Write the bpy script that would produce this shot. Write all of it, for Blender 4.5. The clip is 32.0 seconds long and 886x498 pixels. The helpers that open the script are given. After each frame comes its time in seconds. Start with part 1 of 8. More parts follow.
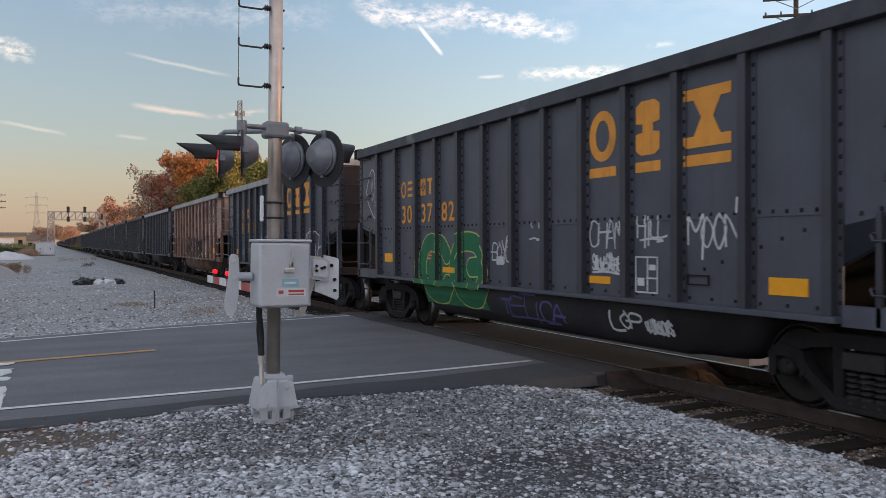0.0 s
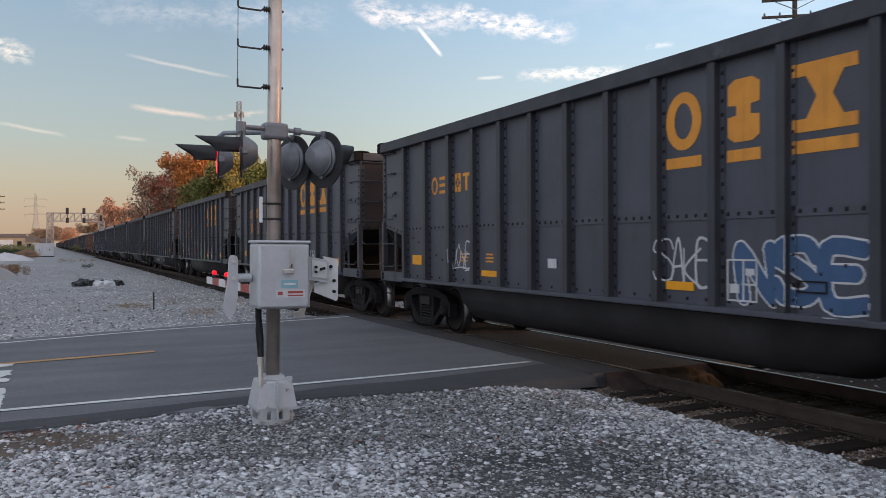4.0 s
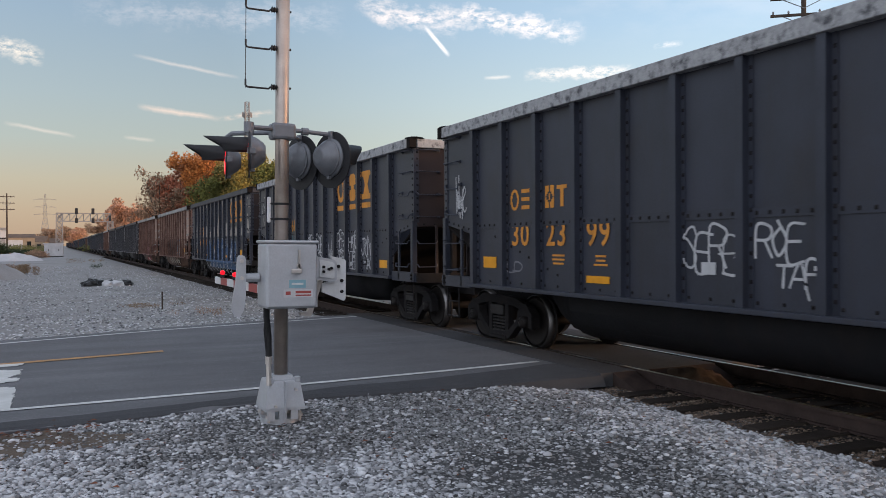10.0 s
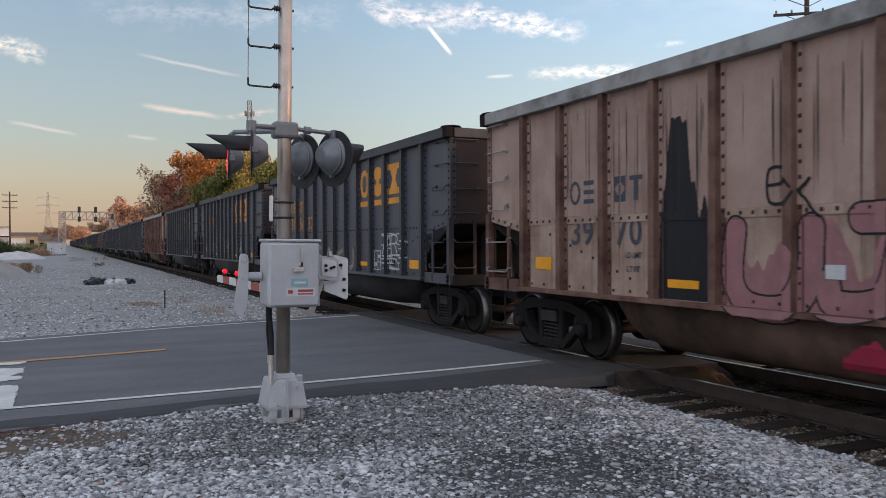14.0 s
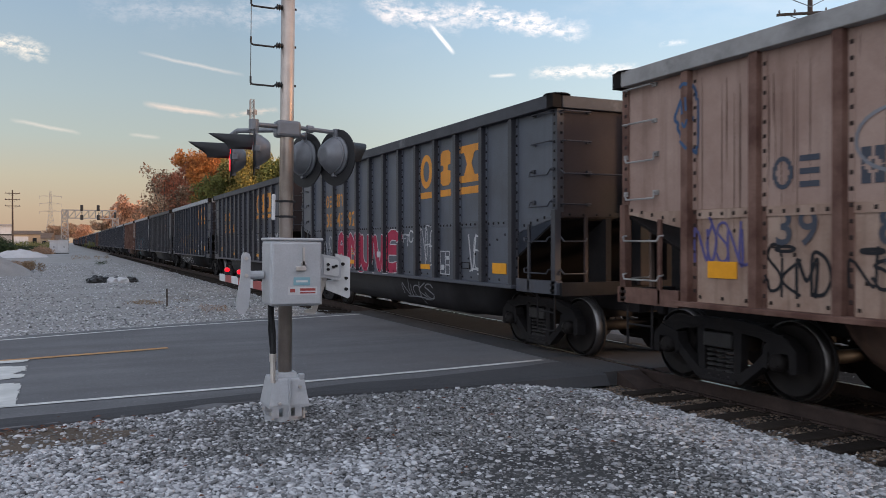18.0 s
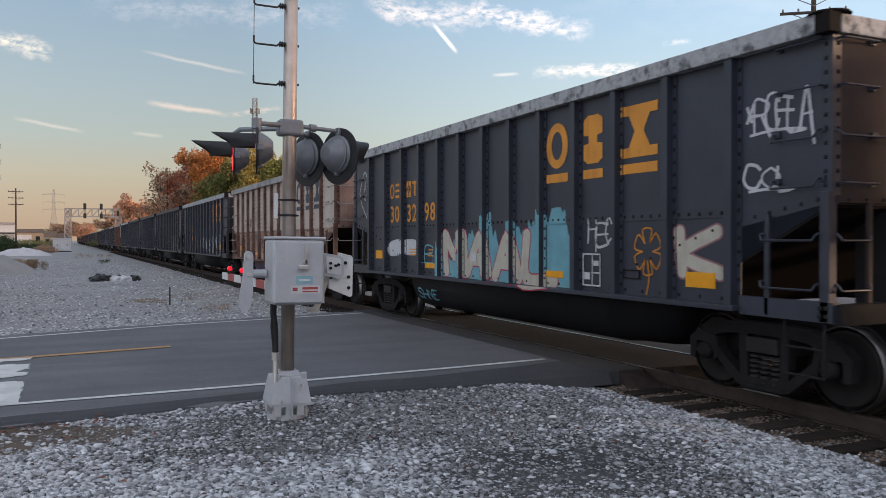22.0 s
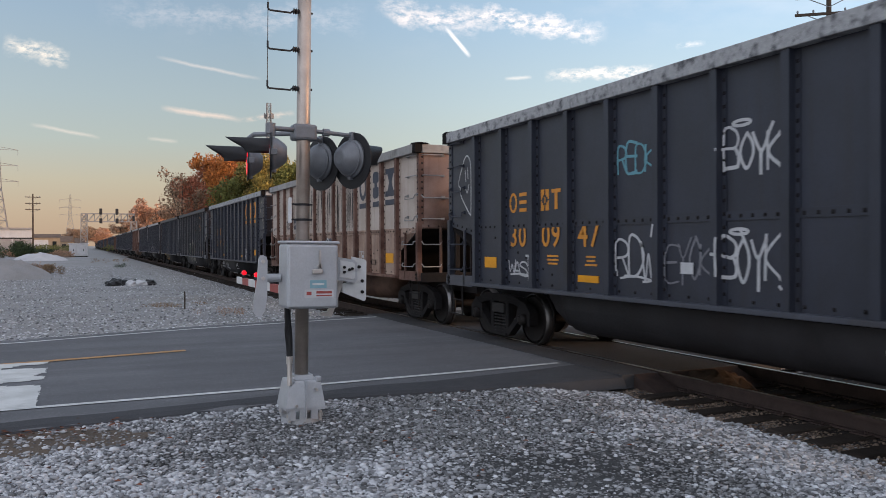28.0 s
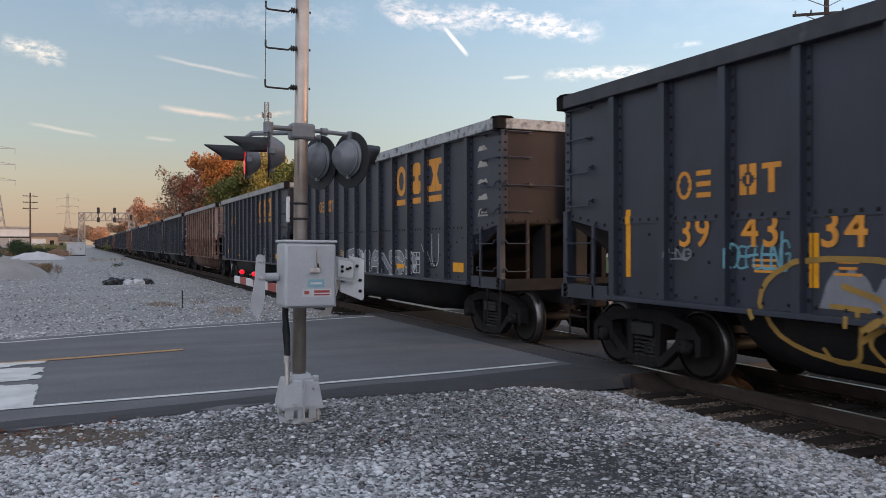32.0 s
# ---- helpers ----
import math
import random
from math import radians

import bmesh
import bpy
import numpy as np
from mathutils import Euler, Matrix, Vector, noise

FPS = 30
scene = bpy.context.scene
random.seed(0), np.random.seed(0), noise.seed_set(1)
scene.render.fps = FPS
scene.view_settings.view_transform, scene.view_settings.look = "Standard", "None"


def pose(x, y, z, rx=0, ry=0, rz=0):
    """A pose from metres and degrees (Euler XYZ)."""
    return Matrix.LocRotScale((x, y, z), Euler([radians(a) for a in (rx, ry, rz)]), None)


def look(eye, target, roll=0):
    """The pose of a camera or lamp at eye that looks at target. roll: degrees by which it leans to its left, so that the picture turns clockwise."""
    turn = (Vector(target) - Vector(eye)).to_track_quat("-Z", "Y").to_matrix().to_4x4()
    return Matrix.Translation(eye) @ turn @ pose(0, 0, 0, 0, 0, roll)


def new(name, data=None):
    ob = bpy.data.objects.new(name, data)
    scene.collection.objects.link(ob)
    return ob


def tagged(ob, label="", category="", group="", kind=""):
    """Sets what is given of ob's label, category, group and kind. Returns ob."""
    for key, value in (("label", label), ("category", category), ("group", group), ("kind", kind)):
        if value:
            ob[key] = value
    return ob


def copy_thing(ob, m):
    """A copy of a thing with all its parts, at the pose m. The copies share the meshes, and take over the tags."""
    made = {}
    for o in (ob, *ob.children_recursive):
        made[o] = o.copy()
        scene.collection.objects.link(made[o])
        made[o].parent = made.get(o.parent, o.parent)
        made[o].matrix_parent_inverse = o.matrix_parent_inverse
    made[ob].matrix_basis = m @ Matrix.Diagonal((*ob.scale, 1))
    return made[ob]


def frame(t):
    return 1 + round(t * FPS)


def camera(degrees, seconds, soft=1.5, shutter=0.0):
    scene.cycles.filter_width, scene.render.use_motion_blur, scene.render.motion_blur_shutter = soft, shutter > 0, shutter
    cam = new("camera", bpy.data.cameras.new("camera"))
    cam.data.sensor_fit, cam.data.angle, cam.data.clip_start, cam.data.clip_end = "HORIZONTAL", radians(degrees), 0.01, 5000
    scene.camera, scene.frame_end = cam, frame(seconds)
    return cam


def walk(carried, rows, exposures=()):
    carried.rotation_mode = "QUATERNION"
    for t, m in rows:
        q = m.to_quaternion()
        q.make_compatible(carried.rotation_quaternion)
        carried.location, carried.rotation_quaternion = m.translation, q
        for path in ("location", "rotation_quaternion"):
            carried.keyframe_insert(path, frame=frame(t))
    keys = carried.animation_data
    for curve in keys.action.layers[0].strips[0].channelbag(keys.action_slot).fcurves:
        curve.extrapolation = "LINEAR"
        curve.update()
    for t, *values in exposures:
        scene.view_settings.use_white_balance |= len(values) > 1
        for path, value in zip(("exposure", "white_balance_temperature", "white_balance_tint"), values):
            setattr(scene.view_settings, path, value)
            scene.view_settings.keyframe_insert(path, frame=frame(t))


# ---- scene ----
# ---- camera ----
cam = camera(57.81, 32.0, 0.5, 0.06)
EYE = (0.0, 0.0, 1.80)
# seconds, turn right of the track, tilt, lean (degrees)
VIEWS = [(0, 26.10, -0.45, 0.20), (0.5, 26.10, -0.47, 0.27), (1, 26.10, -0.47, 0.27), (1.5, 26.10, -0.47, 0.27), (2, 26.12, -0.46, 0.25), (2.5, 26.13, -0.46, 0.28), (3, 26.13, -0.42, 0.27), (3.5, 26.14, -0.40, 0.26), (5.5, 26.17, -0.32, 0.23), (6, 26.14, -0.32, 0.24), (6.5, 26.00, -0.32, 0.23), (7, 25.87, -0.34, 0.25), (7.5, 25.72, -0.36, 0.37), (8, 25.69, -0.37, 0.32), (8.5, 25.66, -0.38, 0.30), (9, 25.65, -0.39, 0.32), (9.5, 25.63, -0.40, 0.32), (10, 25.61, -0.39, 0.30), (10.5, 25.58, -0.40, 0.26), (11, 25.57, -0.43, 0.27), (11.5, 25.55, -0.43, 0.26), (12, 25.52, -0.43, 0.27), (12.5, 25.50, -0.44, 0.22), (13, 25.49, -0.45, 0.22), (13.5, 25.47, -0.45, 0.19), (14, 25.45, -0.47, 0.23), (14.5, 25.42, -0.47, 0.21), (16.5, 25.34, -0.50, 0.17), (17, 25.32, -0.50, 0.15), (17.5, 25.30, -0.51, 0.11), (18, 25.30, -0.53, 0.10), (18.5, 25.26, -0.53, 0.08), (19, 25.24, -0.53, 0.11), (19.5, 25.21, -0.55, 0.10), (20, 25.19, -0.55, 0.06), (20.5, 25.18, -0.56, 0.07), (21, 25.15, -0.58, 0.06), (21.5, 25.14, -0.59, 0.04), (22, 25.12, -0.60, 0.00), (22.5, 25.09, -0.60, -0.00), (23, 25.03, -0.61, 0.00), (23.5, 24.85, -0.59, -0.04), (24, 24.65, -0.59, -0.06), (24.5, 24.56, -0.58, 0.02), (25, 24.41, -0.46, 0.13), (25.5, 24.31, -0.32, 0.13), (27.5, 24.18, -0.32, 0.21), (28, 24.16, -0.33, 0.18), (28.5, 24.14, -0.33, 0.14), (29, 24.12, -0.34, 0.16), (29.5, 24.23, -0.36, 0.18), (30, 24.36, -0.37, 0.15), (30.5, 24.38, -0.36, 0.14), (31, 24.36, -0.38, 0.13), (31.5, 24.33, -0.37, 0.11), (32, 24.31, -0.38, 0.13)]


def view(turn, tilt, lean):
    a, b = radians(turn), radians(tilt)
    way = Vector((math.sin(a) * math.cos(b), math.cos(a) * math.cos(b), math.sin(b)))
    return look(EYE, Vector(EYE) + way * 10, -lean)


walk(cam, [(t, view(a, b, c)) for t, a, b, c in VIEWS])

# ---- light ----
world = bpy.data.worlds.new("dusk_sky")
scene.world = world
world.use_nodes = True
wn, wl = world.node_tree.nodes, world.node_tree.links
wn.clear()


def wnode(kind, **values):
    n = wn.new(kind)
    for key, value in values.items():
        n.inputs[int(key[1:])].default_value = value
    return n


def wmath(op, a, b=None, clamp=False):
    n = wn.new("ShaderNodeMath")
    n.operation, n.use_clamp = op, clamp
    for i, s in enumerate((a, b)):
        if s is None:
            continue
        if isinstance(s, (int, float)):
            n.inputs[i].default_value = s
        else:
            wl.new(s, n.inputs[i])
    return n.outputs[0]


def wmix(fac, a, b, blend="MIX"):
    n = wn.new("ShaderNodeMix")
    n.data_type, n.blend_type = "RGBA", blend
    for i, s in ((0, fac), (6, a), (7, b)):
        if isinstance(s, (int, float)):
            n.inputs[i].default_value = s
        elif isinstance(s, tuple):
            n.inputs[i].default_value = (*s, 1)
        else:
            wl.new(s, n.inputs[i])
    return n.outputs[2]


SUN_AZ, SUN_EL = 124.0, 6.0          # degrees right of the track's far direction
wdir = wn.new("ShaderNodeTexCoord").outputs["Generated"]
wsep = wn.new("ShaderNodeSeparateXYZ")
wl.new(wdir, wsep.inputs[0])
sky = wn.new("ShaderNodeTexSky")
sky.sky_type, sky.sun_disc = "NISHITA", False
sky.sun_elevation, sky.sun_rotation = radians(SUN_EL), radians(SUN_AZ)
sky.dust_density, sky.ozone_density = 1.5, 1.5
ramp = wn.new("ShaderNodeValToRGB")
els = ramp.color_ramp.elements
els[0].position, els[0].color = 0.0, (0.46, 0.32, 0.22, 1)
els[1].position, els[1].color = 1.0, (0.20, 0.255, 0.34, 1)
for p, c in ((0.04, (0.50, 0.385, 0.275)), (0.075, (0.50, 0.445, 0.34)), (0.12, (0.43, 0.475, 0.445)), (0.17, (0.38, 0.46, 0.49)), (0.26, (0.29, 0.40, 0.51)), (0.40, (0.21, 0.31, 0.44)), (0.65, (0.20, 0.265, 0.36))):
    e = els.new(p)
    e.color = (*c, 1)
wl.new(wsep.outputs[2], ramp.inputs[0])
nish = wmix(1.0, sky.outputs[0], (0.10, 0.10, 0.10), "MULTIPLY")
glow = wmix(0.85, nish, ramp.outputs[0])
# thin cloud in the upper sky
cmap = wn.new("ShaderNodeVectorMath")
cmap.operation = "DIVIDE"
ccomb = wn.new("ShaderNodeCombineXYZ")
cz = wmath("ADD", wsep.outputs[2], 0.12)
for i in range(3):
    wl.new(cz, ccomb.inputs[i])
wl.new(wdir, cmap.inputs[0])
wl.new(ccomb.outputs[0], cmap.inputs[1])
cn = wn.new("ShaderNodeTexNoise")
cn.inputs["Scale"].default_value, cn.inputs["Detail"].default_value, cn.inputs["Roughness"].default_value = 2.2, 9, 0.62
wl.new(cmap.outputs[0], cn.inputs["Vector"])
thin = wmath("MULTIPLY", wmath("SUBTRACT", cn.outputs[0], 0.52, True), 2.2, True)
high = wmath("MULTIPLY", wmath("SUBTRACT", wsep.outputs[2], 0.22, True), 6.0, True)
thin = wmath("MULTIPLY", thin, high)
sky_col = wmix(wmath("MULTIPLY", thin, 0.9), glow, (0.72, 0.64, 0.60))


def streak(col, turn0, up0, turn1, up1, wide, strength, tint, rough=0.5):
    """One drawn-out wisp of cloud between two directions (degrees right of the track, degrees up)."""
    def way(a, b):
        a, b = radians(a), radians(b)
        return Vector((math.sin(a) * math.cos(b), math.cos(a) * math.cos(b), math.sin(b)))
    p, q = way(turn0, up0), way(turn1, up1)
    along, mid = (q - p), (p + q) / 2
    half = along.length / 2
    along.normalize()
    across = along.cross(mid.normalized()).normalized()
    def dot(v):
        n = wn.new("ShaderNodeVectorMath")
        n.operation = "DOT_PRODUCT"
        wl.new(wdir, n.inputs[0])
        n.inputs[1].default_value = v
        return n.outputs["Value"]
    s = wmath("DIVIDE", wmath("SUBTRACT", dot(along), mid.dot(along)), half)
    jit = wn.new("ShaderNodeTexNoise")
    jit.inputs["Scale"].default_value, jit.inputs["Detail"].default_value, jit.inputs["Roughness"].default_value = 28, 6, 0.65
    wl.new(wdir, jit.inputs["Vector"])
    off = wmath("MULTIPLY", wmath("SUBTRACT", jit.outputs[0], 0.5), wide * rough * 4)
    d = wmath("DIVIDE", wmath("ABSOLUTE", wmath("ADD", dot(across), off)), wide)
    m1 = wmath("SUBTRACT", 1.0, d, True)
    m2 = wmath("SUBTRACT", 1.0, wmath("POWER", wmath("ABSOLUTE", s), 3.0), True)
    front = wmath("GREATER_THAN", dot(mid), 0.5)
    k = wmath("MULTIPLY", wmath("MULTIPLY", m1, m2), wmath("MULTIPLY", front, strength), True)
    if rough > 0.55:
        curd = wn.new("ShaderNodeTexNoise")
        curd.inputs["Scale"].default_value, curd.inputs["Detail"].default_value, curd.inputs["Roughness"].default_value = 75, 5, 0.7
        stretch = wn.new("ShaderNodeMapping")
        stretch.inputs["Scale"].default_value = (1, 1, 2.2)
        wl.new(wdir, stretch.inputs[0])
        wl.new(stretch.outputs[0], curd.inputs["Vector"])
        k = wmath("MULTIPLY", k, wmath("MULTIPLY", wmath("SUBTRACT", curd.outputs[0], 0.36), 4.5, True), True)
    return wmix(k, col, tint)


sky_col = streak(sky_col, 24.32, 15.17, 26.17, 13.09, 0.0032, 1.0, (0.92, 0.86, 0.84), 0.25)
sky_col = streak(sky_col, 4.49, 12.46, 11.51, 11.34, 0.0028, 0.55, (0.75, 0.68, 0.64), 0.5)
sky_col = streak(sky_col, 4.77, 9.18, 10.08, 8.55, 0.0042, 0.75, (0.85, 0.68, 0.58), 0.5)
sky_col = streak(sky_col, 9.81, 8.58, 13.81, 9.15, 0.0042, 0.6, (0.82, 0.66, 0.56), 0.6)
sky_col = streak(sky_col, -3.07, 7.70, 1.12, 7.01, 0.0028, 0.5, (0.8, 0.7, 0.62), 0.5)
sky_col = streak(sky_col, 3.92, 7.12, 5.97, 6.99, 0.0028, 0.4, (0.8, 0.7, 0.62), 0.5)
sky_col = streak(sky_col, -4.59, 12.34, -0.68, 11.93, 0.0113, 1.0, (0.95, 0.85, 0.74), 0.7)
sky_col = streak(sky_col, 19.32, 16.53, 26.94, 14.94, 0.0169, 0.9, (0.8, 0.72, 0.7), 0.7)
sky_col = streak(sky_col, 24.52, 16.06, 35.88, 14.34, 0.0141, 0.95, (0.84, 0.74, 0.7), 0.8)
sky_col = streak(sky_col, 31.35, 11.69, 39.16, 11.80, 0.0085, 0.85, (0.86, 0.74, 0.66), 0.7)
sky_col = streak(sky_col, 0.81, 15.00, 18.92, 15.59, 0.0183, 0.45, (0.62, 0.62, 0.66), 0.9)
sky_col = streak(sky_col, 28.55, 11.58, 30.55, 11.70, 0.0028, 0.5, (0.8, 0.72, 0.66), 0.5)
sky_col = streak(sky_col, 40.29, 13.19, 42.34, 13.42, 0.0042, 0.4, (0.8, 0.72, 0.68), 0.7)


def toward(turn, up):
    a, b = radians(turn), radians(up)
    n = wn.new("ShaderNodeVectorMath")
    n.operation = "DOT_PRODUCT"
    wl.new(wdir, n.inputs[0])
    n.inputs[1].default_value = (math.sin(a) * math.cos(b), math.cos(a) * math.cos(b), math.sin(b))
    return n.outputs["Value"]


# the western half of the dome is brighter, with a warm glow low down by the sun
bright = wmath("MULTIPLY", wmath("POWER", wmath("ADD", wmath("MULTIPLY", toward(225, 25), 0.5), 0.5, True), 2.5), 2.5)
lift = wn.new("ShaderNodeCombineColor")
for i, warm in enumerate((0.345, 0.352, 0.398)):
    wl.new(wmath("MULTIPLY", bright, warm), lift.inputs[i])
sky_col = wmix(1.0, sky_col, lift.outputs[0], "ADD")
east = wmath("ADD", 0.88, wmath("MULTIPLY", wmath("MAXIMUM", wmath("SUBTRACT", toward(80, 20), 0.4), 0.0), 1.3))
side = wn.new("ShaderNodeCombineColor")
for i in range(3):
    wl.new(east, side.inputs[i])
sky_col = wmix(1.0, sky_col, side.outputs[0], "MULTIPLY")
lobe = wmath("MULTIPLY", wmath("POWER", wmath("MAXIMUM", toward(SUN_AZ, 6), 0.0), 14.0), 1.0, True)
sky_col = wmix(lobe, sky_col, (3.2, 1.5, 0.6))
bg = wn.new("ShaderNodeBackground")
bg.inputs[1].default_value = 1.0
wl.new(sky_col, bg.inputs[0])
wo = wn.new("ShaderNodeOutputWorld")
wl.new(bg.outputs[0], wo.inputs[0])

sun = new("sun", bpy.data.lights.new("sun", "SUN"))
sun.data.energy, sun.data.angle, sun.data.color = 2.0, radians(10), (1.0, 0.69, 0.46)
sa, se = radians(SUN_AZ), radians(SUN_EL)
sun.matrix_world = look((0, 0, 60), Vector((0, 0, 60)) - Vector((math.sin(sa) * math.cos(se), math.cos(sa) * math.cos(se), math.sin(se))))
scene.view_settings.exposure = 0.45


# ---- materials ----
NEAR_BLACK = (0.012, 0.012, 0.013)
RUST = (0.075, 0.032, 0.018)


def material(name, colour, colour2=None, rough=0.7, metal=0.0, scale=6.0, fine=60.0, bump=0.15, contrast=0.5, streaky=0.0,
             dirt=None, dirt_amount=0.0, island=0.0, per_object=0.0, emit=0.0, fine_mix=0.3, distance=0.01, gloss=0.25, dark_round=None, worn=None):
    """A painted, stony or metal surface with variation at two scales, optional downward streaks, dirt and random tint per piece."""
    m = bpy.data.materials.new(name)
    m.use_nodes = True
    nt = m.node_tree
    N, L = nt.nodes, nt.links
    p = N["Principled BSDF"]
    p.inputs["Roughness"].default_value, p.inputs["Metallic"].default_value = rough, metal
    p.inputs["Specular IOR Level"].default_value = gloss
    colour2 = colour2 or tuple(c * 0.7 for c in colour)
    tc = N.new("ShaderNodeTexCoord")
    oi = N.new("ShaderNodeObjectInfo")
    shift = N.new("ShaderNodeVectorMath")
    shift.operation = "MULTIPLY_ADD"
    comb = N.new("ShaderNodeCombineXYZ")
    for i in range(3):
        L.new(oi.outputs["Random"], comb.inputs[i])
    L.new(comb.outputs[0], shift.inputs[0])
    shift.inputs[1].default_value = (37.0, 91.0, 53.0)
    L.new(tc.outputs["Object"], shift.inputs[2])

    def noise_tex(s, detail, stretch=None):
        n = N.new("ShaderNodeTexNoise")
        n.inputs["Scale"].default_value, n.inputs["Detail"].default_value, n.inputs["Roughness"].default_value = s, detail, 0.6
        src = shift.outputs[0]
        if stretch:
            mp = N.new("ShaderNodeMapping")
            mp.inputs["Scale"].default_value = stretch
            L.new(src, mp.inputs[0])
            src = mp.outputs[0]
        L.new(src, n.inputs["Vector"])
        return n.outputs[0]

    def mathn(op, a, b, clamp=True):
        n = N.new("ShaderNodeMath")
        n.operation, n.use_clamp = op, clamp
        for i, s in enumerate((a, b)):
            if isinstance(s, (int, float)):
                n.inputs[i].default_value = s
            else:
                L.new(s, n.inputs[i])
        return n.outputs[0]

    def mix(fac, a, b, blend="MIX"):
        n = N.new("ShaderNodeMix")
        n.data_type, n.blend_type = "RGBA", blend
        for i, s in ((0, fac), (6, a), (7, b)):
            if isinstance(s, (int, float)):
                n.inputs[i].default_value = s
            elif isinstance(s, tuple):
                n.inputs[i].default_value = (*s, 1)
            else:
                L.new(s, n.inputs[i])
        return n.outputs[2]

    big, small = noise_tex(scale, 5), noise_tex(fine, 3)
    k = mathn("MULTIPLY", mathn("SUBTRACT", big, 0.5 - 0.5 / (1 + 4 * contrast)), 1 + 4 * contrast)
    col = mix(k, colour, colour2)
    col = mix(mathn("MULTIPLY", small, fine_mix), col, tuple(c * 0.45 for c in colour2))
    if streaky:
        st = noise_tex(1.0, 6, (7.0, 7.0, 0.35))
        sk = mathn("MULTIPLY", mathn("SUBTRACT", st, 0.52), 5.0)
        col = mix(mathn("MULTIPLY", sk, streaky), col, dirt or tuple(c * 0.35 for c in colour2))
    if dirt and dirt_amount:
        dn = noise_tex(scale * 0.45, 7)
        dk = mathn("MULTIPLY", mathn("SUBTRACT", dn, 0.62 - 0.3 * dirt_amount), 6.0)
        col = mix(mathn("MULTIPLY", dk, min(1.0, 0.4 + dirt_amount)), col, dirt)
    if worn:                            # long pale and dark streaks: stretch, strength
        lane = mathn("MULTIPLY", mathn("SUBTRACT", noise_tex(1.0, 4, worn[0]), 0.42), 4.0)
        col = mix(mathn("MULTIPLY", lane, worn[1]), col, tuple(c * 0.55 for c in colour2))
        chip = mathn("MULTIPLY", mathn("SUBTRACT", noise_tex(26.0, 2), 0.66), 9.0)
        col = mix(mathn("MULTIPLY", chip, 0.5), col, tuple(c * 1.9 for c in colour))
    if dark_round:                            # a ragged round darkening to near black: place across, height, size
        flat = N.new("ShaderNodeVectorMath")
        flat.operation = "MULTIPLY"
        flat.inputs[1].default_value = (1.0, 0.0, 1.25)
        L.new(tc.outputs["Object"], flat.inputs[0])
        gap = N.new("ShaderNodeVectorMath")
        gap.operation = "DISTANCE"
        gap.inputs[1].default_value = (dark_round[0], 0.0, dark_round[1] * 1.25)
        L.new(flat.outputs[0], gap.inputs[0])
        near = mathn("SUBTRACT", dark_round[2], mathn("ADD", gap.outputs["Value"], mathn("MULTIPLY", noise_tex(1.6, 6), 0.9, False), False), False)
        col = mix(mathn("MULTIPLY", near, 1.1), col, NEAR_BLACK)
    if island:
        ge = N.new("ShaderNodeNewGeometry")
        v = mathn("ADD", mathn("MULTIPLY", ge.outputs["Random Per Island"], 2 * island, False), 1 - island, False)
        cb = N.new("ShaderNodeCombineColor")
        for i in range(3):
            L.new(v, cb.inputs[i])
        col = mix(1.0, col, cb.outputs[0], "MULTIPLY")
    if per_object:
        v = mathn("ADD", mathn("MULTIPLY", oi.outputs["Random"], 2 * per_object, False), 1 - per_object, False)
        cb = N.new("ShaderNodeCombineColor")
        for i in range(3):
            L.new(v, cb.inputs[i])
        col = mix(1.0, col, cb.outputs[0], "MULTIPLY")
    L.new(col, p.inputs["Base Color"])
    rn = mathn("ADD", mathn("MULTIPLY", small, 0.25, False), rough - 0.12)
    L.new(rn, p.inputs["Roughness"])
    if bump:
        b = N.new("ShaderNodeBump")
        b.inputs["Strength"].default_value, b.inputs["Distance"].default_value = bump, distance
        L.new(mathn("ADD", mathn("MULTIPLY", big, 0.4, False), small, False), b.inputs["Height"])
        L.new(b.outputs[0], p.inputs["Normal"])
    if emit:
        p.inputs["Emission Color"].default_value = (*colour, 1)
        p.inputs["Emission Strength"].default_value = emit
    return m


M_CHAR = material("charcoal_paint", (0.061, 0.065, 0.084), (0.044, 0.047, 0.060), 0.48, 0, 1.3, 45, 0.05, 0.5, 0.30, (0.030, 0.024, 0.022), 0.15, gloss=0.45)
M_DARK = material("black_car_paint", (0.030, 0.034, 0.051), (0.021, 0.024, 0.035), 0.48, 0, 1.3, 45, 0.05, 0.5, 0.30, (0.022, 0.018, 0.017), 0.15, gloss=0.45)
M_FADED = material("faded_grey_paint", (0.112, 0.099, 0.104), (0.080, 0.069, 0.070), 0.6, 0, 1.3, 45, 0.05, 0.5, 0.35, (0.035, 0.024, 0.020), 0.2, gloss=0.45)
M_BLUISH = material("blue_grey_paint", (0.082, 0.092, 0.116), (0.060, 0.066, 0.082), 0.48, 0, 1.3, 45, 0.05, 0.5, 0.30, (0.030, 0.028, 0.030), 0.12, gloss=0.45)
M_TAN = material("faded_tan_paint", (0.385, 0.275, 0.228), (0.28, 0.182, 0.147), 0.65, 0, 1.3, 45, 0.05, 0.5, 0.35, (0.10, 0.05, 0.035), 0.12)
M_PALE = material("faded_pale_paint", (0.50, 0.43, 0.38), (0.40, 0.33, 0.28), 0.65, 0, 1.3, 45, 0.05, 0.5, 0.3, (0.13, 0.07, 0.05), 0.08)
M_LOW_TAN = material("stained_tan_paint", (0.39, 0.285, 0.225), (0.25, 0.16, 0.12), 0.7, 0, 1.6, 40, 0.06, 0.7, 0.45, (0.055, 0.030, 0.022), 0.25)
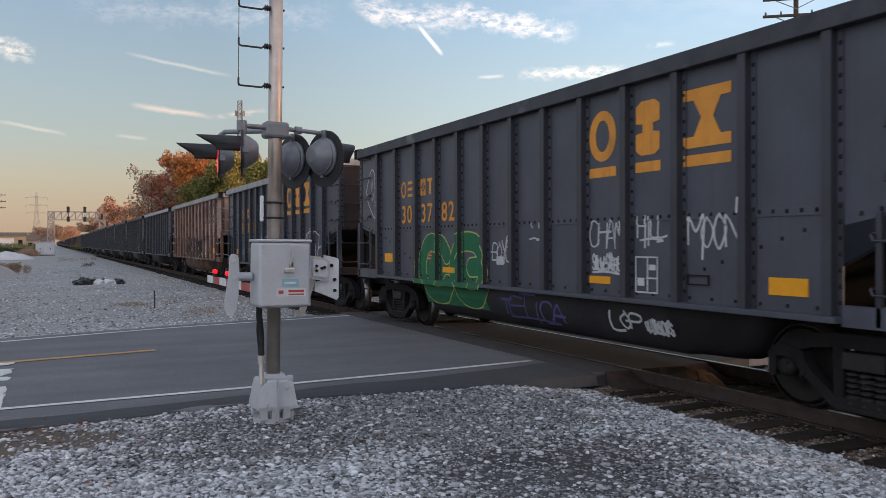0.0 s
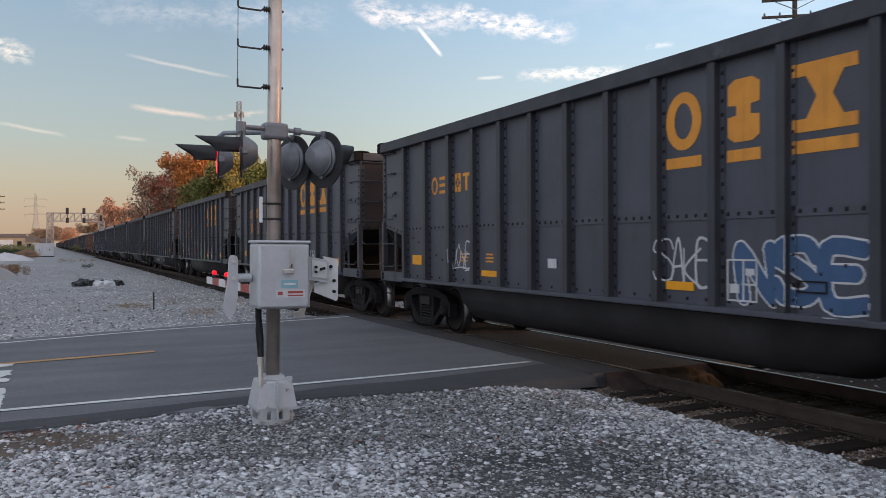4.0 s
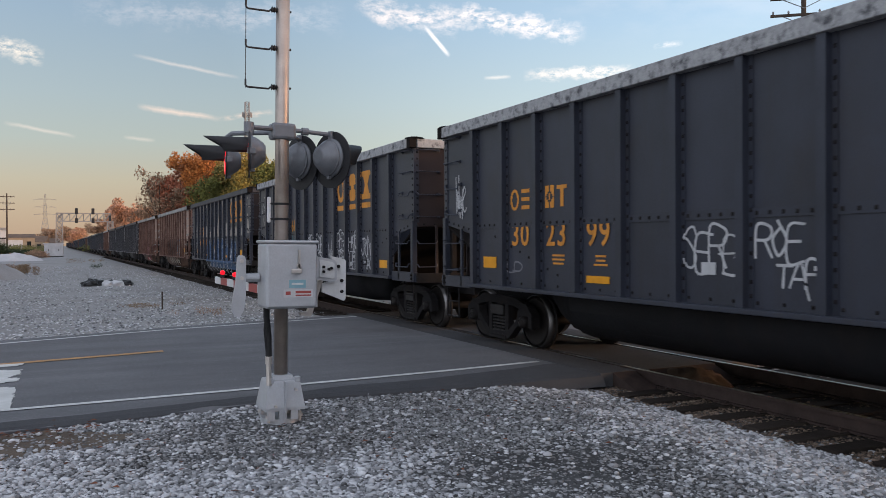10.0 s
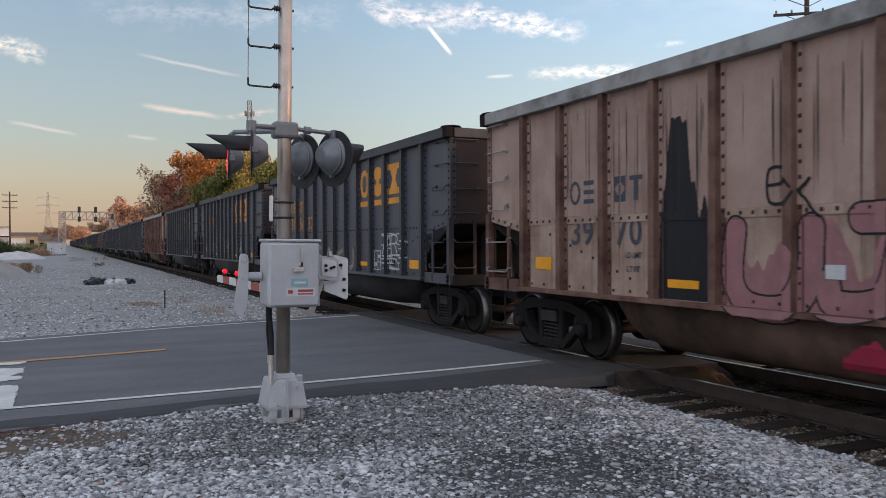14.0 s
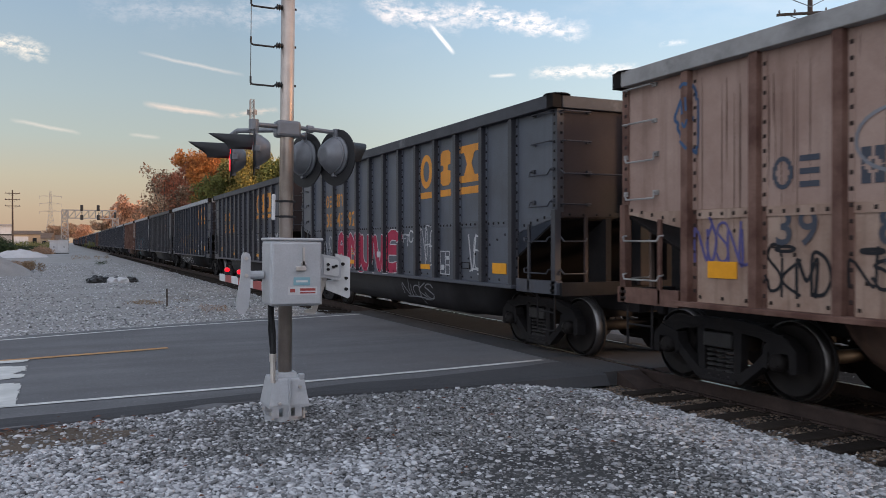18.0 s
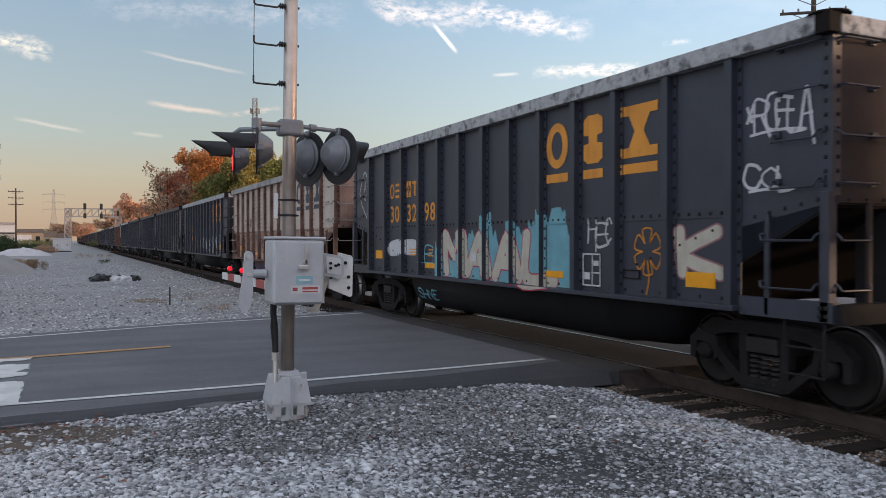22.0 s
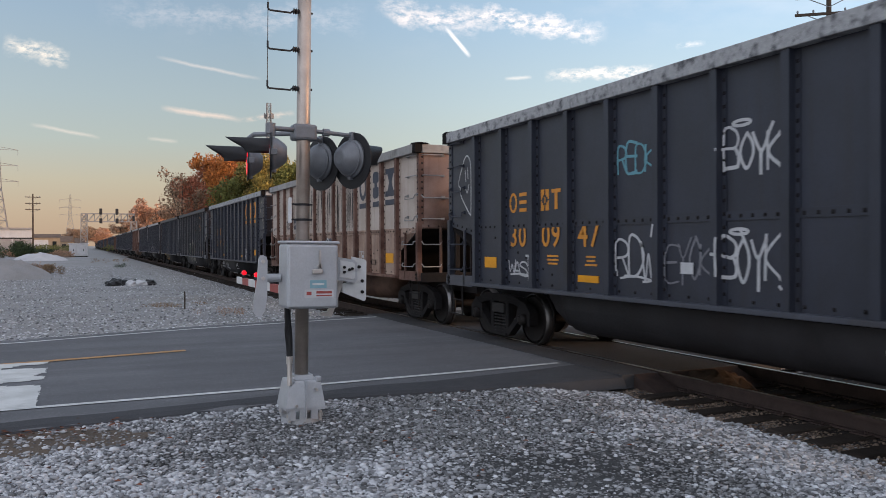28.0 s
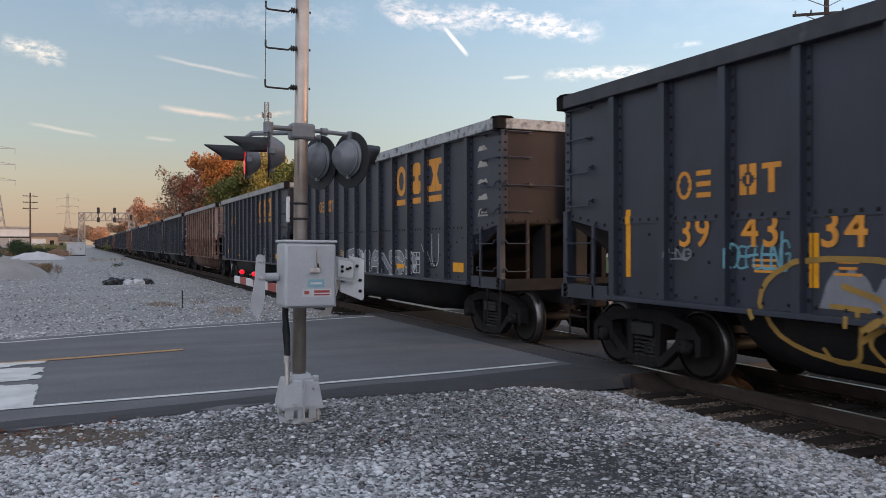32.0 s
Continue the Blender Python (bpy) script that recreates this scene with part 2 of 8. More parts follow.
# grey and black tubs: grime and soot, plus the underside's shade, in the colour
M_TUB_MID = material("grimy_shaded_grey_tub", (0.036, 0.034, 0.037), (0.020, 0.019, 0.020), 0.6, 0, 1.3, 40, 0.05, 0.6, 0.25, (0.020, 0.014, 0.012), 0.15, gloss=0.2)
M_TUB_DARK = material("sooty_shaded_tub_steel", (0.014, 0.014, 0.016), (0.009, 0.009, 0.010), 0.6, 0, 1.3, 40, 0.05, 0.6, 0.2, (0.030, 0.020, 0.016), 0.1, gloss=0.12)
M_TUB_RUST = material("sooty_rusty_tub", (0.15, 0.092, 0.068), (0.042, 0.027, 0.022), 0.65, 0, 1.0, 40, 0.06, 0.7, 0.25, (0.14, 0.07, 0.045), 0.10, gloss=0.12)
M_POST_TAN = material("rusty_post_paint", (0.190, 0.110, 0.085), (0.085, 0.040, 0.030), 0.75, 0, 2, 50, 0.1, 0.8, 0.3, (0.05, 0.025, 0.02), 0.2)
M_RIM = material("pale_rim_steel", (0.33, 0.32, 0.31), (0.22, 0.21, 0.205), 0.6, 0.0, 2.5, 60, 0.08, 0.6, 0, NEAR_BLACK, 0.25)
M_RIM_PEEL = material("flaking_rim_paint", (0.40, 0.40, 0.40), (0.30, 0.30, 0.31), 0.7, 0.0, 15, 60, 0.08, 0.6, 0, (0.030, 0.031, 0.038), 0.42)
M_RIM_DARK = material("dark_rim_steel", (0.060, 0.060, 0.068), (0.040, 0.040, 0.046), 0.6, 0.0, 2.5, 60, 0.08, 0.6, 0, (0.35, 0.35, 0.36), 0.04)
M_RUST_DARK = material("dark_rusty_rivets", (0.040, 0.026, 0.022), (0.025, 0.017, 0.015), 0.8, 0, 3, 50, 0.1, 0.5)
M_POST_DARK = material("dark_post_paint", (0.036, 0.037, 0.047), (0.026, 0.026, 0.033), 0.5, 0, 1.3, 45, 0.05, 0.5, 0.30, (0.030, 0.024, 0.022), 0.15, gloss=0.45)
M_BLACK_STEEL = material("black_slope_steel", (0.010, 0.009, 0.009), (0.015, 0.012, 0.011), 0.8, 0, 1.5, 40, 0.1, 0.6, gloss=0.08)
M_SPRING = material("worn_spring_steel", (0.040, 0.038, 0.038), (0.026, 0.024, 0.024), 0.55, 0.1, 4, 50, 0.2, 0.6, gloss=0.2)
M_UNDER = material("grimy_underframe", (0.0155, 0.0145, 0.0155), (0.023, 0.0205, 0.0205), 0.8, 0.0, 4, 50, 0.2, 0.6, gloss=0.1)
M_END_BROWN = material("rusty_end_sheet", (0.050, 0.037, 0.036), (0.033, 0.025, 0.025), 0.7, 0, 0.9, 40, 0.06, 0.4, 0.10, NEAR_BLACK, 0.05, gloss=0.15, dark_round=(0.15, 2.0, 1.75))
M_END_TAN = material("rusty_tan_end_sheet", (0.36, 0.26, 0.22), (0.25, 0.155, 0.125), 0.7, 0, 0.9, 40, 0.08, 0.6, 0.25, (0.08, 0.038, 0.028), 0.12, gloss=0.12, dark_round=(0.0, 1.85, 2.15))
M_WHEEL = material("worn_wheel_steel", (0.020, 0.017, 0.016), (0.013, 0.011, 0.011), 0.6, 0.0, 5, 60, 0.1, 0.5, gloss=0.15)
M_TREAD = material("bright_tread_steel", (0.24, 0.23, 0.23), (0.15, 0.14, 0.135), 0.42, 1.0, 5, 80, 0.03, 0.4)
M_YELLOW = material("yellow_paint", (0.70, 0.29, 0.042), (0.56, 0.23, 0.04), 0.6, 0, 3, 60, 0.03, 0.5, 0.3, (0.10, 0.06, 0.03), 0.1)
M_NAVY = material("navy_paint", (0.040, 0.048, 0.070), (0.06, 0.065, 0.08), 0.6, 0, 3, 60, 0.03, 0.5, 0.2, (0.12, 0.08, 0.06), 0.1)
M_REFLECT = material("yellow_reflective_strip", (0.78, 0.34, 0.018), (0.66, 0.28, 0.012), 0.4, 0, 6, 80, 0.03, 0.4, 0, (0.10, 0.07, 0.04), 0.1)


def spray(name, c):
    return material(name, c, tuple(x * 0.8 for x in c), 0.7, 0, 4, 60, 0.02, 0.5, 0.2, (0.08, 0.07, 0.07), 0.05)


SPRAY = {
    "white": spray("white_spray_paint", (0.55, 0.55, 0.56)),
    "grey": spray("grey_spray_paint", (0.22, 0.22, 0.24)),
    "black": spray("black_spray_paint", (0.015, 0.015, 0.018)),
    "green": spray("green_spray_paint", (0.020, 0.130, 0.060)),
    "mint": spray("mint_spray_paint", (0.19, 0.25, 0.19)),
    "lime": spray("lime_spray_paint", (0.42, 0.44, 0.12)),
    "pink": spray("pink_spray_paint", (0.42, 0.20, 0.22)),
    "magenta": spray("magenta_spray_paint", (0.38, 0.03, 0.07)),
    "blue": spray("blue_spray_paint", (0.055, 0.105, 0.20)),
    "cyan": spray("cyan_spray_paint", (0.16, 0.36, 0.42)),
    "violet": spray("violet_spray_paint", (0.10, 0.09, 0.24)),
    "gold": spray("gold_spray_paint", (0.34, 0.20, 0.05)),
    "cream": spray("cream_spray_paint", (0.50, 0.46, 0.38)),
    "orange": spray("orange_spray_paint", (0.55, 0.22, 0.03)),
    "primer": material("bare_primer", (0.42, 0.39, 0.35), (0.30, 0.27, 0.24), 0.7, 0, 3, 60, 0.03, 0.5, 0.3, (0.15, 0.08, 0.05), 0.15),
    "dullpink": spray("dull_pink_spray_paint", (0.30, 0.145, 0.15)),
    "fawn": spray("fawn_spray_paint", (0.24, 0.20, 0.175)),
    "umber": spray("dark_brown_spray_paint", (0.040, 0.032, 0.036)),
    "brownstain": material("rust_stain", (0.085, 0.045, 0.032), (0.05, 0.03, 0.025), 0.8, 0, 2, 50, 0.05, 0.6),
}


# ---- built-in font characters, one unit high, kept as plain outlines ----
def glyphs(chars):
    made = {}
    for c in chars:
        cu = bpy.data.curves.new("digits", "FONT")
        cu.body, cu.size, cu.align_x, cu.align_y = c, 1.0, "CENTER", "CENTER"
        cu.resolution_u, cu.offset = 3, 0.012
        made[c] = new("digits", cu)
    dg = bpy.context.evaluated_depsgraph_get()
    out = {}
    for c, ob in made.items():
        me = bpy.data.meshes.new_from_object(ob.evaluated_get(dg))
        out[c] = ([(v.co.x, v.co.y) for v in me.vertices], [tuple(p.vertices) for p in me.polygons])
    for ob in made.values():
        bpy.data.objects.remove(ob)
    return out


GLYPHS = glyphs("0123456789LDMTW")


# ---- mesh helpers ----
class Shape:
    """Collects boxes, tubes and strips into one mesh."""

    def __init__(self):
        self.v, self.f = [], []

    def add(self, verts, faces):
        n = len(self.v)
        self.v.extend(tuple(p) for p in verts)
        self.f.extend(tuple(n + i for i in face) for face in faces)
        return self

    def box(self, x0, x1, y0, y1, z0, z1, c=0.0):
        if c <= 0:
            v = [(x, y, z) for x in (x0, x1) for y in (y0, y1) for z in (z0, z1)]
            return self.add(v, [(0, 1, 3, 2), (4, 6, 7, 5), (0, 4, 5, 1), (2, 3, 7, 6), (0, 2, 6, 4), (1, 5, 7, 3)])
        bm = bmesh.new()
        bmesh.ops.create_cube(bm, size=1)
        for w in bm.verts:
            w.co = Vector(((x0 + x1) / 2 + w.co.x * (x1 - x0), (y0 + y1) / 2 + w.co.y * (y1 - y0), (z0 + z1) / 2 + w.co.z * (z1 - z0)))
        bmesh.ops.bevel(bm, geom=bm.edges[:], offset=c, segments=2, profile=0.5, affect="EDGES")
        bm.verts.index_update()
        self.add([w.co for w in bm.verts], [[w.index for w in q.verts] for q in bm.faces])
        bm.free()
        return self

    def tube(self, a, b, r, n=8, r2=None, cap=True):
        a, b = Vector(a), Vector(b)
        z = (b - a).normalized()
        x = z.orthogonal().normalized()
        y = z.cross(x)
        r2 = r if r2 is None else r2
        v = []
        for i in range(n):
            d = x * math.cos(2 * math.pi * i / n) + y * math.sin(2 * math.pi * i / n)
            v += [a + d * r, b + d * r2]
        f = [(2 * i, 2 * ((i + 1) % n), 2 * ((i + 1) % n) + 1, 2 * i + 1) for i in range(n)]
        if cap:
            f += [tuple(2 * i for i in reversed(range(n))), tuple(2 * i + 1 for i in range(n))]
        return self.add(v, f)

    def pipe(self, points, r, n=6):
        for a, b in zip(points, points[1:]):
            self.tube(a, b, r, n)
        return self

    def lathe(self, origin, axis, profile, n=16, cap=True):
        """profile: (distance along the axis, radius)."""
        o, z = Vector(origin), Vector(axis).normalized()
        x = z.orthogonal().normalized()
        y = z.cross(x)
        v, f = [], []
        for d, r in profile:
            for i in range(n):
                a = 2 * math.pi * i / n
                v.append(o + z * d + (x * math.cos(a) + y * math.sin(a)) * r)
        for k in range(len(profile) - 1):
            for i in range(n):
                j = (i + 1) % n
                f.append((k * n + i, k * n + j, (k + 1) * n + j, (k + 1) * n + i))
        if cap:
            f += [tuple(reversed(range(n))), tuple((len(profile) - 1) * n + i for i in range(n))]
        return self.add(v, f)

    def prism(self, outline, x0, x1):
        """An outline of (y, z) drawn out along x."""
        n = len(outline)
        v = [(x0, y, z) for y, z in outline] + [(x1, y, z) for y, z in outline]
        f = [(i, (i + 1) % n, n + (i + 1) % n, n + i) for i in range(n)]
        return self.add(v, f + [tuple(reversed(range(n))), tuple(range(n, 2 * n))])

    def mesh(self, name, smooth=False, weld=False):
        me = bpy.data.meshes.new(name)
        me.from_pydata(self.v, [], self.f)
        bm = bmesh.new()
        bm.from_mesh(me)
        if weld:
            bmesh.ops.remove_doubles(bm, verts=bm.verts[:], dist=0.0008)
        bmesh.ops.recalc_face_normals(bm, faces=bm.faces[:])
        bm.to_mesh(me)
        bm.free()
        if smooth:
            me.polygons.foreach_set("use_smooth", [len(p.vertices) == 4 for p in me.polygons])
        return me


def part(name, shape, mat, parent, label="", at=None, smooth=False):
    """One mesh object under a thing or a part."""
    me = shape if isinstance(shape, bpy.types.Mesh) else shape.mesh(name, smooth)
    if mat is not None and not me.materials:
        me.materials.append(mat)
    ob = new(name, me)
    ob.parent = parent
    if at is not None:
        ob.matrix_basis = at
    if label:
        ob["label"] = label
    return ob


def thing(name, label, category, at=None, group="", kind=""):
    ob = new(name)
    ob.empty_display_size = 0.2
    if at is not None:
        ob.matrix_basis = at
    return tagged(ob, label, category, group, kind)


def solid(name, shape, mat, label, category="", kind="", at=None, smooth=False, group=""):
    me = shape if isinstance(shape, bpy.types.Mesh) else shape.mesh(name, smooth)
    me.materials.append(mat)
    ob = new(name, me)
    if at is not None:
        ob.matrix_basis = at
    return tagged(ob, label, category, group, kind)


# ---- train ----
TRACK_X = 8.2           # centre line of the track
# two builds of car: posts, half the body's length, coupler to coupler, bay of the big emblem
KINDS = {"a": ([-5.83, -4.79, -3.76, -2.82, -1.88, -0.94, 0.0, 0.94, 1.88, 2.82, 3.76, 4.79, 5.83], 7.09, 15.8, 1), "b": ([-6.20 + 1.0333 * i for i in range(13)], 7.44, 16.3, 0)}
POST_Y, HALF, PITCH, LOGO_BAY = KINDS["a"]
SHEET_X, POST_X = -1.50, -1.60
Z_RIM0, Z_RIM1, Z_SILL, Z_SEAM = 3.80, 4.0, 1.09, 2.11
TRUCK_IN, WHEEL_R = 1.25, 0.457


def use_kind(k):
    global POST_Y, HALF, PITCH, LOGO_BAY
    POST_Y, HALF, PITCH, LOGO_BAY = KINDS[k]


use_kind("a")
TUB = [(-1.44, 1.00), (-1.43, 0.80), (-1.36, 0.62), (-1.22, 0.47), (-1.00, 0.39), (-0.70, 0.37), (-0.45, 0.40)]


def tub_x(z):
    for (xa, za), (xb, zb) in zip(TUB, TUB[1:]):
        if zb <= z <= za:
            return xa + (xb - xa) * (za - z) / (za - zb)
    return TUB[0][0]


def on_post(y):
    return any(abs(y - p) < 0.056 for p in POST_Y)


def side_x(y, z):
    """The near side's outer face at that place of the car."""
    if z < 1.0:
        return tub_x(z)
    if z < Z_SILL:
        return -1.66
    if on_post(y):
        return POST_X
    if any(abs(y - p) < 0.125 for p in POST_Y):
        return SHEET_X - 0.016
    return SHEET_X - 0.014 if abs(z - Z_SEAM) < 0.056 else SHEET_X


def paint_columns(shape, y0, y1, span, step=0.03, lift=0.006):
    """Fills between span(y) -> [(z0, z1), ...] with upright strips lying on the car's side."""
    n = max(2, int((y1 - y0) / step))
    for i in range(n):
        ya, yb = y0 + (y1 - y0) * i / n, y0 + (y1 - y0) * (i + 1) / n
        ym = (ya + yb) / 2
        for za, zb in span(ym):
            cuts = [za] + [c for c in (0.39, 0.47, 0.62, 0.8, 1.0, Z_SILL, Z_SEAM - 0.056, Z_SEAM + 0.056) if za < c < zb] + [zb]
            for a, b in zip(cuts, cuts[1:]):
                if b - a < 0.004:
                    continue
                m = (a + b) / 2
                if m < 1.0:
                    xa, xb = tub_x(a + 1e-4) - lift, tub_x(b - 1e-4) - lift
                else:
                    xa = xb = side_x(ym, m) - lift
                shape.add([(xa, ya, a), (xa, yb, a), (xb, yb, b), (xb, ya, b)], [(0, 1, 2, 3)])


def paint_stroke(shape, points, wide, lift=0.007):
    """A sprayed line through (y, z) points, lying on sheets, posts, sill and tub."""
    dense = []
    for (ya, za), (yb, zb) in zip(points, points[1:]):
        n = max(1, int(math.hypot(yb - ya, zb - za) / 0.04))
        dense += [(ya + (yb - ya) * i / n, za + (zb - za) * i / n) for i in range(n)]
    dense.append(points[-1])
    base = lift
    for step, ((ya, za), (yb, zb)) in enumerate(zip(dense, dense[1:])):
        lift = base + 0.0004 * (step % 4)
        d = math.hypot(yb - ya, zb - za) or 1
        ny, nz = -(zb - za) / d * wide / 2, (yb - ya) / d * wide / 2
        ey, ez = (yb - ya) / d * wide * 0.3, (zb - za) / d * wide * 0.3
        ym, zm = (ya + yb) / 2, (za + zb) / 2
        if zm < 0.4 or zm > 3.78:
            continue
        def px(z):
            return (tub_x(min(z, 0.999)) if zm < 1.0 else side_x(ym, zm)) - lift
        q = [(ya + ny - ey, za + nz - ez), (ya - ny - ey, za - nz - ez), (yb - ny + ey, zb - nz + ez), (yb + ny + ey, zb + nz + ez)]
        shape.add([(px(z), y, z) for y, z in q], [(0, 1, 2, 3)])


def fat_strokes(shape, lines, wide, lift):
    """Round-ended broad lines laid as one even coat on sheets, posts, sill and tub."""
    r = wide / 2
    dots = []
    for line in lines:
        for (ya, za), (yb, zb) in zip(line, line[1:]):
            n = max(1, int(math.hypot(yb - ya, zb - za) / (r * 0.3)))
            dots += [(ya + (yb - ya) * i / n, za + (zb - za) * i / n) for i in range(n)]
        dots.append(line[-1])

    def span(y):
        runs = sorted((z - h, z + h) for z, h in ((z, math.sqrt(r * r - (y - c) ** 2)) for c, z in dots if abs(y - c) < r))
        out = []
        for a, b in runs:
            a, b = max(a, 0.41), min(b, 3.78)
            if out and a <= out[-1][1] + 0.004:
                out[-1] = (out[-1][0], max(b, out[-1][1]))
            elif b > a:
                out.append((a, b))
        return out
    paint_columns(shape, min(d[0] for d in dots) - r, max(d[0] for d in dots) + r, span, 0.01, lift)


def curve_through(pts, n=6):
    out = []
    P = [pts[0]] + list(pts) + [pts[-1]]
    for a, b, c, d in zip(P, P[1:], P[2:], P[3:]):
        for i in range(n):
            t = i / n
            out.append(tuple(0.5 * (2 * b[k] + (c[k] - a[k]) * t + (2 * a[k] - 5 * b[k] + 4 * c[k] - d[k]) * t * t + (3 * b[k] - a[k] - 3 * c[k] + d[k]) * t ** 3) for k in (0, 1)))
    out.append(pts[-1])
    return out


# hand strokes that tags are made of, in a unit box (across, up)
STROKES = [
    [(0.05, 0.0), (0.0, 0.85), (0.35, 1.0), (0.55, 0.75), (0.5, 0.1), (0.75, 0.0)],
    [(0.1, 0.15), (0.05, 0.9), (0.55, 1.0), (0.7, 0.65), (0.2, 0.45), (0.5, 0.3), (0.85, -0.05)],
    [(0.75, 0.85), (0.4, 1.05), (0.05, 0.8), (0.2, 0.55), (0.6, 0.45), (0.7, 0.15), (0.3, -0.05), (0.0, 0.15)],
    [(0.0, 1.0), (0.12, 0.1), (0.3, 0.0), (0.42, 0.65), (0.55, 0.05), (0.72, 0.0), (0.85, 1.0)],
    [(0.85, 0.75), (0.5, 1.0), (0.1, 0.75), (0.08, 0.25), (0.45, 0.0), (0.85, 0.2), (0.75, 0.5), (0.45, 0.48)],
    [(-0.05, 0.9), (0.4, 1.0), (0.9, 0.92), (0.5, 0.95), (0.42, 0.3), (0.45, -0.15), (0.25, -0.2)],
    [(0.45, 1.0), (0.1, 0.7), (0.1, 0.25), (0.45, 0.0), (0.8, 0.3), (0.78, 0.75), (0.45, 1.0), (0.3, 0.9)],
    [(0.0, 0.0), (0.1, 0.6), (0.2, 1.0), (0.28, 0.4), (0.35, 0.1), (0.5, 0.75), (0.62, 1.0), (0.68, 0.4), (0.8, 0.0)],
    [(0.15, 1.0), (0.05, 0.4), (0.2, 0.05), (0.55, 0.0), (0.75, 0.35), (0.7, 1.05), (0.78, 0.2), (0.95, 0.0)],
    [(0.0, 0.5), (0.5, 0.6), (0.7, 0.85), (0.4, 1.0), (0.1, 0.7), (0.15, 0.2), (0.5, 0.0), (0.9, 0.2)],
]


# sprayed hand letters on a grid of nine by nine: strokes of (across, up) pairs
HAND = {
    "A": "00 49 80|13 63", "B": "00 09 69 87 65 05|65 83 81 60 00", "C": "87 69 29 06 03 20 60 82", "D": "00 09 59 86 83 50 00", "E": "89 09 00 80|05 65", "F": "89 09 00|05 65",
    "G": "87 69 29 06 03 20 60 83 85 55", "H": "09 00|89 80|05 85", "I": "49 40", "J": "29 89|69 62 40 10 02", "K": "09 00|89 04 80", "L": "09 00 80", "M": "00 09 44 89 80", "N": "00 09 80 89",
    "O": "49 16 13 40 73 76 49", "P": "00 09 69 87 65 05", "R": "00 09 69 87 65 05|45 80", "S": "87 69 29 07 26 64 82 60 20 02", "T": "09 89|49 40", "U": "09 03 20 60 83 89", "V": "09 40 89",
    "W": "09 20 46 60 89", "X": "09 80|00 89", "Y": "09 45 89|45 40", "Z": "09 89 00 80", "1": "27 49 40", "3": "08 49 77 55 83 60 02", "9": "86 44 16 39 78 86 70", "!": "49 43|41 40", "-": "04 84",
    "*": "22 66|26 62|44 84", "\"": "29 26|69 66"}


def hand_strokes(c):
    return [[(int(p[0]) / 8.5, int(p[1]) / 9) for p in run.split()] for run in HAND[c].split("|")]


def hand_word(shape, rng, text, y, z, w, h, wide=0.026, halo=False):
    """Sprayed letters running towards -y from the far end y, uneven in size and slant, now and then with a stroke under them."""
    n = len(text)
    slant = rng.uniform(-0.05, 0.25)
    for i, c in enumerate(text):
        if c == " ":
            continue
        cell = w / n
        hh, zz, ww = h * rng.uniform(0.85, 1.3), z + h * rng.uniform(-0.16, 0.06), cell * rng.uniform(1.0, 1.35)
        for run in hand_strokes(c):
            pts = [(y - cell * i - ww * (u + slant * (v - 0.5) * 0.5) - rng.uniform(-0.04, 0.04) * cell, zz + hh * v + rng.uniform(-0.04, 0.04) * h) for u, v in run]
            if rng.random() < 0.3:
                (ya, za), (yb, zb) = pts[-2], pts[-1]
                pts.append((yb + (yb - ya) * 0.45, zb + (zb - za) * 0.45))
            paint_stroke(shape, curve_through(pts, 5), wide * rng.uniform(0.8, 1.25))
    if halo:
        ring = [(y - w * (0.3 + 0.16 * math.cos(a)), z + h * (1.22 + 0.07 * math.sin(a))) for a in [0.7 * q for q in range(10)]]
        paint_stroke(shape, curve_through(ring, 3), wide)
    if rng.random() < 0.35:
        paint_stroke(shape, curve_through([(y - 0.1 * w, z - 0.16 * h), (y - w * 0.5, z - 0.08 * h), (y - w * 0.9, z - 0.18 * h), (y - w * 0.7, z - 0.24 * h)]), wide)


def scribble(shape, rng, y, z, w, h, wide=0.024, n=None):
    """A quick tag of looped hand strokes that spell nothing. y is the far end, it runs towards -y."""
    n = n or max(3, int(w / (0.3 * h)))
    slant = rng.uniform(-0.1, 0.3)
    for i in range(n):
        ya, dw = y - w * i / n, w / n * rng.uniform(1.1, 1.6)
        hh, zz = h * rng.uniform(0.7, 1.1), z + h * rng.uniform(-0.06, 0.1)
        pts = [(ya - dw * (u + slant * v * 0.4) + rng.uniform(-0.02, 0.02) * h, zz + hh * v + rng.uniform(-0.05, 0.05) * h) for u, v in rng.choice(STROKES)]
        paint_stroke(shape, curve_through(pts, 5), wide)
        if rng.random() < 0.25:
            paint_stroke(shape, [(ya - dw * 0.1, zz + hh * 0.5), (ya - dw * 0.9, zz + hh * rng.uniform(0.4, 0.6))], wide)
    if rng.random() < 0.4:
        paint_stroke(shape, curve_through([(y, z - 0.16 * h), (y - w * 0.5, z - 0.08 * h), (y - w * 0.95, z - 0.2 * h), (y - w * 0.8, z - 0.1 * h)]), wide)


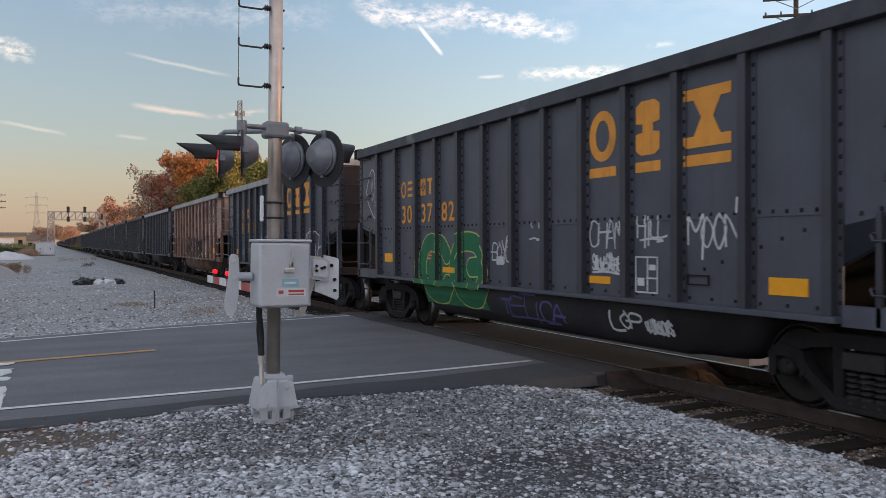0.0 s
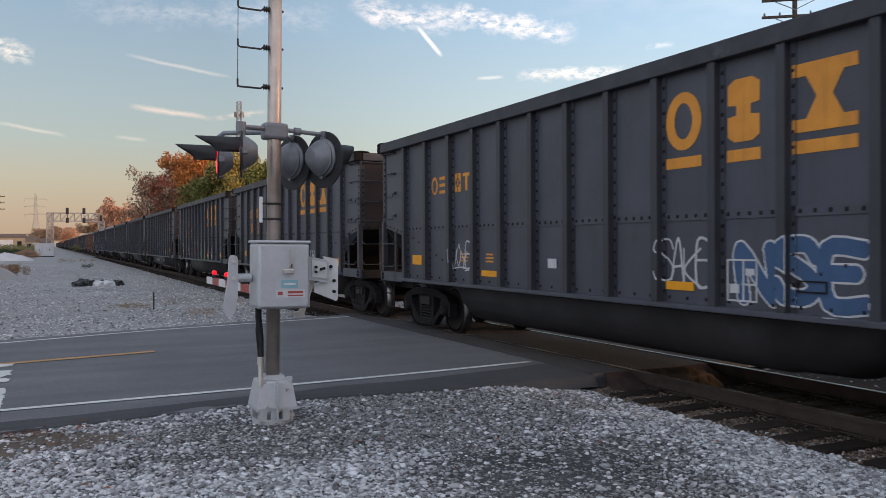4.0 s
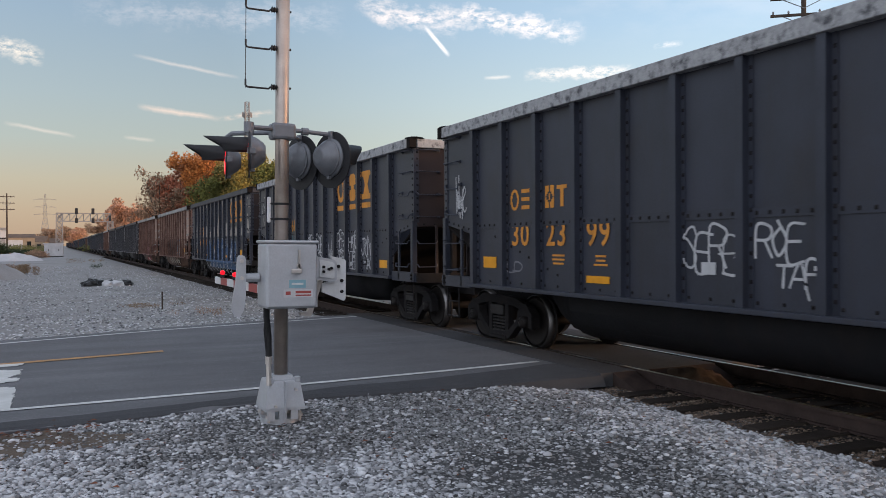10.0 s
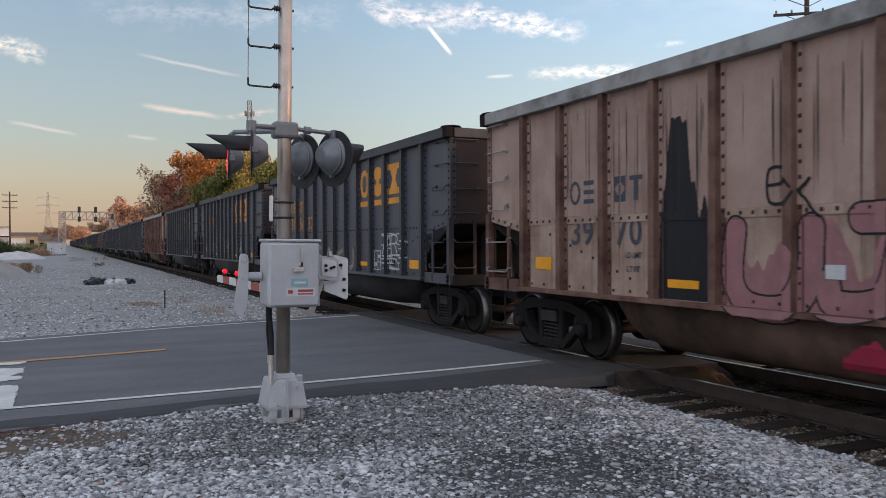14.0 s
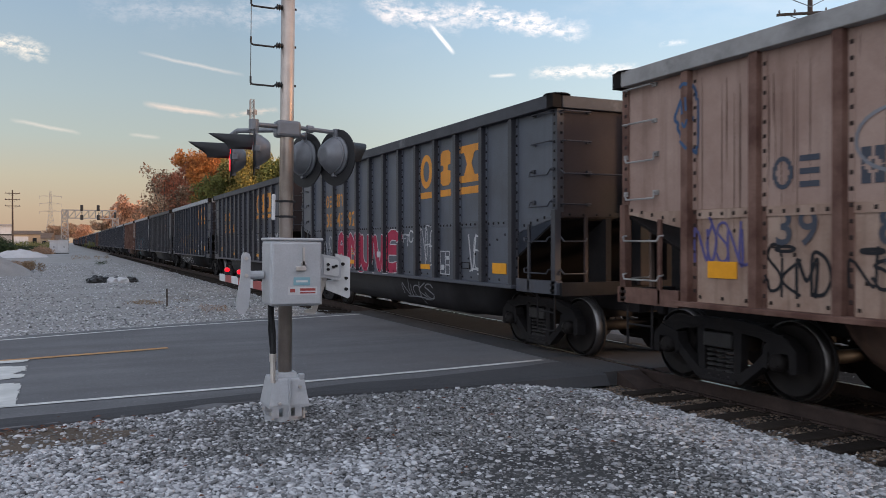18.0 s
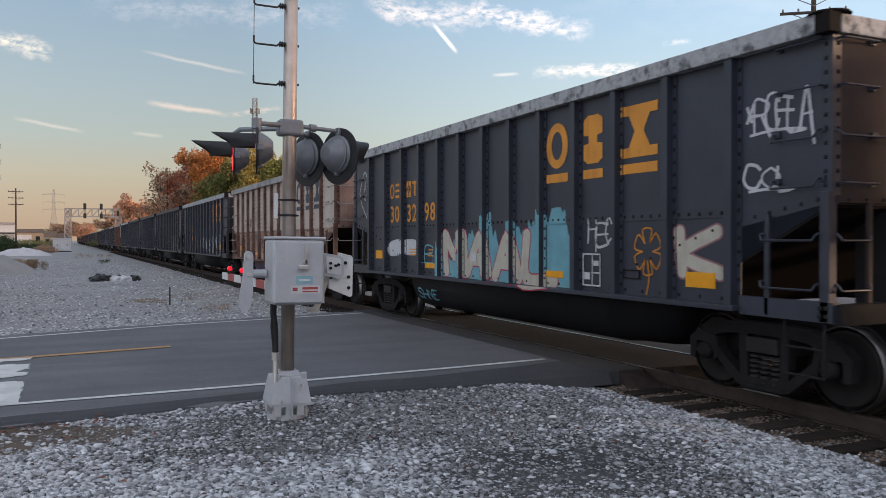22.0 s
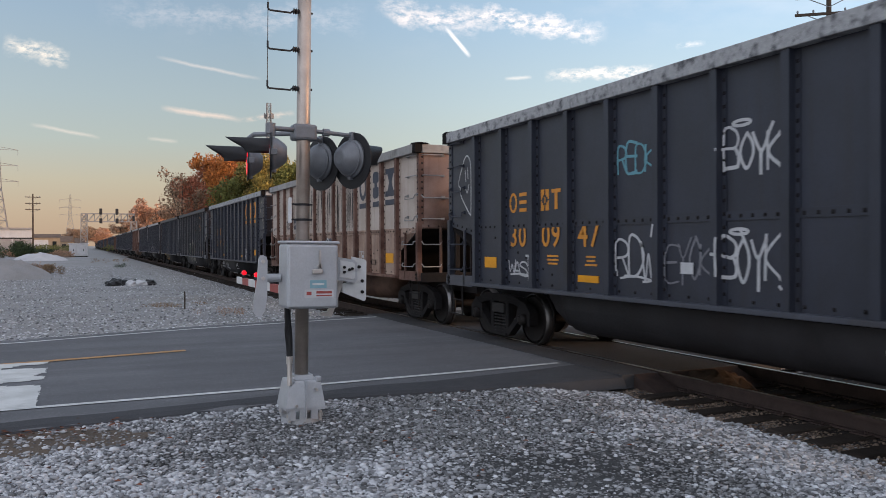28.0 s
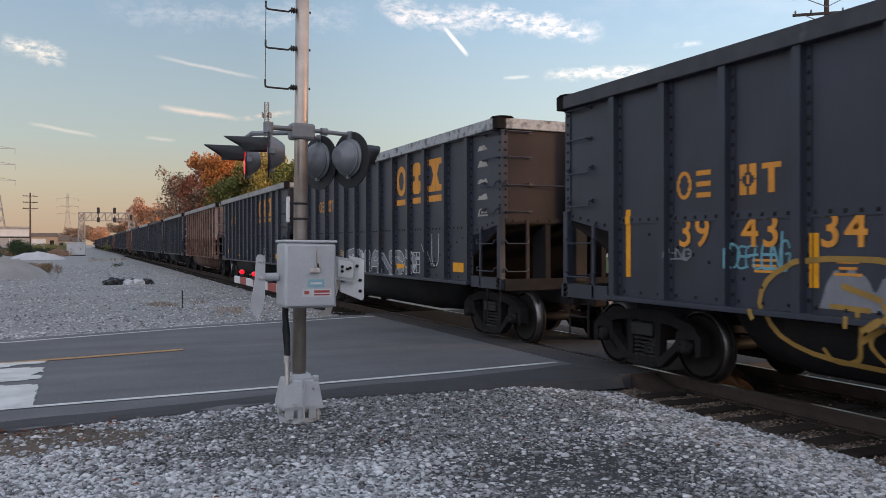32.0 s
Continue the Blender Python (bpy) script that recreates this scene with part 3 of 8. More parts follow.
def bubble(fill, line, rng, y, z, w, h, n, wide=0.035):
    """Fat rounded shapes side by side, filled and outlined."""
    for i in range(n):
        cy, ry = y - w * (i + 0.5) / n, w / n * 0.56
        tilt, cz, rz = rng.uniform(-0.12, 0.12) * h, z + h / 2 + rng.uniform(-0.05, 0.05) * h, h / 2 * rng.uniform(0.85, 1.05)
        dent = rng.uniform(0.15, 0.45)

        def edge(t):
            s = abs(t) ** 3.0
            return rz * (1 - s) ** 0.5

        def span(yy):
            t = (yy - cy) / ry
            e = edge(max(-1, min(1, t)))
            return [(cz - e + tilt * t, cz + e + tilt * t)]
        if fill is not None:
            paint_columns(fill, cy - ry, cy + ry, span, 0.012, 0.004 + 0.001 * (i % 2))
        if line is not None:
            ring = []
            for k in range(29):
                a = 2 * math.pi * k / 28
                t = math.copysign(abs(math.cos(a)) ** 0.7, math.cos(a))
                ring.append((cy + ry * t, cz + tilt * t + math.copysign(edge(t), math.sin(a))))
            paint_stroke(line, ring, wide, 0.008)
            paint_stroke(line, curve_through([(cy + ry * dent, cz + rz * 0.5), (cy - ry * 0.2, cz + rz * 0.1), (cy + ry * 0.1, cz - rz * 0.5)]), wide, 0.008)


def drawn_face(shape, y, z, s, wide=0.03):
    """A chalked hooded head in one line, with two strokes and a grin in it."""
    o = [(0.0, 0.57), (0.28, 0.8), (0.58, 0.98), (0.85, 0.95), (1.0, 0.75), (1.0, 0.06), (0.9, 0.0), (0.32, 0.25), (0.24, 0.3), (0.12, 0.38), (0.14, 0.45), (0.02, 0.5), (0.0, 0.57)]
    put = lambda u, v: (y - u * s * 0.62, z + v * s * 1.3)
    paint_stroke(shape, curve_through([put(u, v) for u, v in o], 4), wide)
    paint_stroke(shape, [put(0.55, 0.74), put(0.6, 0.56)], wide * 0.8)
    paint_stroke(shape, [put(0.74, 0.78), put(0.78, 0.6)], wide * 0.8)
    paint_stroke(shape, curve_through([put(0.6, 0.42), put(0.72, 0.36), put(0.85, 0.5)], 3), wide * 0.8)


def ring_span(cy, cz, ry, rz, hole):
    def span(y):
        t = (y - cy) / ry
        if abs(t) >= 1:
            return []
        e = rz * (1 - t * t) ** 0.5
        u = (y - cy) / (ry * hole)
        if abs(u) >= 1:
            return [(cz - e, cz + e)]
        i = rz * (hole + 0.12) * (1 - u * u) ** 0.5
        return [(cz - e, cz - i), (cz + i, cz + e)]
    return span


def rect_span(z0, z1):
    return lambda y: [(z0, z1)]


def logo_shapes():
    """The three big painted emblem shapes with a bar under each: a ring, a notched block, an hourglass."""
    out = []
    mids = [(POST_Y[LOGO_BAY + k] + POST_Y[LOGO_BAY + k + 1]) / 2 + d for k, d in ((0, 0.07), (1, 0.09), (2, 0.06))]
    if not LOGO_BAY:
        mids = [y - 0.03 for y in mids]
    cc, cb, ca = mids
    z0, z1 = (2.885, 3.565) if LOGO_BAY else (2.955, 3.62)
    zm = (z0 + z1) / 2
    s = Shape()
    paint_columns(s, ca - 0.29, ca + 0.29, ring_span(ca, zm, 0.29, 0.34, 0.50), 0.012)
    paint_columns(s, ca - 0.29, ca + 0.29, rect_span(z0 - 0.21, z0 - 0.08))
    out.append(("painted_ring", s))
    s = Shape()

    def stepped(y):
        t = abs(y - cb) / 0.22
        e = 0.06 * max(0.0, t - 0.55) / 0.45
        if t > 0.42:
            k = 0.05 + 0.03 * (t - 0.42)
            return [(z0 + e, zm - k), (zm + k, z1 - e)]
        return [(z0, z1)]
    paint_columns(s, cb - 0.22, cb + 0.22, stepped, 0.015)
    paint_columns(s, cb - 0.23, cb + 0.23, rect_span(z0 - 0.21, z0 - 0.08))
    out.append(("painted_block", s))
    s = Shape()

    def hour(y):
        t = abs(y - cc) / 0.36
        if t < 0.28:
            return [(z0, z1)]
        g = 0.02 + 0.26 * min(1.0, (t - 0.28) / 0.42)
        g = min(g, (z1 - z0) / 2 - 0.13)
        return [(z0, zm - g), (zm + g, z1)]
    paint_columns(s, cc - 0.36, cc + 0.36, hour, 0.012)
    paint_columns(s, cc - 0.36, cc + 0.36, rect_span(z0 - 0.21, z0 - 0.08))
    out.append(("painted_hourglass", s))
    return out


def digit_mesh(text, size):
    """Characters lying flat on the car's near side, read from -x, running towards -y."""
    s = Shape()
    wide = [0.56 * size if c != " " else 0.3 * size for c in text]
    y = sum(wide) / 2
    for c, w in zip(text, wide):
        if c in GLYPHS:
            v, f = GLYPHS[c]
            s.add([(0.0, y - w / 2 - p[0] * size, p[1] * size) for p in v], f)
        y -= w
    me = bpy.data.meshes.new("digits")
    me.from_pydata(s.v, [], s.f)
    return me


# parts shared by all cars
def car_meshes():
    P = {}
    s = Shape()                         # side sheets, end sheets, floor
    for sx in (-1, 1):
        out = sx * abs(SHEET_X)
        inn = out - sx * 0.012
        for x0, x1 in ((min(out, inn), max(out, inn)),):
            if sx > 0:
                s.prism([(-HALF, Z_SEAM + 0.06), (HALF, Z_SEAM + 0.06), (HALF, 3.84), (-HALF, 3.84)], x0, x1)
                continue
            # the near sheet steps out under each post
            line = [(SHEET_X, -HALF)]
            for y in POST_Y:
                line += [(SHEET_X, y - 0.12), (SHEET_X - 0.016, y - 0.12), (SHEET_X - 0.016, y + 0.12), (SHEET_X, y + 0.12)]
            line += [(SHEET_X, HALF), (SHEET_X + 0.012, HALF)] + [(SHEET_X + 0.012, y) for y in reversed(POST_Y)] + [(SHEET_X + 0.012, -HALF)]
            m = len(line)
            s.add([(x, y, Z_SEAM + 0.06) for x, y in line] + [(x, y, 3.84) for x, y in line], [(i, (i + 1) % m, m + (i + 1) % m, m + i) for i in range(m)])
    P["side"] = s
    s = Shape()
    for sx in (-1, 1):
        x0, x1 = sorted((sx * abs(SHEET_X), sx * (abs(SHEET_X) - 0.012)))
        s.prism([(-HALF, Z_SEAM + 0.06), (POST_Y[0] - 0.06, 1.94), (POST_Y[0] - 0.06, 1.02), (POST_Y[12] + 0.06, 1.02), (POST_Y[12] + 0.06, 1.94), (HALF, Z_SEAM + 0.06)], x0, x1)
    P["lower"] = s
    s = Shape().box(-1.49, 1.49, HALF - 0.02, HALF, 2.15, 3.84).box(-1.45, 1.45, HALF, HALF + 0.03, 2.17, 2.24)
    P["end"] = s
    s = Shape()                         # slope sheets and floor
    for sy in (-1, 1):
        v = [(x, sy * y, z) for x in (-1.485, 1.485) for y, z in ((HALF - 0.03, 2.16), (4.9, 1.06), (4.9, 1.03), (HALF - 0.03, 2.12))]
        s.add(v, [(0, 1, 2, 3), (7, 6, 5, 4), (0, 4, 5, 1), (1, 5, 6, 2), (2, 6, 7, 3), (3, 7, 4, 0)])
    s.box(-1.48, 1.48, -4.95, 4.95, 1.03, 1.06)
    P["slope"] = s
    s = Shape()                         # rim
    for sx in (-1, 1):
        s.box(min(sx * 1.44, sx * 1.63), max(sx * 1.44, sx * 1.63), -HALF - 0.02, HALF + 0.02, Z_RIM0, Z_RIM1, 0.012)
    for sy in (-1, 1):
        s.box(-1.46, 1.46, min(sy * (HALF - 0.1), sy * (HALF + 0.07)), max(sy * (HALF - 0.1), sy * (HALF + 0.07)), Z_RIM0, Z_RIM1 - 0.015, 0.012)
    P["rim"] = s
    s = Shape().box(-1.636, -1.48, HALF - 0.10, HALF + 0.076, Z_RIM0 - 0.004, Z_RIM1 + 0.006, 0.008)
    s.lathe((-1.46, HALF - 0.08, Z_RIM1 - 0.002), (0, 0, 1), [(0, 0.21), (0.02, 0.19), (0.034, 0.12), (0.038, 0.04)], 18)
    P["cap"] = s
    P["post"] = Shape().box(POST_X, SHEET_X + 0.005, -0.055, 0.055, Z_SILL, Z_RIM0).box(SHEET_X - 0.016, SHEET_X, -0.12, 0.12, Z_SILL, Z_SEAM + 0.056)
    s = Shape()
    for sx in (-1, 1):
        s.box(min(sx * 1.42, sx * 1.66), max(sx * 1.42, sx * 1.66), POST_Y[0] - 0.14, POST_Y[12] + 0.14, 1.03, Z_SILL, 0.008)
        s.box(min(sx * 1.46, sx * 1.56), max(sx * 1.46, sx * 1.56), -HALF - 0.06, POST_Y[0] - 0.14, 1.0, 1.2)
        s.box(min(sx * 1.46, sx * 1.56), max(sx * 1.46, sx * 1.56), POST_Y[12] + 0.14, HALF + 0.06, 1.0, 1.2)
    P["sill"] = s
    s = Shape()                         # tubs, rounded off towards the trucks
    for sx in (1, -1):
        half = [(4.52, 0.25, 0.42), (4.45, 0.55, 0.40), (4.3, 0.82, 0.36), (4.0, 1.0, 0.28), (3.42, 1.0, 0.14), (3.40, 1.0, 0.0)]
        ys = [(-y, k, d) for y, k, d in half] + [(y, k, d) for y, k, d in reversed(half)]
        prof = TUB + [(-0.42, 1.02)]
        v = [(sx * min(x + d, -0.42), y, 1.02 - (1.02 - z) * k) for y, k, d in ys for x, z in prof]
        m = len(prof)
        f = [(i * m + j, i * m + j + 1, (i + 1) * m + j + 1, (i + 1) * m + j) for i in range(len(ys) - 1) for j in range(m - 1)]
        f += [tuple(range(m)), tuple((len(ys) - 1) * m + j for j in reversed(range(m)))]
        s.add(v, f)
    P["tub"] = s
    s = Shape().box(-0.33, 0.33, -HALF - 0.45, HALF + 0.45, 0.72, 1.02)
    for sy in (-1, 1):
        s.box(-1.5, 1.5, min(sy * (HALF - 0.02), sy * (HALF + 0.12)), max(sy * (HALF - 0.02), sy * (HALF + 0.12)), 0.98, 1.18)
        for x in (-0.6, 0.6):
            s.box(x - 0.05, x + 0.05, min(sy * (HALF - 0.4), sy * (HALF + 0.05)), max(sy * (HALF - 0.4), sy * (HALF + 0.05)), 1.1, 2.14)
    P["under"] = s
    for sy, nm in ((1, "coupler_a"), (-1, "coupler_b")):
        s = Shape().box(-0.09, 0.09, min(sy * (HALF + 0.4), sy * (PITCH / 2 - 0.1)), max(sy * (HALF + 0.4), sy * (PITCH / 2 - 0.1)), 0.76, 0.94, 0.01)
        s.box(-0.16, 0.12, min(sy * (PITCH / 2 - 0.18), sy * (PITCH / 2 - 0.01)), max(sy * (PITCH / 2 - 0.18), sy * (PITCH / 2 - 0.01)), 0.70, 1.0, 0.03)
        s.pipe([(0.25, sy * (HALF + 0.4), 0.75), (0.22, sy * (HALF + 0.6), 0.5), (0.1, sy * (PITCH / 2 - 0.01), 0.45)], 0.022)
        P[nm] = s
    s = Shape()                         # corner: a stout post below, a riveted angle above
    s.box(-1.56, -1.45, -0.055, 0.055, 1.0, 2.28, 0.008)
    s.box(-1.518, -1.50, -0.075, 0.04, 2.28, 3.8)
    s.box(-1.518, -1.40, 0.04, 0.056, 2.16, 3.8)
    P["corner"] = s
    # centre post of the end, a box section with a foot
    P["endpost"] = Shape().box(-0.115, 0.115, HALF, HALF + 0.215, 1.12, 3.80, 0.008).box(-0.19, 0.19, HALF, HALF + 0.016, 2.2, 3.80)
    # ladder frame of an open end bay: stile, rungs, hanging step
    P["stile"] = Shape().box(-1.56, -1.52, HALF - 0.78, HALF - 0.72, 1.02, 2.07, 0.006)
    P["endstile"] = Shape().box(-1.04, -0.98, HALF + 0.01, HALF + 0.05, 1.10, 2.17, 0.006)
    P["rung"] = Shape().pipe([(-1.53, HALF - 0.80, 0.07), (-1.60, HALF - 0.80, 0.06), (-1.61, HALF - 0.77, 0.0), (-1.61, HALF - 0.14, 0.0), (-1.60, HALF - 0.10, 0.06), (-1.54, HALF - 0.10, 0.07)], 0.012)
    P["grab"] = Shape().pipe([(-1.50, HALF - 0.62, 0.0), (-1.585, HALF - 0.62, 0.0), (-1.585, HALF - 0.08, 0.0), (-1.52, HALF - 0.08, 0.0)], 0.012).box(-1.53, -1.50, HALF - 0.655, HALF - 0.585, -0.025, 0.025)
    P["grabdrop"] = Shape().pipe([(-1.50, HALF - 0.66, 0.0), (-1.57, HALF - 0.67, 0.0), (-1.585, HALF - 0.68, -0.075), (-1.585, HALF - 0.15, -0.075), (-1.57, HALF - 0.10, 0.0), (-1.52, HALF - 0.09, 0.0)], 0.012).box(-1.535, -1.50, HALF - 0.69, HALF - 0.61, -0.03, 0.03).box(-1.545, -1.51, HALF - 0.11, HALF - 0.05, -0.03, 0.03)
    P["endgrab"] = Shape().pipe([(-1.44, HALF + 0.01, 0.0), (-1.43, HALF + 0.09, 0.0), (-0.95, HALF + 0.09, 0.0), (-0.95, HALF, 0.0)], 0.012).box(-0.985, -0.915, HALF, HALF + 0.03, -0.025, 0.025)
    P["endrung"] = Shape().pipe([(-1.46, HALF + 0.02, 0.07), (-1.43, HALF + 0.07, 0.0), (-1.04, HALF + 0.07, 0.0), (-0.98, HALF + 0.03, 0.07)], 0.012)
    P["endrail"] = Shape().pipe([(-1.46, HALF + 0.01, 0.06), (-1.43, HALF + 0.08, 0.0), (-0.95, HALF + 0.09, 0.0), (-0.15, HALF + 0.24, -0.01), (0.95, HALF + 0.09, 0.0), (1.44, HALF + 0.01, 0.05)], 0.014).box(-0.99, -0.91, HALF, HALF + 0.05, -0.01, 0.05)
    P["step"] = Shape().pipe([(-1.5, HALF - 0.56, 1.0), (-1.5, HALF - 0.56, 0.44), (-1.5, HALF - 0.08, 0.44), (-1.5, HALF - 0.08, 1.0)], 0.016).pipe([(-1.5, HALF - 0.56, 0.72), (-1.5, HALF - 0.08, 0.72)], 0.014)
    s = Shape()                         # hand brake wheel on its housing
    for i in range(24):
        a, b = 2 * math.pi * i / 24, 2 * math.pi * (i + 1) / 24
        s.tube((0.28 * math.cos(a), 0, 0.28 * math.sin(a)), (0.28 * math.cos(b), 0, 0.28 * math.sin(b)), 0.017, 6)
    for i in range(5):
        a = 2 * math.pi * i / 5 + 0.3
        s.tube((0, -0.05, 0), (0.28 * math.cos(a), 0, 0.28 * math.sin(a)), 0.013, 5)
    s.tube((0, -0.06, 0), (0, 0.03, 0), 0.04, 10)
    P["brake"] = s
    P["brakebox"] = Shape().box(-0.11, 0.11, 0.06, 0.22, -0.17, 0.13, 0.03).tube((0, 0.1, 0), (0, 0.02, 0), 0.03, 10).tube((0.05, 0.12, -0.15), (0.05, 0.12, -1.2), 0.012, 5)
    # rivets
    s = Shape()

    def rivet(x, y, z, r=0.017):
        s.add([(x, y - r, z - r), (x, y + r, z - r), (x, y + r, z + r), (x, y - r, z + r), (x - 0.012, y - r * 0.5, z - r * 0.5), (x - 0.012, y + r * 0.5, z - r * 0.5),
               (x - 0.012, y + r * 0.5, z + r * 0.5), (x - 0.012, y - r * 0.5, z + r * 0.5)], [(0, 1, 5, 4), (1, 2, 6, 5), (2, 3, 7, 6), (3, 0, 4, 7), (4, 5, 6, 7)])
    def end_rivet(x, y, z, r=0.02):
        d = math.copysign(0.014, y)
        s.add([(x - r, y, z - r), (x + r, y, z - r), (x + r, y, z + r), (x - r, y, z + r), (x - r * 0.5, y + d, z - r * 0.5), (x + r * 0.5, y + d, z - r * 0.5), (x + r * 0.5, y + d, z + r * 0.5), (x - r * 0.5, y + d, z + r * 0.5)],
              [(0, 1, 5, 4), (1, 2, 6, 5), (2, 3, 7, 6), (3, 0, 4, 7), (4, 5, 6, 7)])
    for a, b in zip(POST_Y, POST_Y[1:]):
        for k in range(5):
            y = a + 0.17 + (b - a - 0.34) * k / 4
            rivet(SHEET_X - 0.014, y, Z_SEAM, 0.021)
            if k % 2 == 0:
                rivet(SHEET_X - 0.004, y, 1.15, 0.019)
    for y in POST_Y:
        for k in range(17):
            z = 1.22 + 0.153 * k
            rivet(SHEET_X - 0.016, y - 0.092, z, 0.021)
            if k % 2:
                rivet(SHEET_X - 0.016, y + 0.092, z, 0.021)
    for sy in (-1, 1):
        for k in range(6):
            rivet(SHEET_X - 0.001, sy * (HALF - 1.16 + 0.2 * k), 2.02 + 0.037 * k, 0.021)
        # the slope sheet's line of rivets across the end bays
        for k in range(8):
            y = 3.62 + 0.27 * k
            if not on_post(y):
                rivet(SHEET_X - 0.001, sy * y, 1.32 + 0.085 * k, 0.02)
        for k in range(11):
            z = 2.34 + 0.137 * k
            rivet(-1.518, sy * (HALF - 0.06), z, 0.021)
            end_rivet(-1.44, sy * (HALF + 0.016), z, 0.021)
            if k % 2 == 0:
                end_rivet(-0.155, sy * (HALF + 0.016), z, 0.02)
        for k in range(9):
            end_rivet(-1.3 + 0.25 * k, sy * (HALF + 0.03), 2.205, 0.018)
        for dy in (0.02, 0.09):
            for z in (1.06, 1.14):
                rivet(-1.56, sy * (HALF - dy), z, 0.022)
    P["rivets"] = s
    s = Shape().box(SHEET_X - 0.014, SHEET_X, POST_Y[0], POST_Y[12], Z_SEAM - 0.05, Z_SEAM + 0.05)
    P["seam"] = s
    # truck: cast side frame with a thick rim round its windows, journal housings
    s = Shape()
    top = [(-1.14, 0.60), (-1.02, 0.72), (-0.62, 0.84), (-0.3, 0.87), (0.3, 0.87), (0.62, 0.84), (1.02, 0.72), (1.14, 0.60), (0.98, 0.58), (0.60, 0.70), (0.3, 0.73), (-0.3, 0.73), (-0.60, 0.70), (-0.98, 0.58)]
    low = [(-0.90, 0.60), (-0.74, 0.42), (-0.36, 0.12), (0.36, 0.12), (0.74, 0.42), (0.90, 0.60), (0.76, 0.62), (0.60, 0.44), (0.32, 0.235), (-0.32, 0.235), (-0.60, 0.44), (-0.76, 0.62)]
    s.prism(top, -1.07, -0.93).prism(low, -1.07, -0.93)
    for sy in (-1, 1):
        s.prism([(sy * 0.235, 0.2), (sy * 0.34, 0.16), (sy * 0.36, 0.76), (sy * 0.235, 0.76)], -1.06, -0.94)
        s.prism([(sy * 1.15, 0.60), (sy * 1.15, 0.36), (sy * 1.06, 0.34), (sy * 1.04, 0.56), (sy * 0.76, 0.56), (sy * 0.74, 0.36), (sy * 0.66, 0.42), (sy * 0.70, 0.64), (sy * 1.0, 0.72)], -1.08, -0.92)
        s.box(-1.085, -1.07, min(sy * 0.24, sy * 0.98), max(sy * 0.24, sy * 0.98), 0.745, 0.765)
    s.box(-1.10, -0.92, -0.30, 0.30, 0.10, 0.16, 0.015)
    P["frame"] = s
    s = Shape()
    for sx in (-1, 1):
        for y in (-0.155, 0.0, 0.155):
            for k in range(6):
                s.lathe((sx * 1.0, y, 0.165 + 0.058 * k), (0, 0, 1), [(0, 0.052), (0.012, 0.074), (0.030, 0.074), (0.042, 0.052)], 10)
        s.box(min(sx * 0.9, sx * 1.10), max(sx * 0.9, sx * 1.10), -0.23, 0.23, 0.52, 0.70, 0.02)
    P["springs"] = s
    P["bolster"] = Shape().box(-0.95, 0.95, -0.2, 0.2, 0.5, 0.78).box(-0.7, 0.7, -0.62, -0.56, 0.34, 0.5).box(-0.7, 0.7, 0.56, 0.62, 0.34, 0.5)
    s = Shape().tube((-1.02, 0, 0), (1.02, 0, 0), 0.085, 10)
    for sx in (-1, 1):
        s.lathe((sx * 0.64, 0, 0), (sx, 0, 0), [(0, 0.2), (0.03, 0.36), (0.045, 0.483), (0.072, 0.483), (0.085, 0.4571)], 28)
        s.lathe((sx * 0.815, 0, 0), (sx, 0, 0), [(-0.11, 0.40), (0.03, 0.40), (0.032, 0.38), (0.0, 0.30), (0.035, 0.16), (0.05, 0.14)], 28)
        s.lathe((sx * 0.99, 0, 0), (sx, 0, 0), [(0, 0.1), (0.06, 0.11), (0.13, 0.1), (0.15, 0.05)], 12)
        for k in range(3):
            a = 2 * math.pi * k / 3
            s.tube((sx * 1.12, 0.06 * math.cos(a), 0.06 * math.sin(a)), (sx * 1.155, 0.06 * math.cos(a), 0.06 * math.sin(a)), 0.016, 6)
    P["wheel"] = s
    s = Shape()
    for sx in (-1, 1):
        s.lathe((sx * 0.725, 0, 0), (sx, 0, 0), [(0.0, 0.4571), (0.12, 0.452), (0.122, 0.44)], 28, False)
    P["tread"] = s
    out = {}
    for k, sh in P.items():
        me = sh.mesh(k, k in ("wheel", "tread", "tub"))
        out[k] = me
    return out


CMS = {}
for _k in KINDS:
    use_kind(_k)
    CMS[_k] = car_meshes()


def own(me, mat):
    """The same shape in another paint."""
    c = me.copy()
    c.materials.clear()
    c.materials.append(mat)
    return c


def shared(kind, k, mat):
    if (kind, k, mat.name) not in MESH:
        MESH[kind, k, mat.name] = own(CMS[kind][k], mat)
    return MESH[kind, k, mat.name]


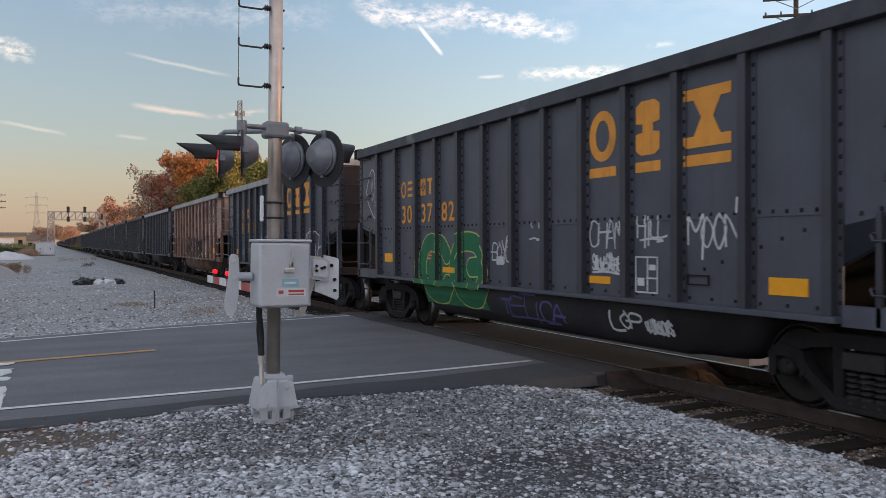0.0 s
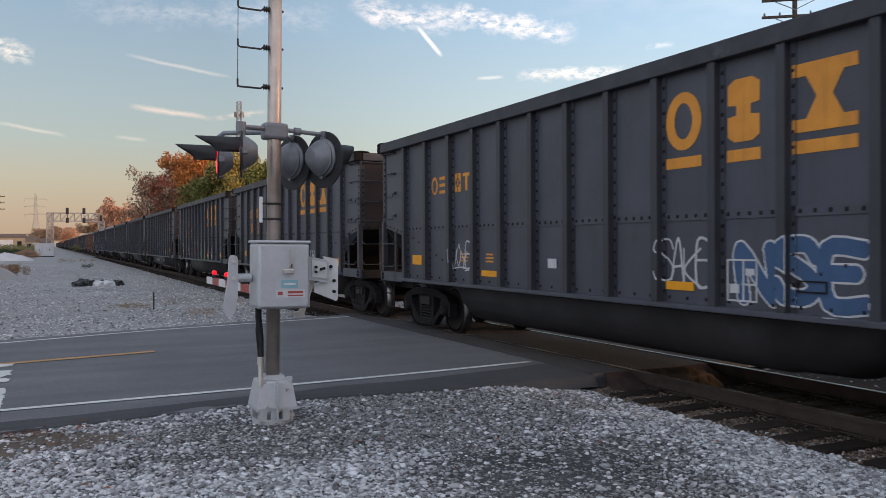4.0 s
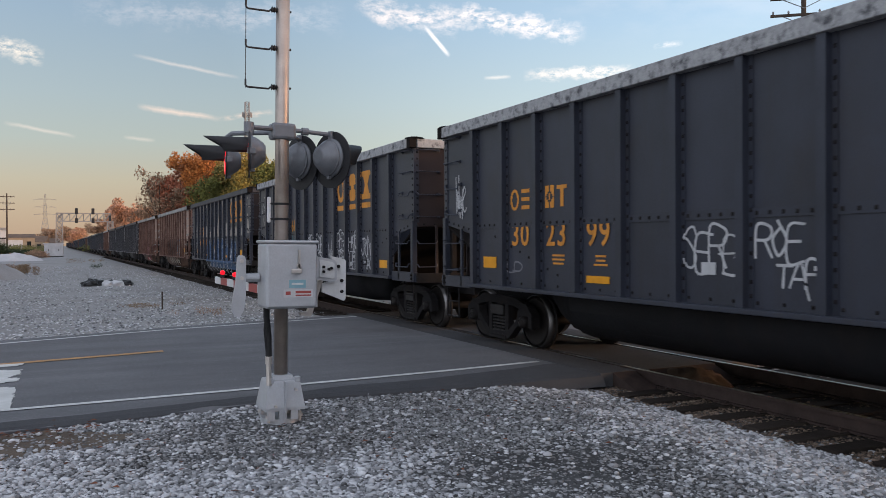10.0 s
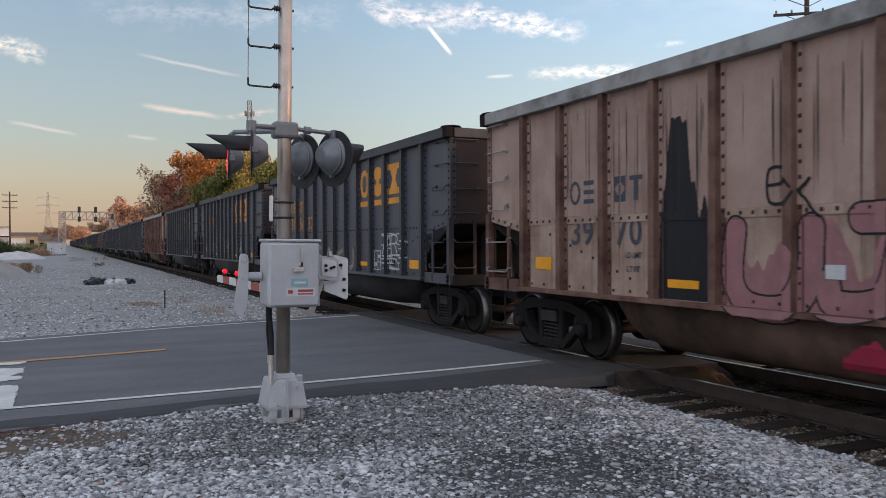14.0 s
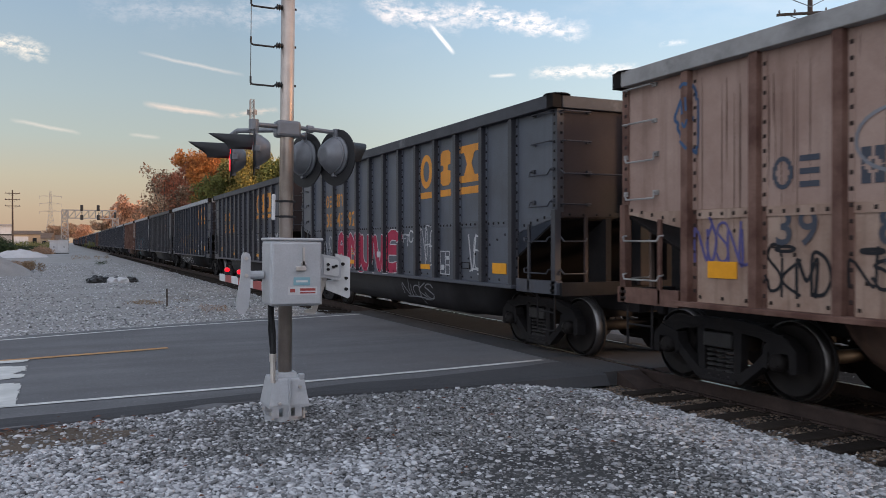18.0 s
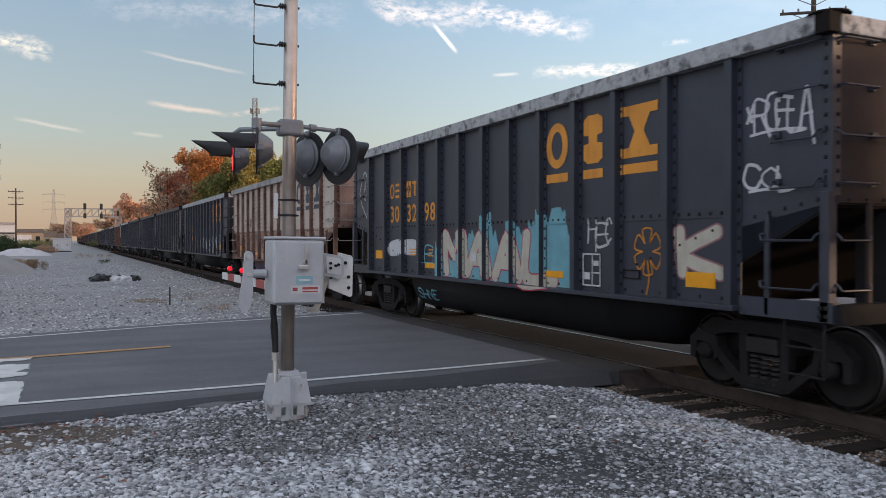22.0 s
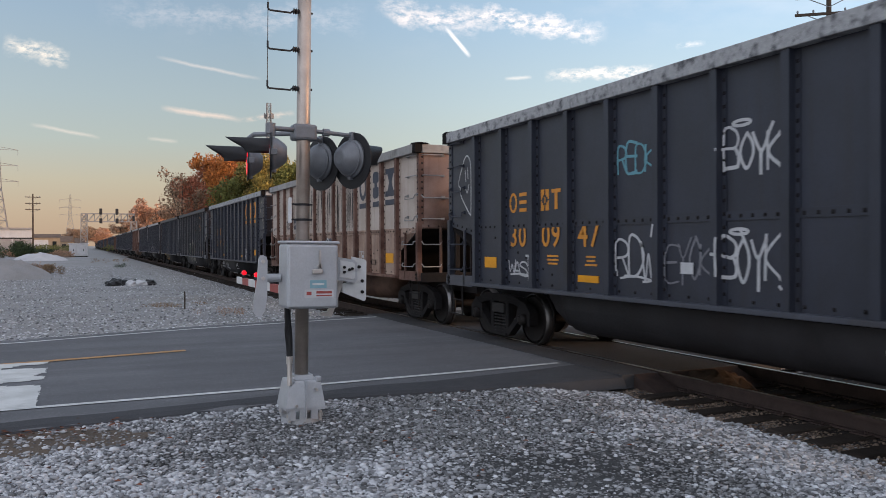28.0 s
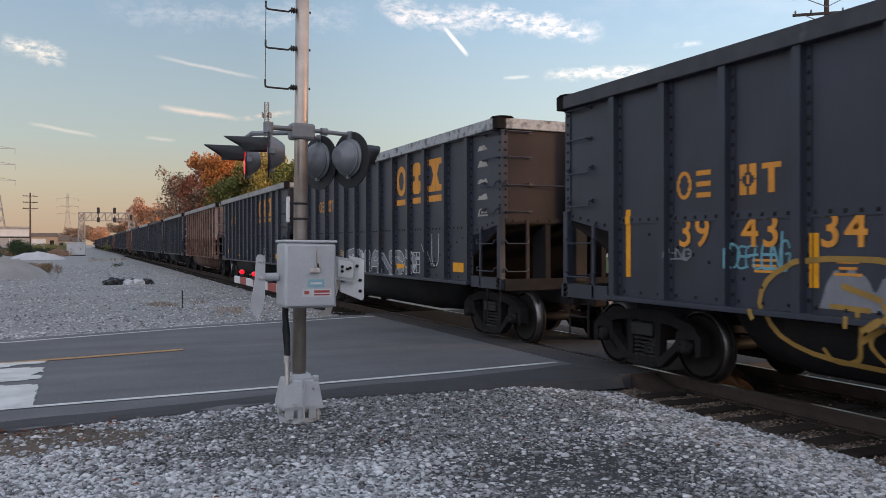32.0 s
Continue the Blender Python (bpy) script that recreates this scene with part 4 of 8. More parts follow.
def hopper_car(style, kind, label):
    """A bathtub coal gondola with all its parts, standing at the world's origin on the rail heads."""
    use_kind(kind)
    CM = CMS[kind]
    body, post, rim, end, tub, sill = STYLES[style]
    key = lambda k, mat: shared(kind, k, mat)
    car = thing("coal_car", label, "railcar", group="coal cars of the train")
    part("side_sheet", key("side", body), None, car)
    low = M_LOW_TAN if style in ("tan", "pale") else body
    rod = M_RIM if low is M_LOW_TAN else post
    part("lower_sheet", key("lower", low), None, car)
    part("slope_sheet", key("slope", M_BLACK_STEEL), None, car, "black slope sheet")
    part("top_rim", key("rim", rim), None, car)
    part("side_sill", key("sill", sill), None, car)
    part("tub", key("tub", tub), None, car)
    part("centre_sill", key("under", M_UNDER), None, car)
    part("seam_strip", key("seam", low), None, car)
    tagged(part("rivets", key("rivets", M_RUST_DARK if low is M_LOW_TAN else M_UNDER), None, car), kind="stuff")
    for y in POST_Y:
        part("side_post", key("post", post), None, car, at=pose(0, y, 0))
    for sy in (1, -1):
        part("corner_post", key("corner", post), None, car, at=Matrix.Diagonal((1, sy, 1, 1)) @ pose(0, HALF - 0.04, 0))
        flip = Matrix.Diagonal((1, sy, 1, 1))
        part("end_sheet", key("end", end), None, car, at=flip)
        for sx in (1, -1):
            part("corner_cap", key("cap", M_BLACK_STEEL), None, car, at=Matrix.Diagonal((sx, sy, 1, 1)))
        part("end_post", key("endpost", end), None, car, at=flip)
        part("ladder_stile", key("stile", post), None, car, at=flip)
        part("ladder_stile", key("endstile", end), None, car, at=flip)
        for z in (1.31, 1.80):
            part("ladder_rung", key("rung", rod), None, car, at=flip @ pose(0, 0, z))
            part("ladder_rung", key("endrung", rod), None, car, at=flip @ pose(0, 0, z))
        for z in (2.41, 2.89):
            part("grab_iron", key("grabdrop", rod), None, car, at=flip @ pose(0, 0, z))
        for z in (3.31, 3.76):
            part("grab_iron", key("grab", rod), None, car, at=flip @ pose(0, 0, z))
        for z in (2.36, 3.31, 3.76):
            part("grab_iron", key("endgrab", rod), None, car, at=flip @ pose(0, 0, z))
        part("hand_rail", key("endrail", rod), None, car, at=flip @ pose(0, 0, 2.82))
        part("hanging_step", key("step", M_UNDER), None, car, at=flip)
        part("coupler", key("coupler_a" if sy > 0 else "coupler_b", M_UNDER), None, car)
        truck = part("truck", key("bolster", M_UNDER), None, car, at=pose(0, sy * (HALF - TRUCK_IN), 0))
        part("side_frame", key("frame", M_UNDER), None, truck)
        part("side_frame", key("frame", M_UNDER), None, truck, at=Matrix.Diagonal((-1, 1, 1, 1)))
        tagged(part("spring_nest", key("springs", M_SPRING), None, truck), kind="stuff")
        for y in (-0.89, 0.89):
            part("wheelset", WHEELSET, None, truck, at=pose(0, y, WHEEL_R))
    for nm, me in LOGO[style, kind]:
        part(nm, me, None, car)
    big = (-5.32, 0.48, 1.25, 1.43) if kind == "a" else (-5.57, 0.50, 1.36, 1.59)
    for y, w, z0, z1 in ((POST_Y[11] + 0.52, 0.44, 1.38, 1.57), (POST_Y[9] - 0.47, 0.52, 1.24, 1.34), (POST_Y[4] - 0.33, 0.50, 1.24, 1.34), big):
        part("reflector_strip", strip_mesh(y, w, z0, z1), None, car)
    part("data_panel", MESH["panel"], None, car, at=pose(0, POST_Y[3] - 0.36, 1.40))
    part("data_plate", MESH["plate"], None, car, at=pose(0, POST_Y[7] - 0.5, 1.5))
    part("card_holder", MESH["holder"], None, car, at=pose(0, POST_Y[2] - 0.31, 1.36))
    return car


def strip_mesh(y, w, z0, z1):
    k = ("strip", round(y, 3), round(z0, 3))
    if k not in MESH:
        MESH[k] = Shape().box(SHEET_X - 0.013, SHEET_X - 0.002, y - w / 2, y + w / 2, z0, z1).mesh("reflector_strip")
        MESH[k].materials.append(M_REFLECT)
    return MESH[k]


MESH, LOGO = {}, {}
STYLES = {
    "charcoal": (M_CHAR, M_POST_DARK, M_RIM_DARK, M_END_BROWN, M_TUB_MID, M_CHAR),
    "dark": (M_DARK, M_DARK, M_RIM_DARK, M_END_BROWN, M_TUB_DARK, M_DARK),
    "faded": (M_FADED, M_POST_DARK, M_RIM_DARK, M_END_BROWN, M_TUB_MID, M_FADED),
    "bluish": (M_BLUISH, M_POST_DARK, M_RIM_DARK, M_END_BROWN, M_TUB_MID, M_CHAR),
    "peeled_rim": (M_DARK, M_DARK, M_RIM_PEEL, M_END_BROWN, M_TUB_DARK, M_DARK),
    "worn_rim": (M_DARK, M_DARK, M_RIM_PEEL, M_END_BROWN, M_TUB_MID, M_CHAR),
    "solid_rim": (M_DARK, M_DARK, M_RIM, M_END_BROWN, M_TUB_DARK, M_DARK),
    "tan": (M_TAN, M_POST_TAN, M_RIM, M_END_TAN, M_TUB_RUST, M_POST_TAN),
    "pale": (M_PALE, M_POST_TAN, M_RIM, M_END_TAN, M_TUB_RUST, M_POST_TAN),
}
WHEELSET = own(CMS["a"]["wheel"], M_WHEEL)
_w = CMS["a"]["tread"]
_bm = bmesh.new()
_bm.from_mesh(WHEELSET)
_n = len(_bm.faces)
_bm.from_mesh(_w)
_bm.faces.ensure_lookup_table()
for _f in _bm.faces[_n:]:
    _f.material_index = 1
_bm.to_mesh(WHEELSET)
_bm.free()
WHEELSET.materials.append(M_TREAD)
for _kind in KINDS:
    use_kind(_kind)
    for _style in STYLES:
        LOGO[_style, _kind] = []
    for _nm, _s in logo_shapes():
        for _mat, _names in ((M_YELLOW, ("charcoal", "faded", "worn_rim", "bluish", "dark", "peeled_rim", "solid_rim")), (M_NAVY, ("tan", "pale"))):
            _me = own(_s.mesh(_nm, weld=True), _mat)
            for _k in _names:
                LOGO[_k, _kind].append((_nm, _me))


def small_panels():
    s = Shape()
    x = SHEET_X - 0.014
    for y0, y1, z0, z1 in ((-0.21, 0.21, 0.2, 0.22), (-0.21, 0.21, -0.24, -0.22), (-0.21, -0.19, -0.22, 0.2), (0.19, 0.21, -0.22, 0.2), (-0.03, -0.01, -0.22, 0.2), (-0.19, 0.0, -0.06, -0.04), (-0.17, -0.05, 0.05, 0.12), (0.04, 0.17, -0.15, -0.05)):
        s.box(x, x + 0.005, y0, y1, z0, z1)
    MESH["panel"] = own(s.mesh("data_panel"), SPRAY["white"])
    MESH["plate"] = own(Shape().box(x - 0.004, x + 0.005, -0.11, 0.11, -0.07, 0.07).mesh("data_plate"), SPRAY["white"])
    s = Shape().box(x - 0.01, x + 0.005, -0.17, 0.17, -0.06, -0.045).box(x - 0.01, x + 0.005, -0.17, 0.17, 0.045, 0.06).box(x - 0.01, x + 0.005, -0.17, -0.155, -0.05, 0.05).box(x - 0.01, x + 0.005, 0.155, 0.17, -0.05, 0.05)
    MESH["holder"] = own(s.mesh("card_holder"), M_UNDER)


small_panels()
PROTO = {}


def make_car(style, kind, label):
    """The first car of a style is built, the others are copies of it."""
    if (style, kind) not in PROTO:
        PROTO[style, kind] = hopper_car(style, kind, label)
        return PROTO[style, kind]
    car = copy_thing(PROTO[style, kind], Matrix.Identity(4))
    tagged(car, label)
    return car


# ---- ground, road, track ----
M_GRAVEL = material("grey_gravel", (0.385, 0.38, 0.375), (0.26, 0.255, 0.25), 0.9, 0, 0.35, 22, 1.0, 0.5, 0, (0.16, 0.13, 0.10), 0.12, fine_mix=0.75, distance=0.03)
M_STONE = material("pale_ballast_stone", (0.47, 0.472, 0.485), (0.27, 0.272, 0.28), 0.85, 0, 6, 60, 0.2, 0.5, island=0.65, gloss=0.15)
M_STONE_DARK = material("dull_crushed_stone", (0.25, 0.25, 0.254), (0.125, 0.123, 0.122), 0.9, 0, 6, 60, 0.2, 0.5, island=0.75, gloss=0.12)
M_STONE_RUST = material("rusty_ballast_stone", (0.20, 0.15, 0.115), (0.085, 0.062, 0.048), 0.9, 0, 6, 60, 0.2, 0.5, island=0.6, gloss=0.1)
M_ASPHALT = material("worn_asphalt", (0.19, 0.189, 0.198), (0.135, 0.134, 0.141), 0.8, 0, 0.45, 48, 0.6, 0.7, 0, (0.060, 0.060, 0.064), 0.2, fine_mix=0.85, worn=((0.12, 1.6, 1.0), 0.5))
M_ASPHALT_NEW = material("fresh_asphalt", (0.046, 0.046, 0.050), (0.066, 0.066, 0.070), 0.85, 0, 1.2, 70, 0.5, 0.4, fine_mix=0.4, distance=0.02)
M_LINE = material("worn_white_line", (0.62, 0.62, 0.60), (0.48, 0.48, 0.46), 0.7, 0, 3, 60, 0.1, 0.6, 0, (0.12, 0.12, 0.12), 0.18)
M_LINE_Y = material("worn_yellow_line", (0.46, 0.25, 0.10), (0.36, 0.20, 0.09), 0.7, 0, 3, 60, 0.1, 0.6, 0, (0.12, 0.11, 0.10), 0.2)
M_RAIL = material("rusty_rail_steel", (0.066, 0.046, 0.040), (0.040, 0.030, 0.027), 0.8, 0.1, 4, 50, 0.15, 0.6, gloss=0.1)
M_HEAD = material("polished_rail_head", (0.30, 0.28, 0.26), (0.18, 0.165, 0.15), 0.28, 1.0, 5, 80, 0.02, 0.4)
M_TIE = material("creosoted_tie_wood", (0.026, 0.021, 0.018), (0.042, 0.033, 0.027), 0.9, 0, 3, 50, 0.4, 0.6, per_object=0.3, gloss=0.1)
M_DIRT = material("brown_dirt", (0.13, 0.10, 0.075), (0.08, 0.062, 0.05), 0.95, 0, 0.8, 30, 0.6, 0.5, distance=0.02)

ROAD_Y0, ROAD_Y1 = 9.35, 19.2


def ground_z(x, y):
    """Level of the gravel: flat by the road, dipping beside the ties."""
    z = -0.07
    d = abs(x - TRACK_X)
    if d < 3.2:
        k = min(1.0, max(0.0, (3.2 - d) / 1.6))
        z -= 0.145 * k * k * (3 - 2 * k)
    return z


def build_ground():
    xs = sorted(set([-3000, -1200, -500, -200, -90, -45] + list(np.arange(-25, 4, 1.0)) + list(np.arange(4, 14, 0.25)) + list(np.arange(14, 30, 2.0)) + [45, 90, 200, 500, 1200, 3000]))
    ys = sorted(set([-3000, -900, -300, -100, -40] + list(np.arange(-20, 40, 1.0)) + [15.0, 15.2, 46, 54, 64, 80, 110, 160, 260, 500, 1200, 3000]))
    v = [(float(x), float(y), ground_z(x, y) + (0.02 * noise.noise((x * 0.4, y * 0.4, 0)) if abs(x) < 40 and -30 < y < 60 else 0) - (0.14 if 9.9 < y < 15.1 and abs(x) < 60 else 0)) for y in ys for x in xs]
    n = len(xs)
    f = [(j * n + i, j * n + i + 1, (j + 1) * n + i + 1, (j + 1) * n + i) for j in range(len(ys) - 1) for i in range(n - 1)]
    me = bpy.data.meshes.new("ground")
    me.from_pydata(v, [], f)
    return solid("ground", me, M_GRAVEL, "grey gravel ground beside the railway", "ground", "structure")


build_ground()


def edge_near(x):
    return float(np.interp(x, (-40, -4, -0.58, 0.46, 2.72, 4.43, 6.72, 9.7, 60), (8.5, 8.8, 8.98, 9.10, 9.33, 9.2, 9.3, 9.3, 9.0)))


def line_far(x):
    return float(np.interp(x, (-40, -8, -1.1, 2.07, 6.94, 10, 60), (15.3, 15.9, 16.87, 18.0, 19.05, 19.2, 19.2)))


def build_road():
    s = Shape()
    # asphalt slab with ragged long edges
    xs = list(np.arange(-40, -4, 2.0)) + list(np.arange(-4, 12, 0.15)) + list(np.arange(12, 60.1, 2.0))
    rng = random.Random(5)
    n = len(xs)
    v = []
    for x in xs:
        x = float(x)
        a = edge_near(x) + rng.uniform(-0.03, 0.03) + 0.10 * noise.noise((x * 0.9, 1, 0))
        b = line_far(x) + 0.55 + rng.uniform(-0.05, 0.05) + 0.1 * noise.noise((x * 0.9, 4, 0))
        v += [(x, a - 0.09, -0.16), (x, a, -0.03), (x, a + 0.16, -0.015), (x, b, -0.015), (x, b + 0.06, -0.16)]
    f = [(5 * i + k, 5 * i + k + 1, 5 * i + 6 + k, 5 * i + 5 + k) for i in range(n - 1) for k in range(4)]
    s.add(v, f)
    solid("road", s, M_ASPHALT, "worn grey asphalt road across the railway", "road", "structure")
    # darker asphalt along the near edge and beside the rails
    s = Shape()
    xs = list(np.arange(-3.5, 6.76, 0.25))
    v = []
    for x in xs:
        x = float(x)
        w = 0.28 + 0.75 * max(0.0, (x - 2.5) / 4.3) + 0.08 * noise.noise((x * 1.3, 8, 0))
        a = edge_near(x) - 0.03 - 0.25 * max(0.0, (x - 3.0) / 3.7)
        v += [(x, a - 0.08, -0.17), (x, a, -0.035), (x, a + 0.12, -0.012), (x, a + w + 0.1, -0.0115)]
    s.add(v, [(4 * i + k, 4 * i + k + 1, 4 * i + 5 + k, 4 * i + 4 + k) for i in range(len(xs) - 1) for k in range(3)])
    solid("road_shoulder", s, M_ASPHALT_NEW, "dark fresh asphalt shoulder at the crossing", "road", "structure")
    s = Shape()
    s.box(6.75, 7.36, 9.05, 19.9, -0.2, -0.008)
    solid("crossing_surface", s, M_ASPHALT_NEW, "dark asphalt strip beside the near rail", "road", "structure")
    # panels take the dark asphalt, so their colour carries the train's shade
    s = Shape().box(7.56, 8.84, 9.05, 19.9, -0.2, -0.008).box(9.04, 9.7, 9.05, 19.9, -0.2, -0.008)
    solid("crossing_surface", s, M_ASPHALT_NEW, "dark asphalt panels between and beyond the rails, shade in their colour", "road", "structure")
    for x0, x1 in ((6.95, 7.33), (7.6, 8.8)):
        q = Shape()
        q.add([(x0, 8.55, -0.2), (x1, 8.55, -0.2), (x1, 9.05, -0.2), (x0, 9.05, -0.2), (x0, 8.60, -0.17), (x1, 8.60, -0.17), (x1, 9.05, -0.01), (x0, 9.05, -0.01)],
              [(0, 1, 2, 3), (4, 5, 6, 7), (0, 1, 5, 4), (1, 2, 6, 5), (2, 3, 7, 6), (3, 0, 4, 7)])
        solid("crossing_ramp", q, M_RAIL, "rusty steel end ramp of the crossing panel", "ramp")

    def line(name, pts, wide, mat, label):
        q = Shape()
        for (xa, ya), (xb, yb) in zip(pts, pts[1:]):
            q.add([(xa, ya - wide / 2, -0.0065), (xb, yb - wide / 2, -0.0065), (xb, yb + wide / 2, -0.0065), (xa, ya + wide / 2, -0.0065)], [(0, 1, 2, 3)])
        solid(name, q, mat, label, "road marking", "structure")
    line("edge_line", [(-30, 9.85), (-5, 9.95), (-0.55, 10.04), (2.27, 10.11), (5, 10.27), (6.6, 10.42)], 0.12, M_LINE, "white edge line near the signal mast")
    line("edge_line", [(x, line_far(x)) for x in (-30, -8, -1.1, 2.07, 4.5, 6.7)], 0.13, M_LINE, "white edge line on the far side of the road")
    line("centre_line", [(-30, 12.9), (-8, 13.1), (-1.15, 13.89), (-0.44, 14.02), (1.0, 14.28), (1.6, 14.40)], 0.19, M_LINE_Y, "faded yellow centre line")
    q = Shape()                         # worn stop bar with ragged holes
    y = 10.06
    while y < 13.86:
        w = 0.07
        k = noise.noise((y * 1.9, 2.0, 0)) + 0.5 * noise.noise((y * 5.0, 7.0, 0))
        right = -0.5 - (1.0 * max(0.0, k + 0.05) if 11.3 < y < 13.7 else 0.0) + 0.05 * noise.noise((y * 9, 0, 0))
        q.add([(-2.2, y, -0.006), (right, y, -0.006), (right, y + w, -0.006), (-2.2, y + w, -0.006)], [(0, 1, 2, 3)])
        y += w
    solid("stop_bar", q, M_LINE, "worn white stop bar on the road", "road marking", "structure")


build_road()


def build_track(x0, name, label):
    track = thing(name, label, "railway track", pose(x0, 0, 0), kind="structure")
    for sx in (-1, 1):
        s = Shape()
        xr = sx * 0.753
        for y0, y1 in ((-300, 700),):
            s.box(xr - 0.075, xr + 0.075, y0, y1, -0.185, -0.165)
            s.box(xr - 0.012, xr + 0.012, y0, y1, -0.165, -0.04)
            s.box(xr - 0.037, xr + 0.037, y0, y1, -0.042, -0.004)
        rail = part("rail", s, M_RAIL, track)
        part("rail_head", Shape().box(xr - 0.030, xr + 0.030, -300, 700, -0.004, 0.0), M_HEAD, rail, "polished steel rail head")
    tie = Shape().box(-1.62, 1.62, -0.115, 0.115, -0.36, -0.172, 0.012).mesh("tie")
    tie.materials.append(M_TIE)
    plate = Shape()
    for xr in (-0.753, 0.753):
        plate.box(xr - 0.18, xr + 0.18, -0.09, 0.09, -0.175, -0.162)
        for dx in (-0.11, 0.11):
            plate.box(xr + dx - 0.012, xr + dx + 0.012, -0.05, -0.025, -0.175, -0.14)
    plate = plate.mesh("tie_plate")
    plate.materials.append(M_RAIL)
    rest = Shape()
    rng = random.Random(3)
    y = -8.0
    k = 0
    while y < 150:
        if not 8.7 < y < 20.0:
            if y < 60:
                part("tie", tie, None, track, at=pose(rng.uniform(-0.05, 0.05), y, rng.uniform(-0.01, 0.008), 0, 0, rng.uniform(-1.2, 1.2)))
                if y < 30:
                    part("tie_plate", plate, None, track, at=pose(0, y, 0))
            else:
                rest.box(-1.6, 1.6, y - 0.11, y + 0.11, -0.36, -0.19)
        y += 0.53
    tagged(part("far_ties", rest, M_TIE, track), kind="stuff")


build_track(TRACK_X, "railway_track", "rusty rails on dark wooden ties in ballast")


# dark sheet below the stones paints the shade in their gaps
M_BED = material("dark_stone_gap_bed", (0.10, 0.099, 0.10), (0.045, 0.045, 0.046), 0.95, 0, 1.5, 35, 0.8, 0.6, fine_mix=0.6, distance=0.02)
M_SAND = material("rusty_sand_heap", (0.085, 0.052, 0.030), (0.055, 0.036, 0.024), 0.95, 0, 3, 60, 0.6, 0.6)


def sheet_over(name, x0, x1, y0, y1, step, lift, mat, label, edge=None, kind="structure"):
    """A thin sheet that follows the ground, with an outline given by edge(x, y) > 0."""
    s = Shape()
    nx, ny = int((x1 - x0) / step), int((y1 - y0) / step)
    for i in range(nx):
        for j in range(ny):
            xa, ya = x0 + i * step, y0 + j * step
            if edge and edge(xa + step / 2, ya + step / 2) <= 0:
                continue
            s.add([(x, y, ground_z(x, y) + lift + 0.02 * noise.noise((x * 0.4, y * 0.4, 0))) for x, y in ((xa, ya), (xa + step, ya), (xa + step, ya + step), (xa, ya + step))], [(0, 1, 2, 3)])
    return solid(name, s, mat, label, "ground", kind)


# near-black sheet holds the shade under the train and cuts bounce from the gravel
M_BLACK_BALLAST = material("near_black_ballast", (0.045, 0.040, 0.036), (0.022, 0.020, 0.019), 0.9, 0, 1.5, 35, 0.9, 0.6, fine_mix=0.5, distance=0.03, gloss=0.08)
sheet_over("track_bed", 7.0, 9.75, -20.0, 9.0, 0.25, 0.008, M_BLACK_BALLAST, "coal-stained black ballast, shade under the train in its colour")
sheet_over("track_bed", 7.0, 9.75, 20.0, 150.0, 0.55, 0.008, M_BLACK_BALLAST, "coal-stained black ballast, shade under the train in its colour")
sheet_over("gravel_bed", -6.0, 6.9, 1.0, 9.25, 0.15, 0.006, M_BED, "dark bed under the loose stones, shade of their gaps", lambda x, y: x * 0.45 + y * 0.893 - 5.0 + 0.9 * noise.noise((x * 0.8, y * 0.8, 5)) + 0.4 * noise.noise((x * 3, y * 3, 7)))


def dirt_here(x, y):
    return 1.0 - math.hypot((x + 0.85) / 1.35, (y - 8.5) / 0.55) + 0.5 * noise.noise((x * 2, y * 2, 9))


sheet_over("dirt_patch", -3.0, 1.0, 7.6, 9.2, 0.06, 0.012, M_DIRT, "bare brown dirt at the road's edge", dirt_here)


def sand_heap():
    s = Shape()
    n = 14
    v = [(8.1 + 0.95 * (i / n - 0.5), 8.75 + 1.3 * (j / n - 0.5), -0.21 + 0.22 * max(0.0, 1 - (2 * i / n - 1) ** 2 - (2 * j / n - 1) ** 2) ** 0.7 * (1 + 0.5 * noise.noise((i * 0.7, j * 0.7, 2)))) for j in range(n + 1) for i in range(n + 1)]
    s.add(v, [(j * (n + 1) + i, j * (n + 1) + i + 1, (j + 1) * (n + 1) + i + 1, (j + 1) * (n + 1) + i) for j in range(n) for i in range(n)])
    solid("sand_heap", s, M_SAND, "small heap of rusty sand between the rails", "heap", smooth=True)


sand_heap()


def rock_template(seed):
    rng = random.Random(seed)
    bm = bmesh.new()
    bmesh.ops.create_icosphere(bm, subdivisions=1, radius=0.5)
    sx, sy, sz = rng.uniform(0.8, 1.4), rng.uniform(0.6, 1.0), rng.uniform(0.45, 0.75)
    for w in bm.verts:
        k = 1 + rng.uniform(-0.42, 0.24)
        w.co = Vector((w.co.x * sx * k, w.co.y * sy * k, w.co.z * sz * k))
    bm.verts.index_update()
    out = np.array([w.co[:] for w in bm.verts]), np.array([[w.index for w in q.verts] for q in bm.faces])
    bm.free()
    return out


ROCKS = [rock_template(k) for k in range(8)]


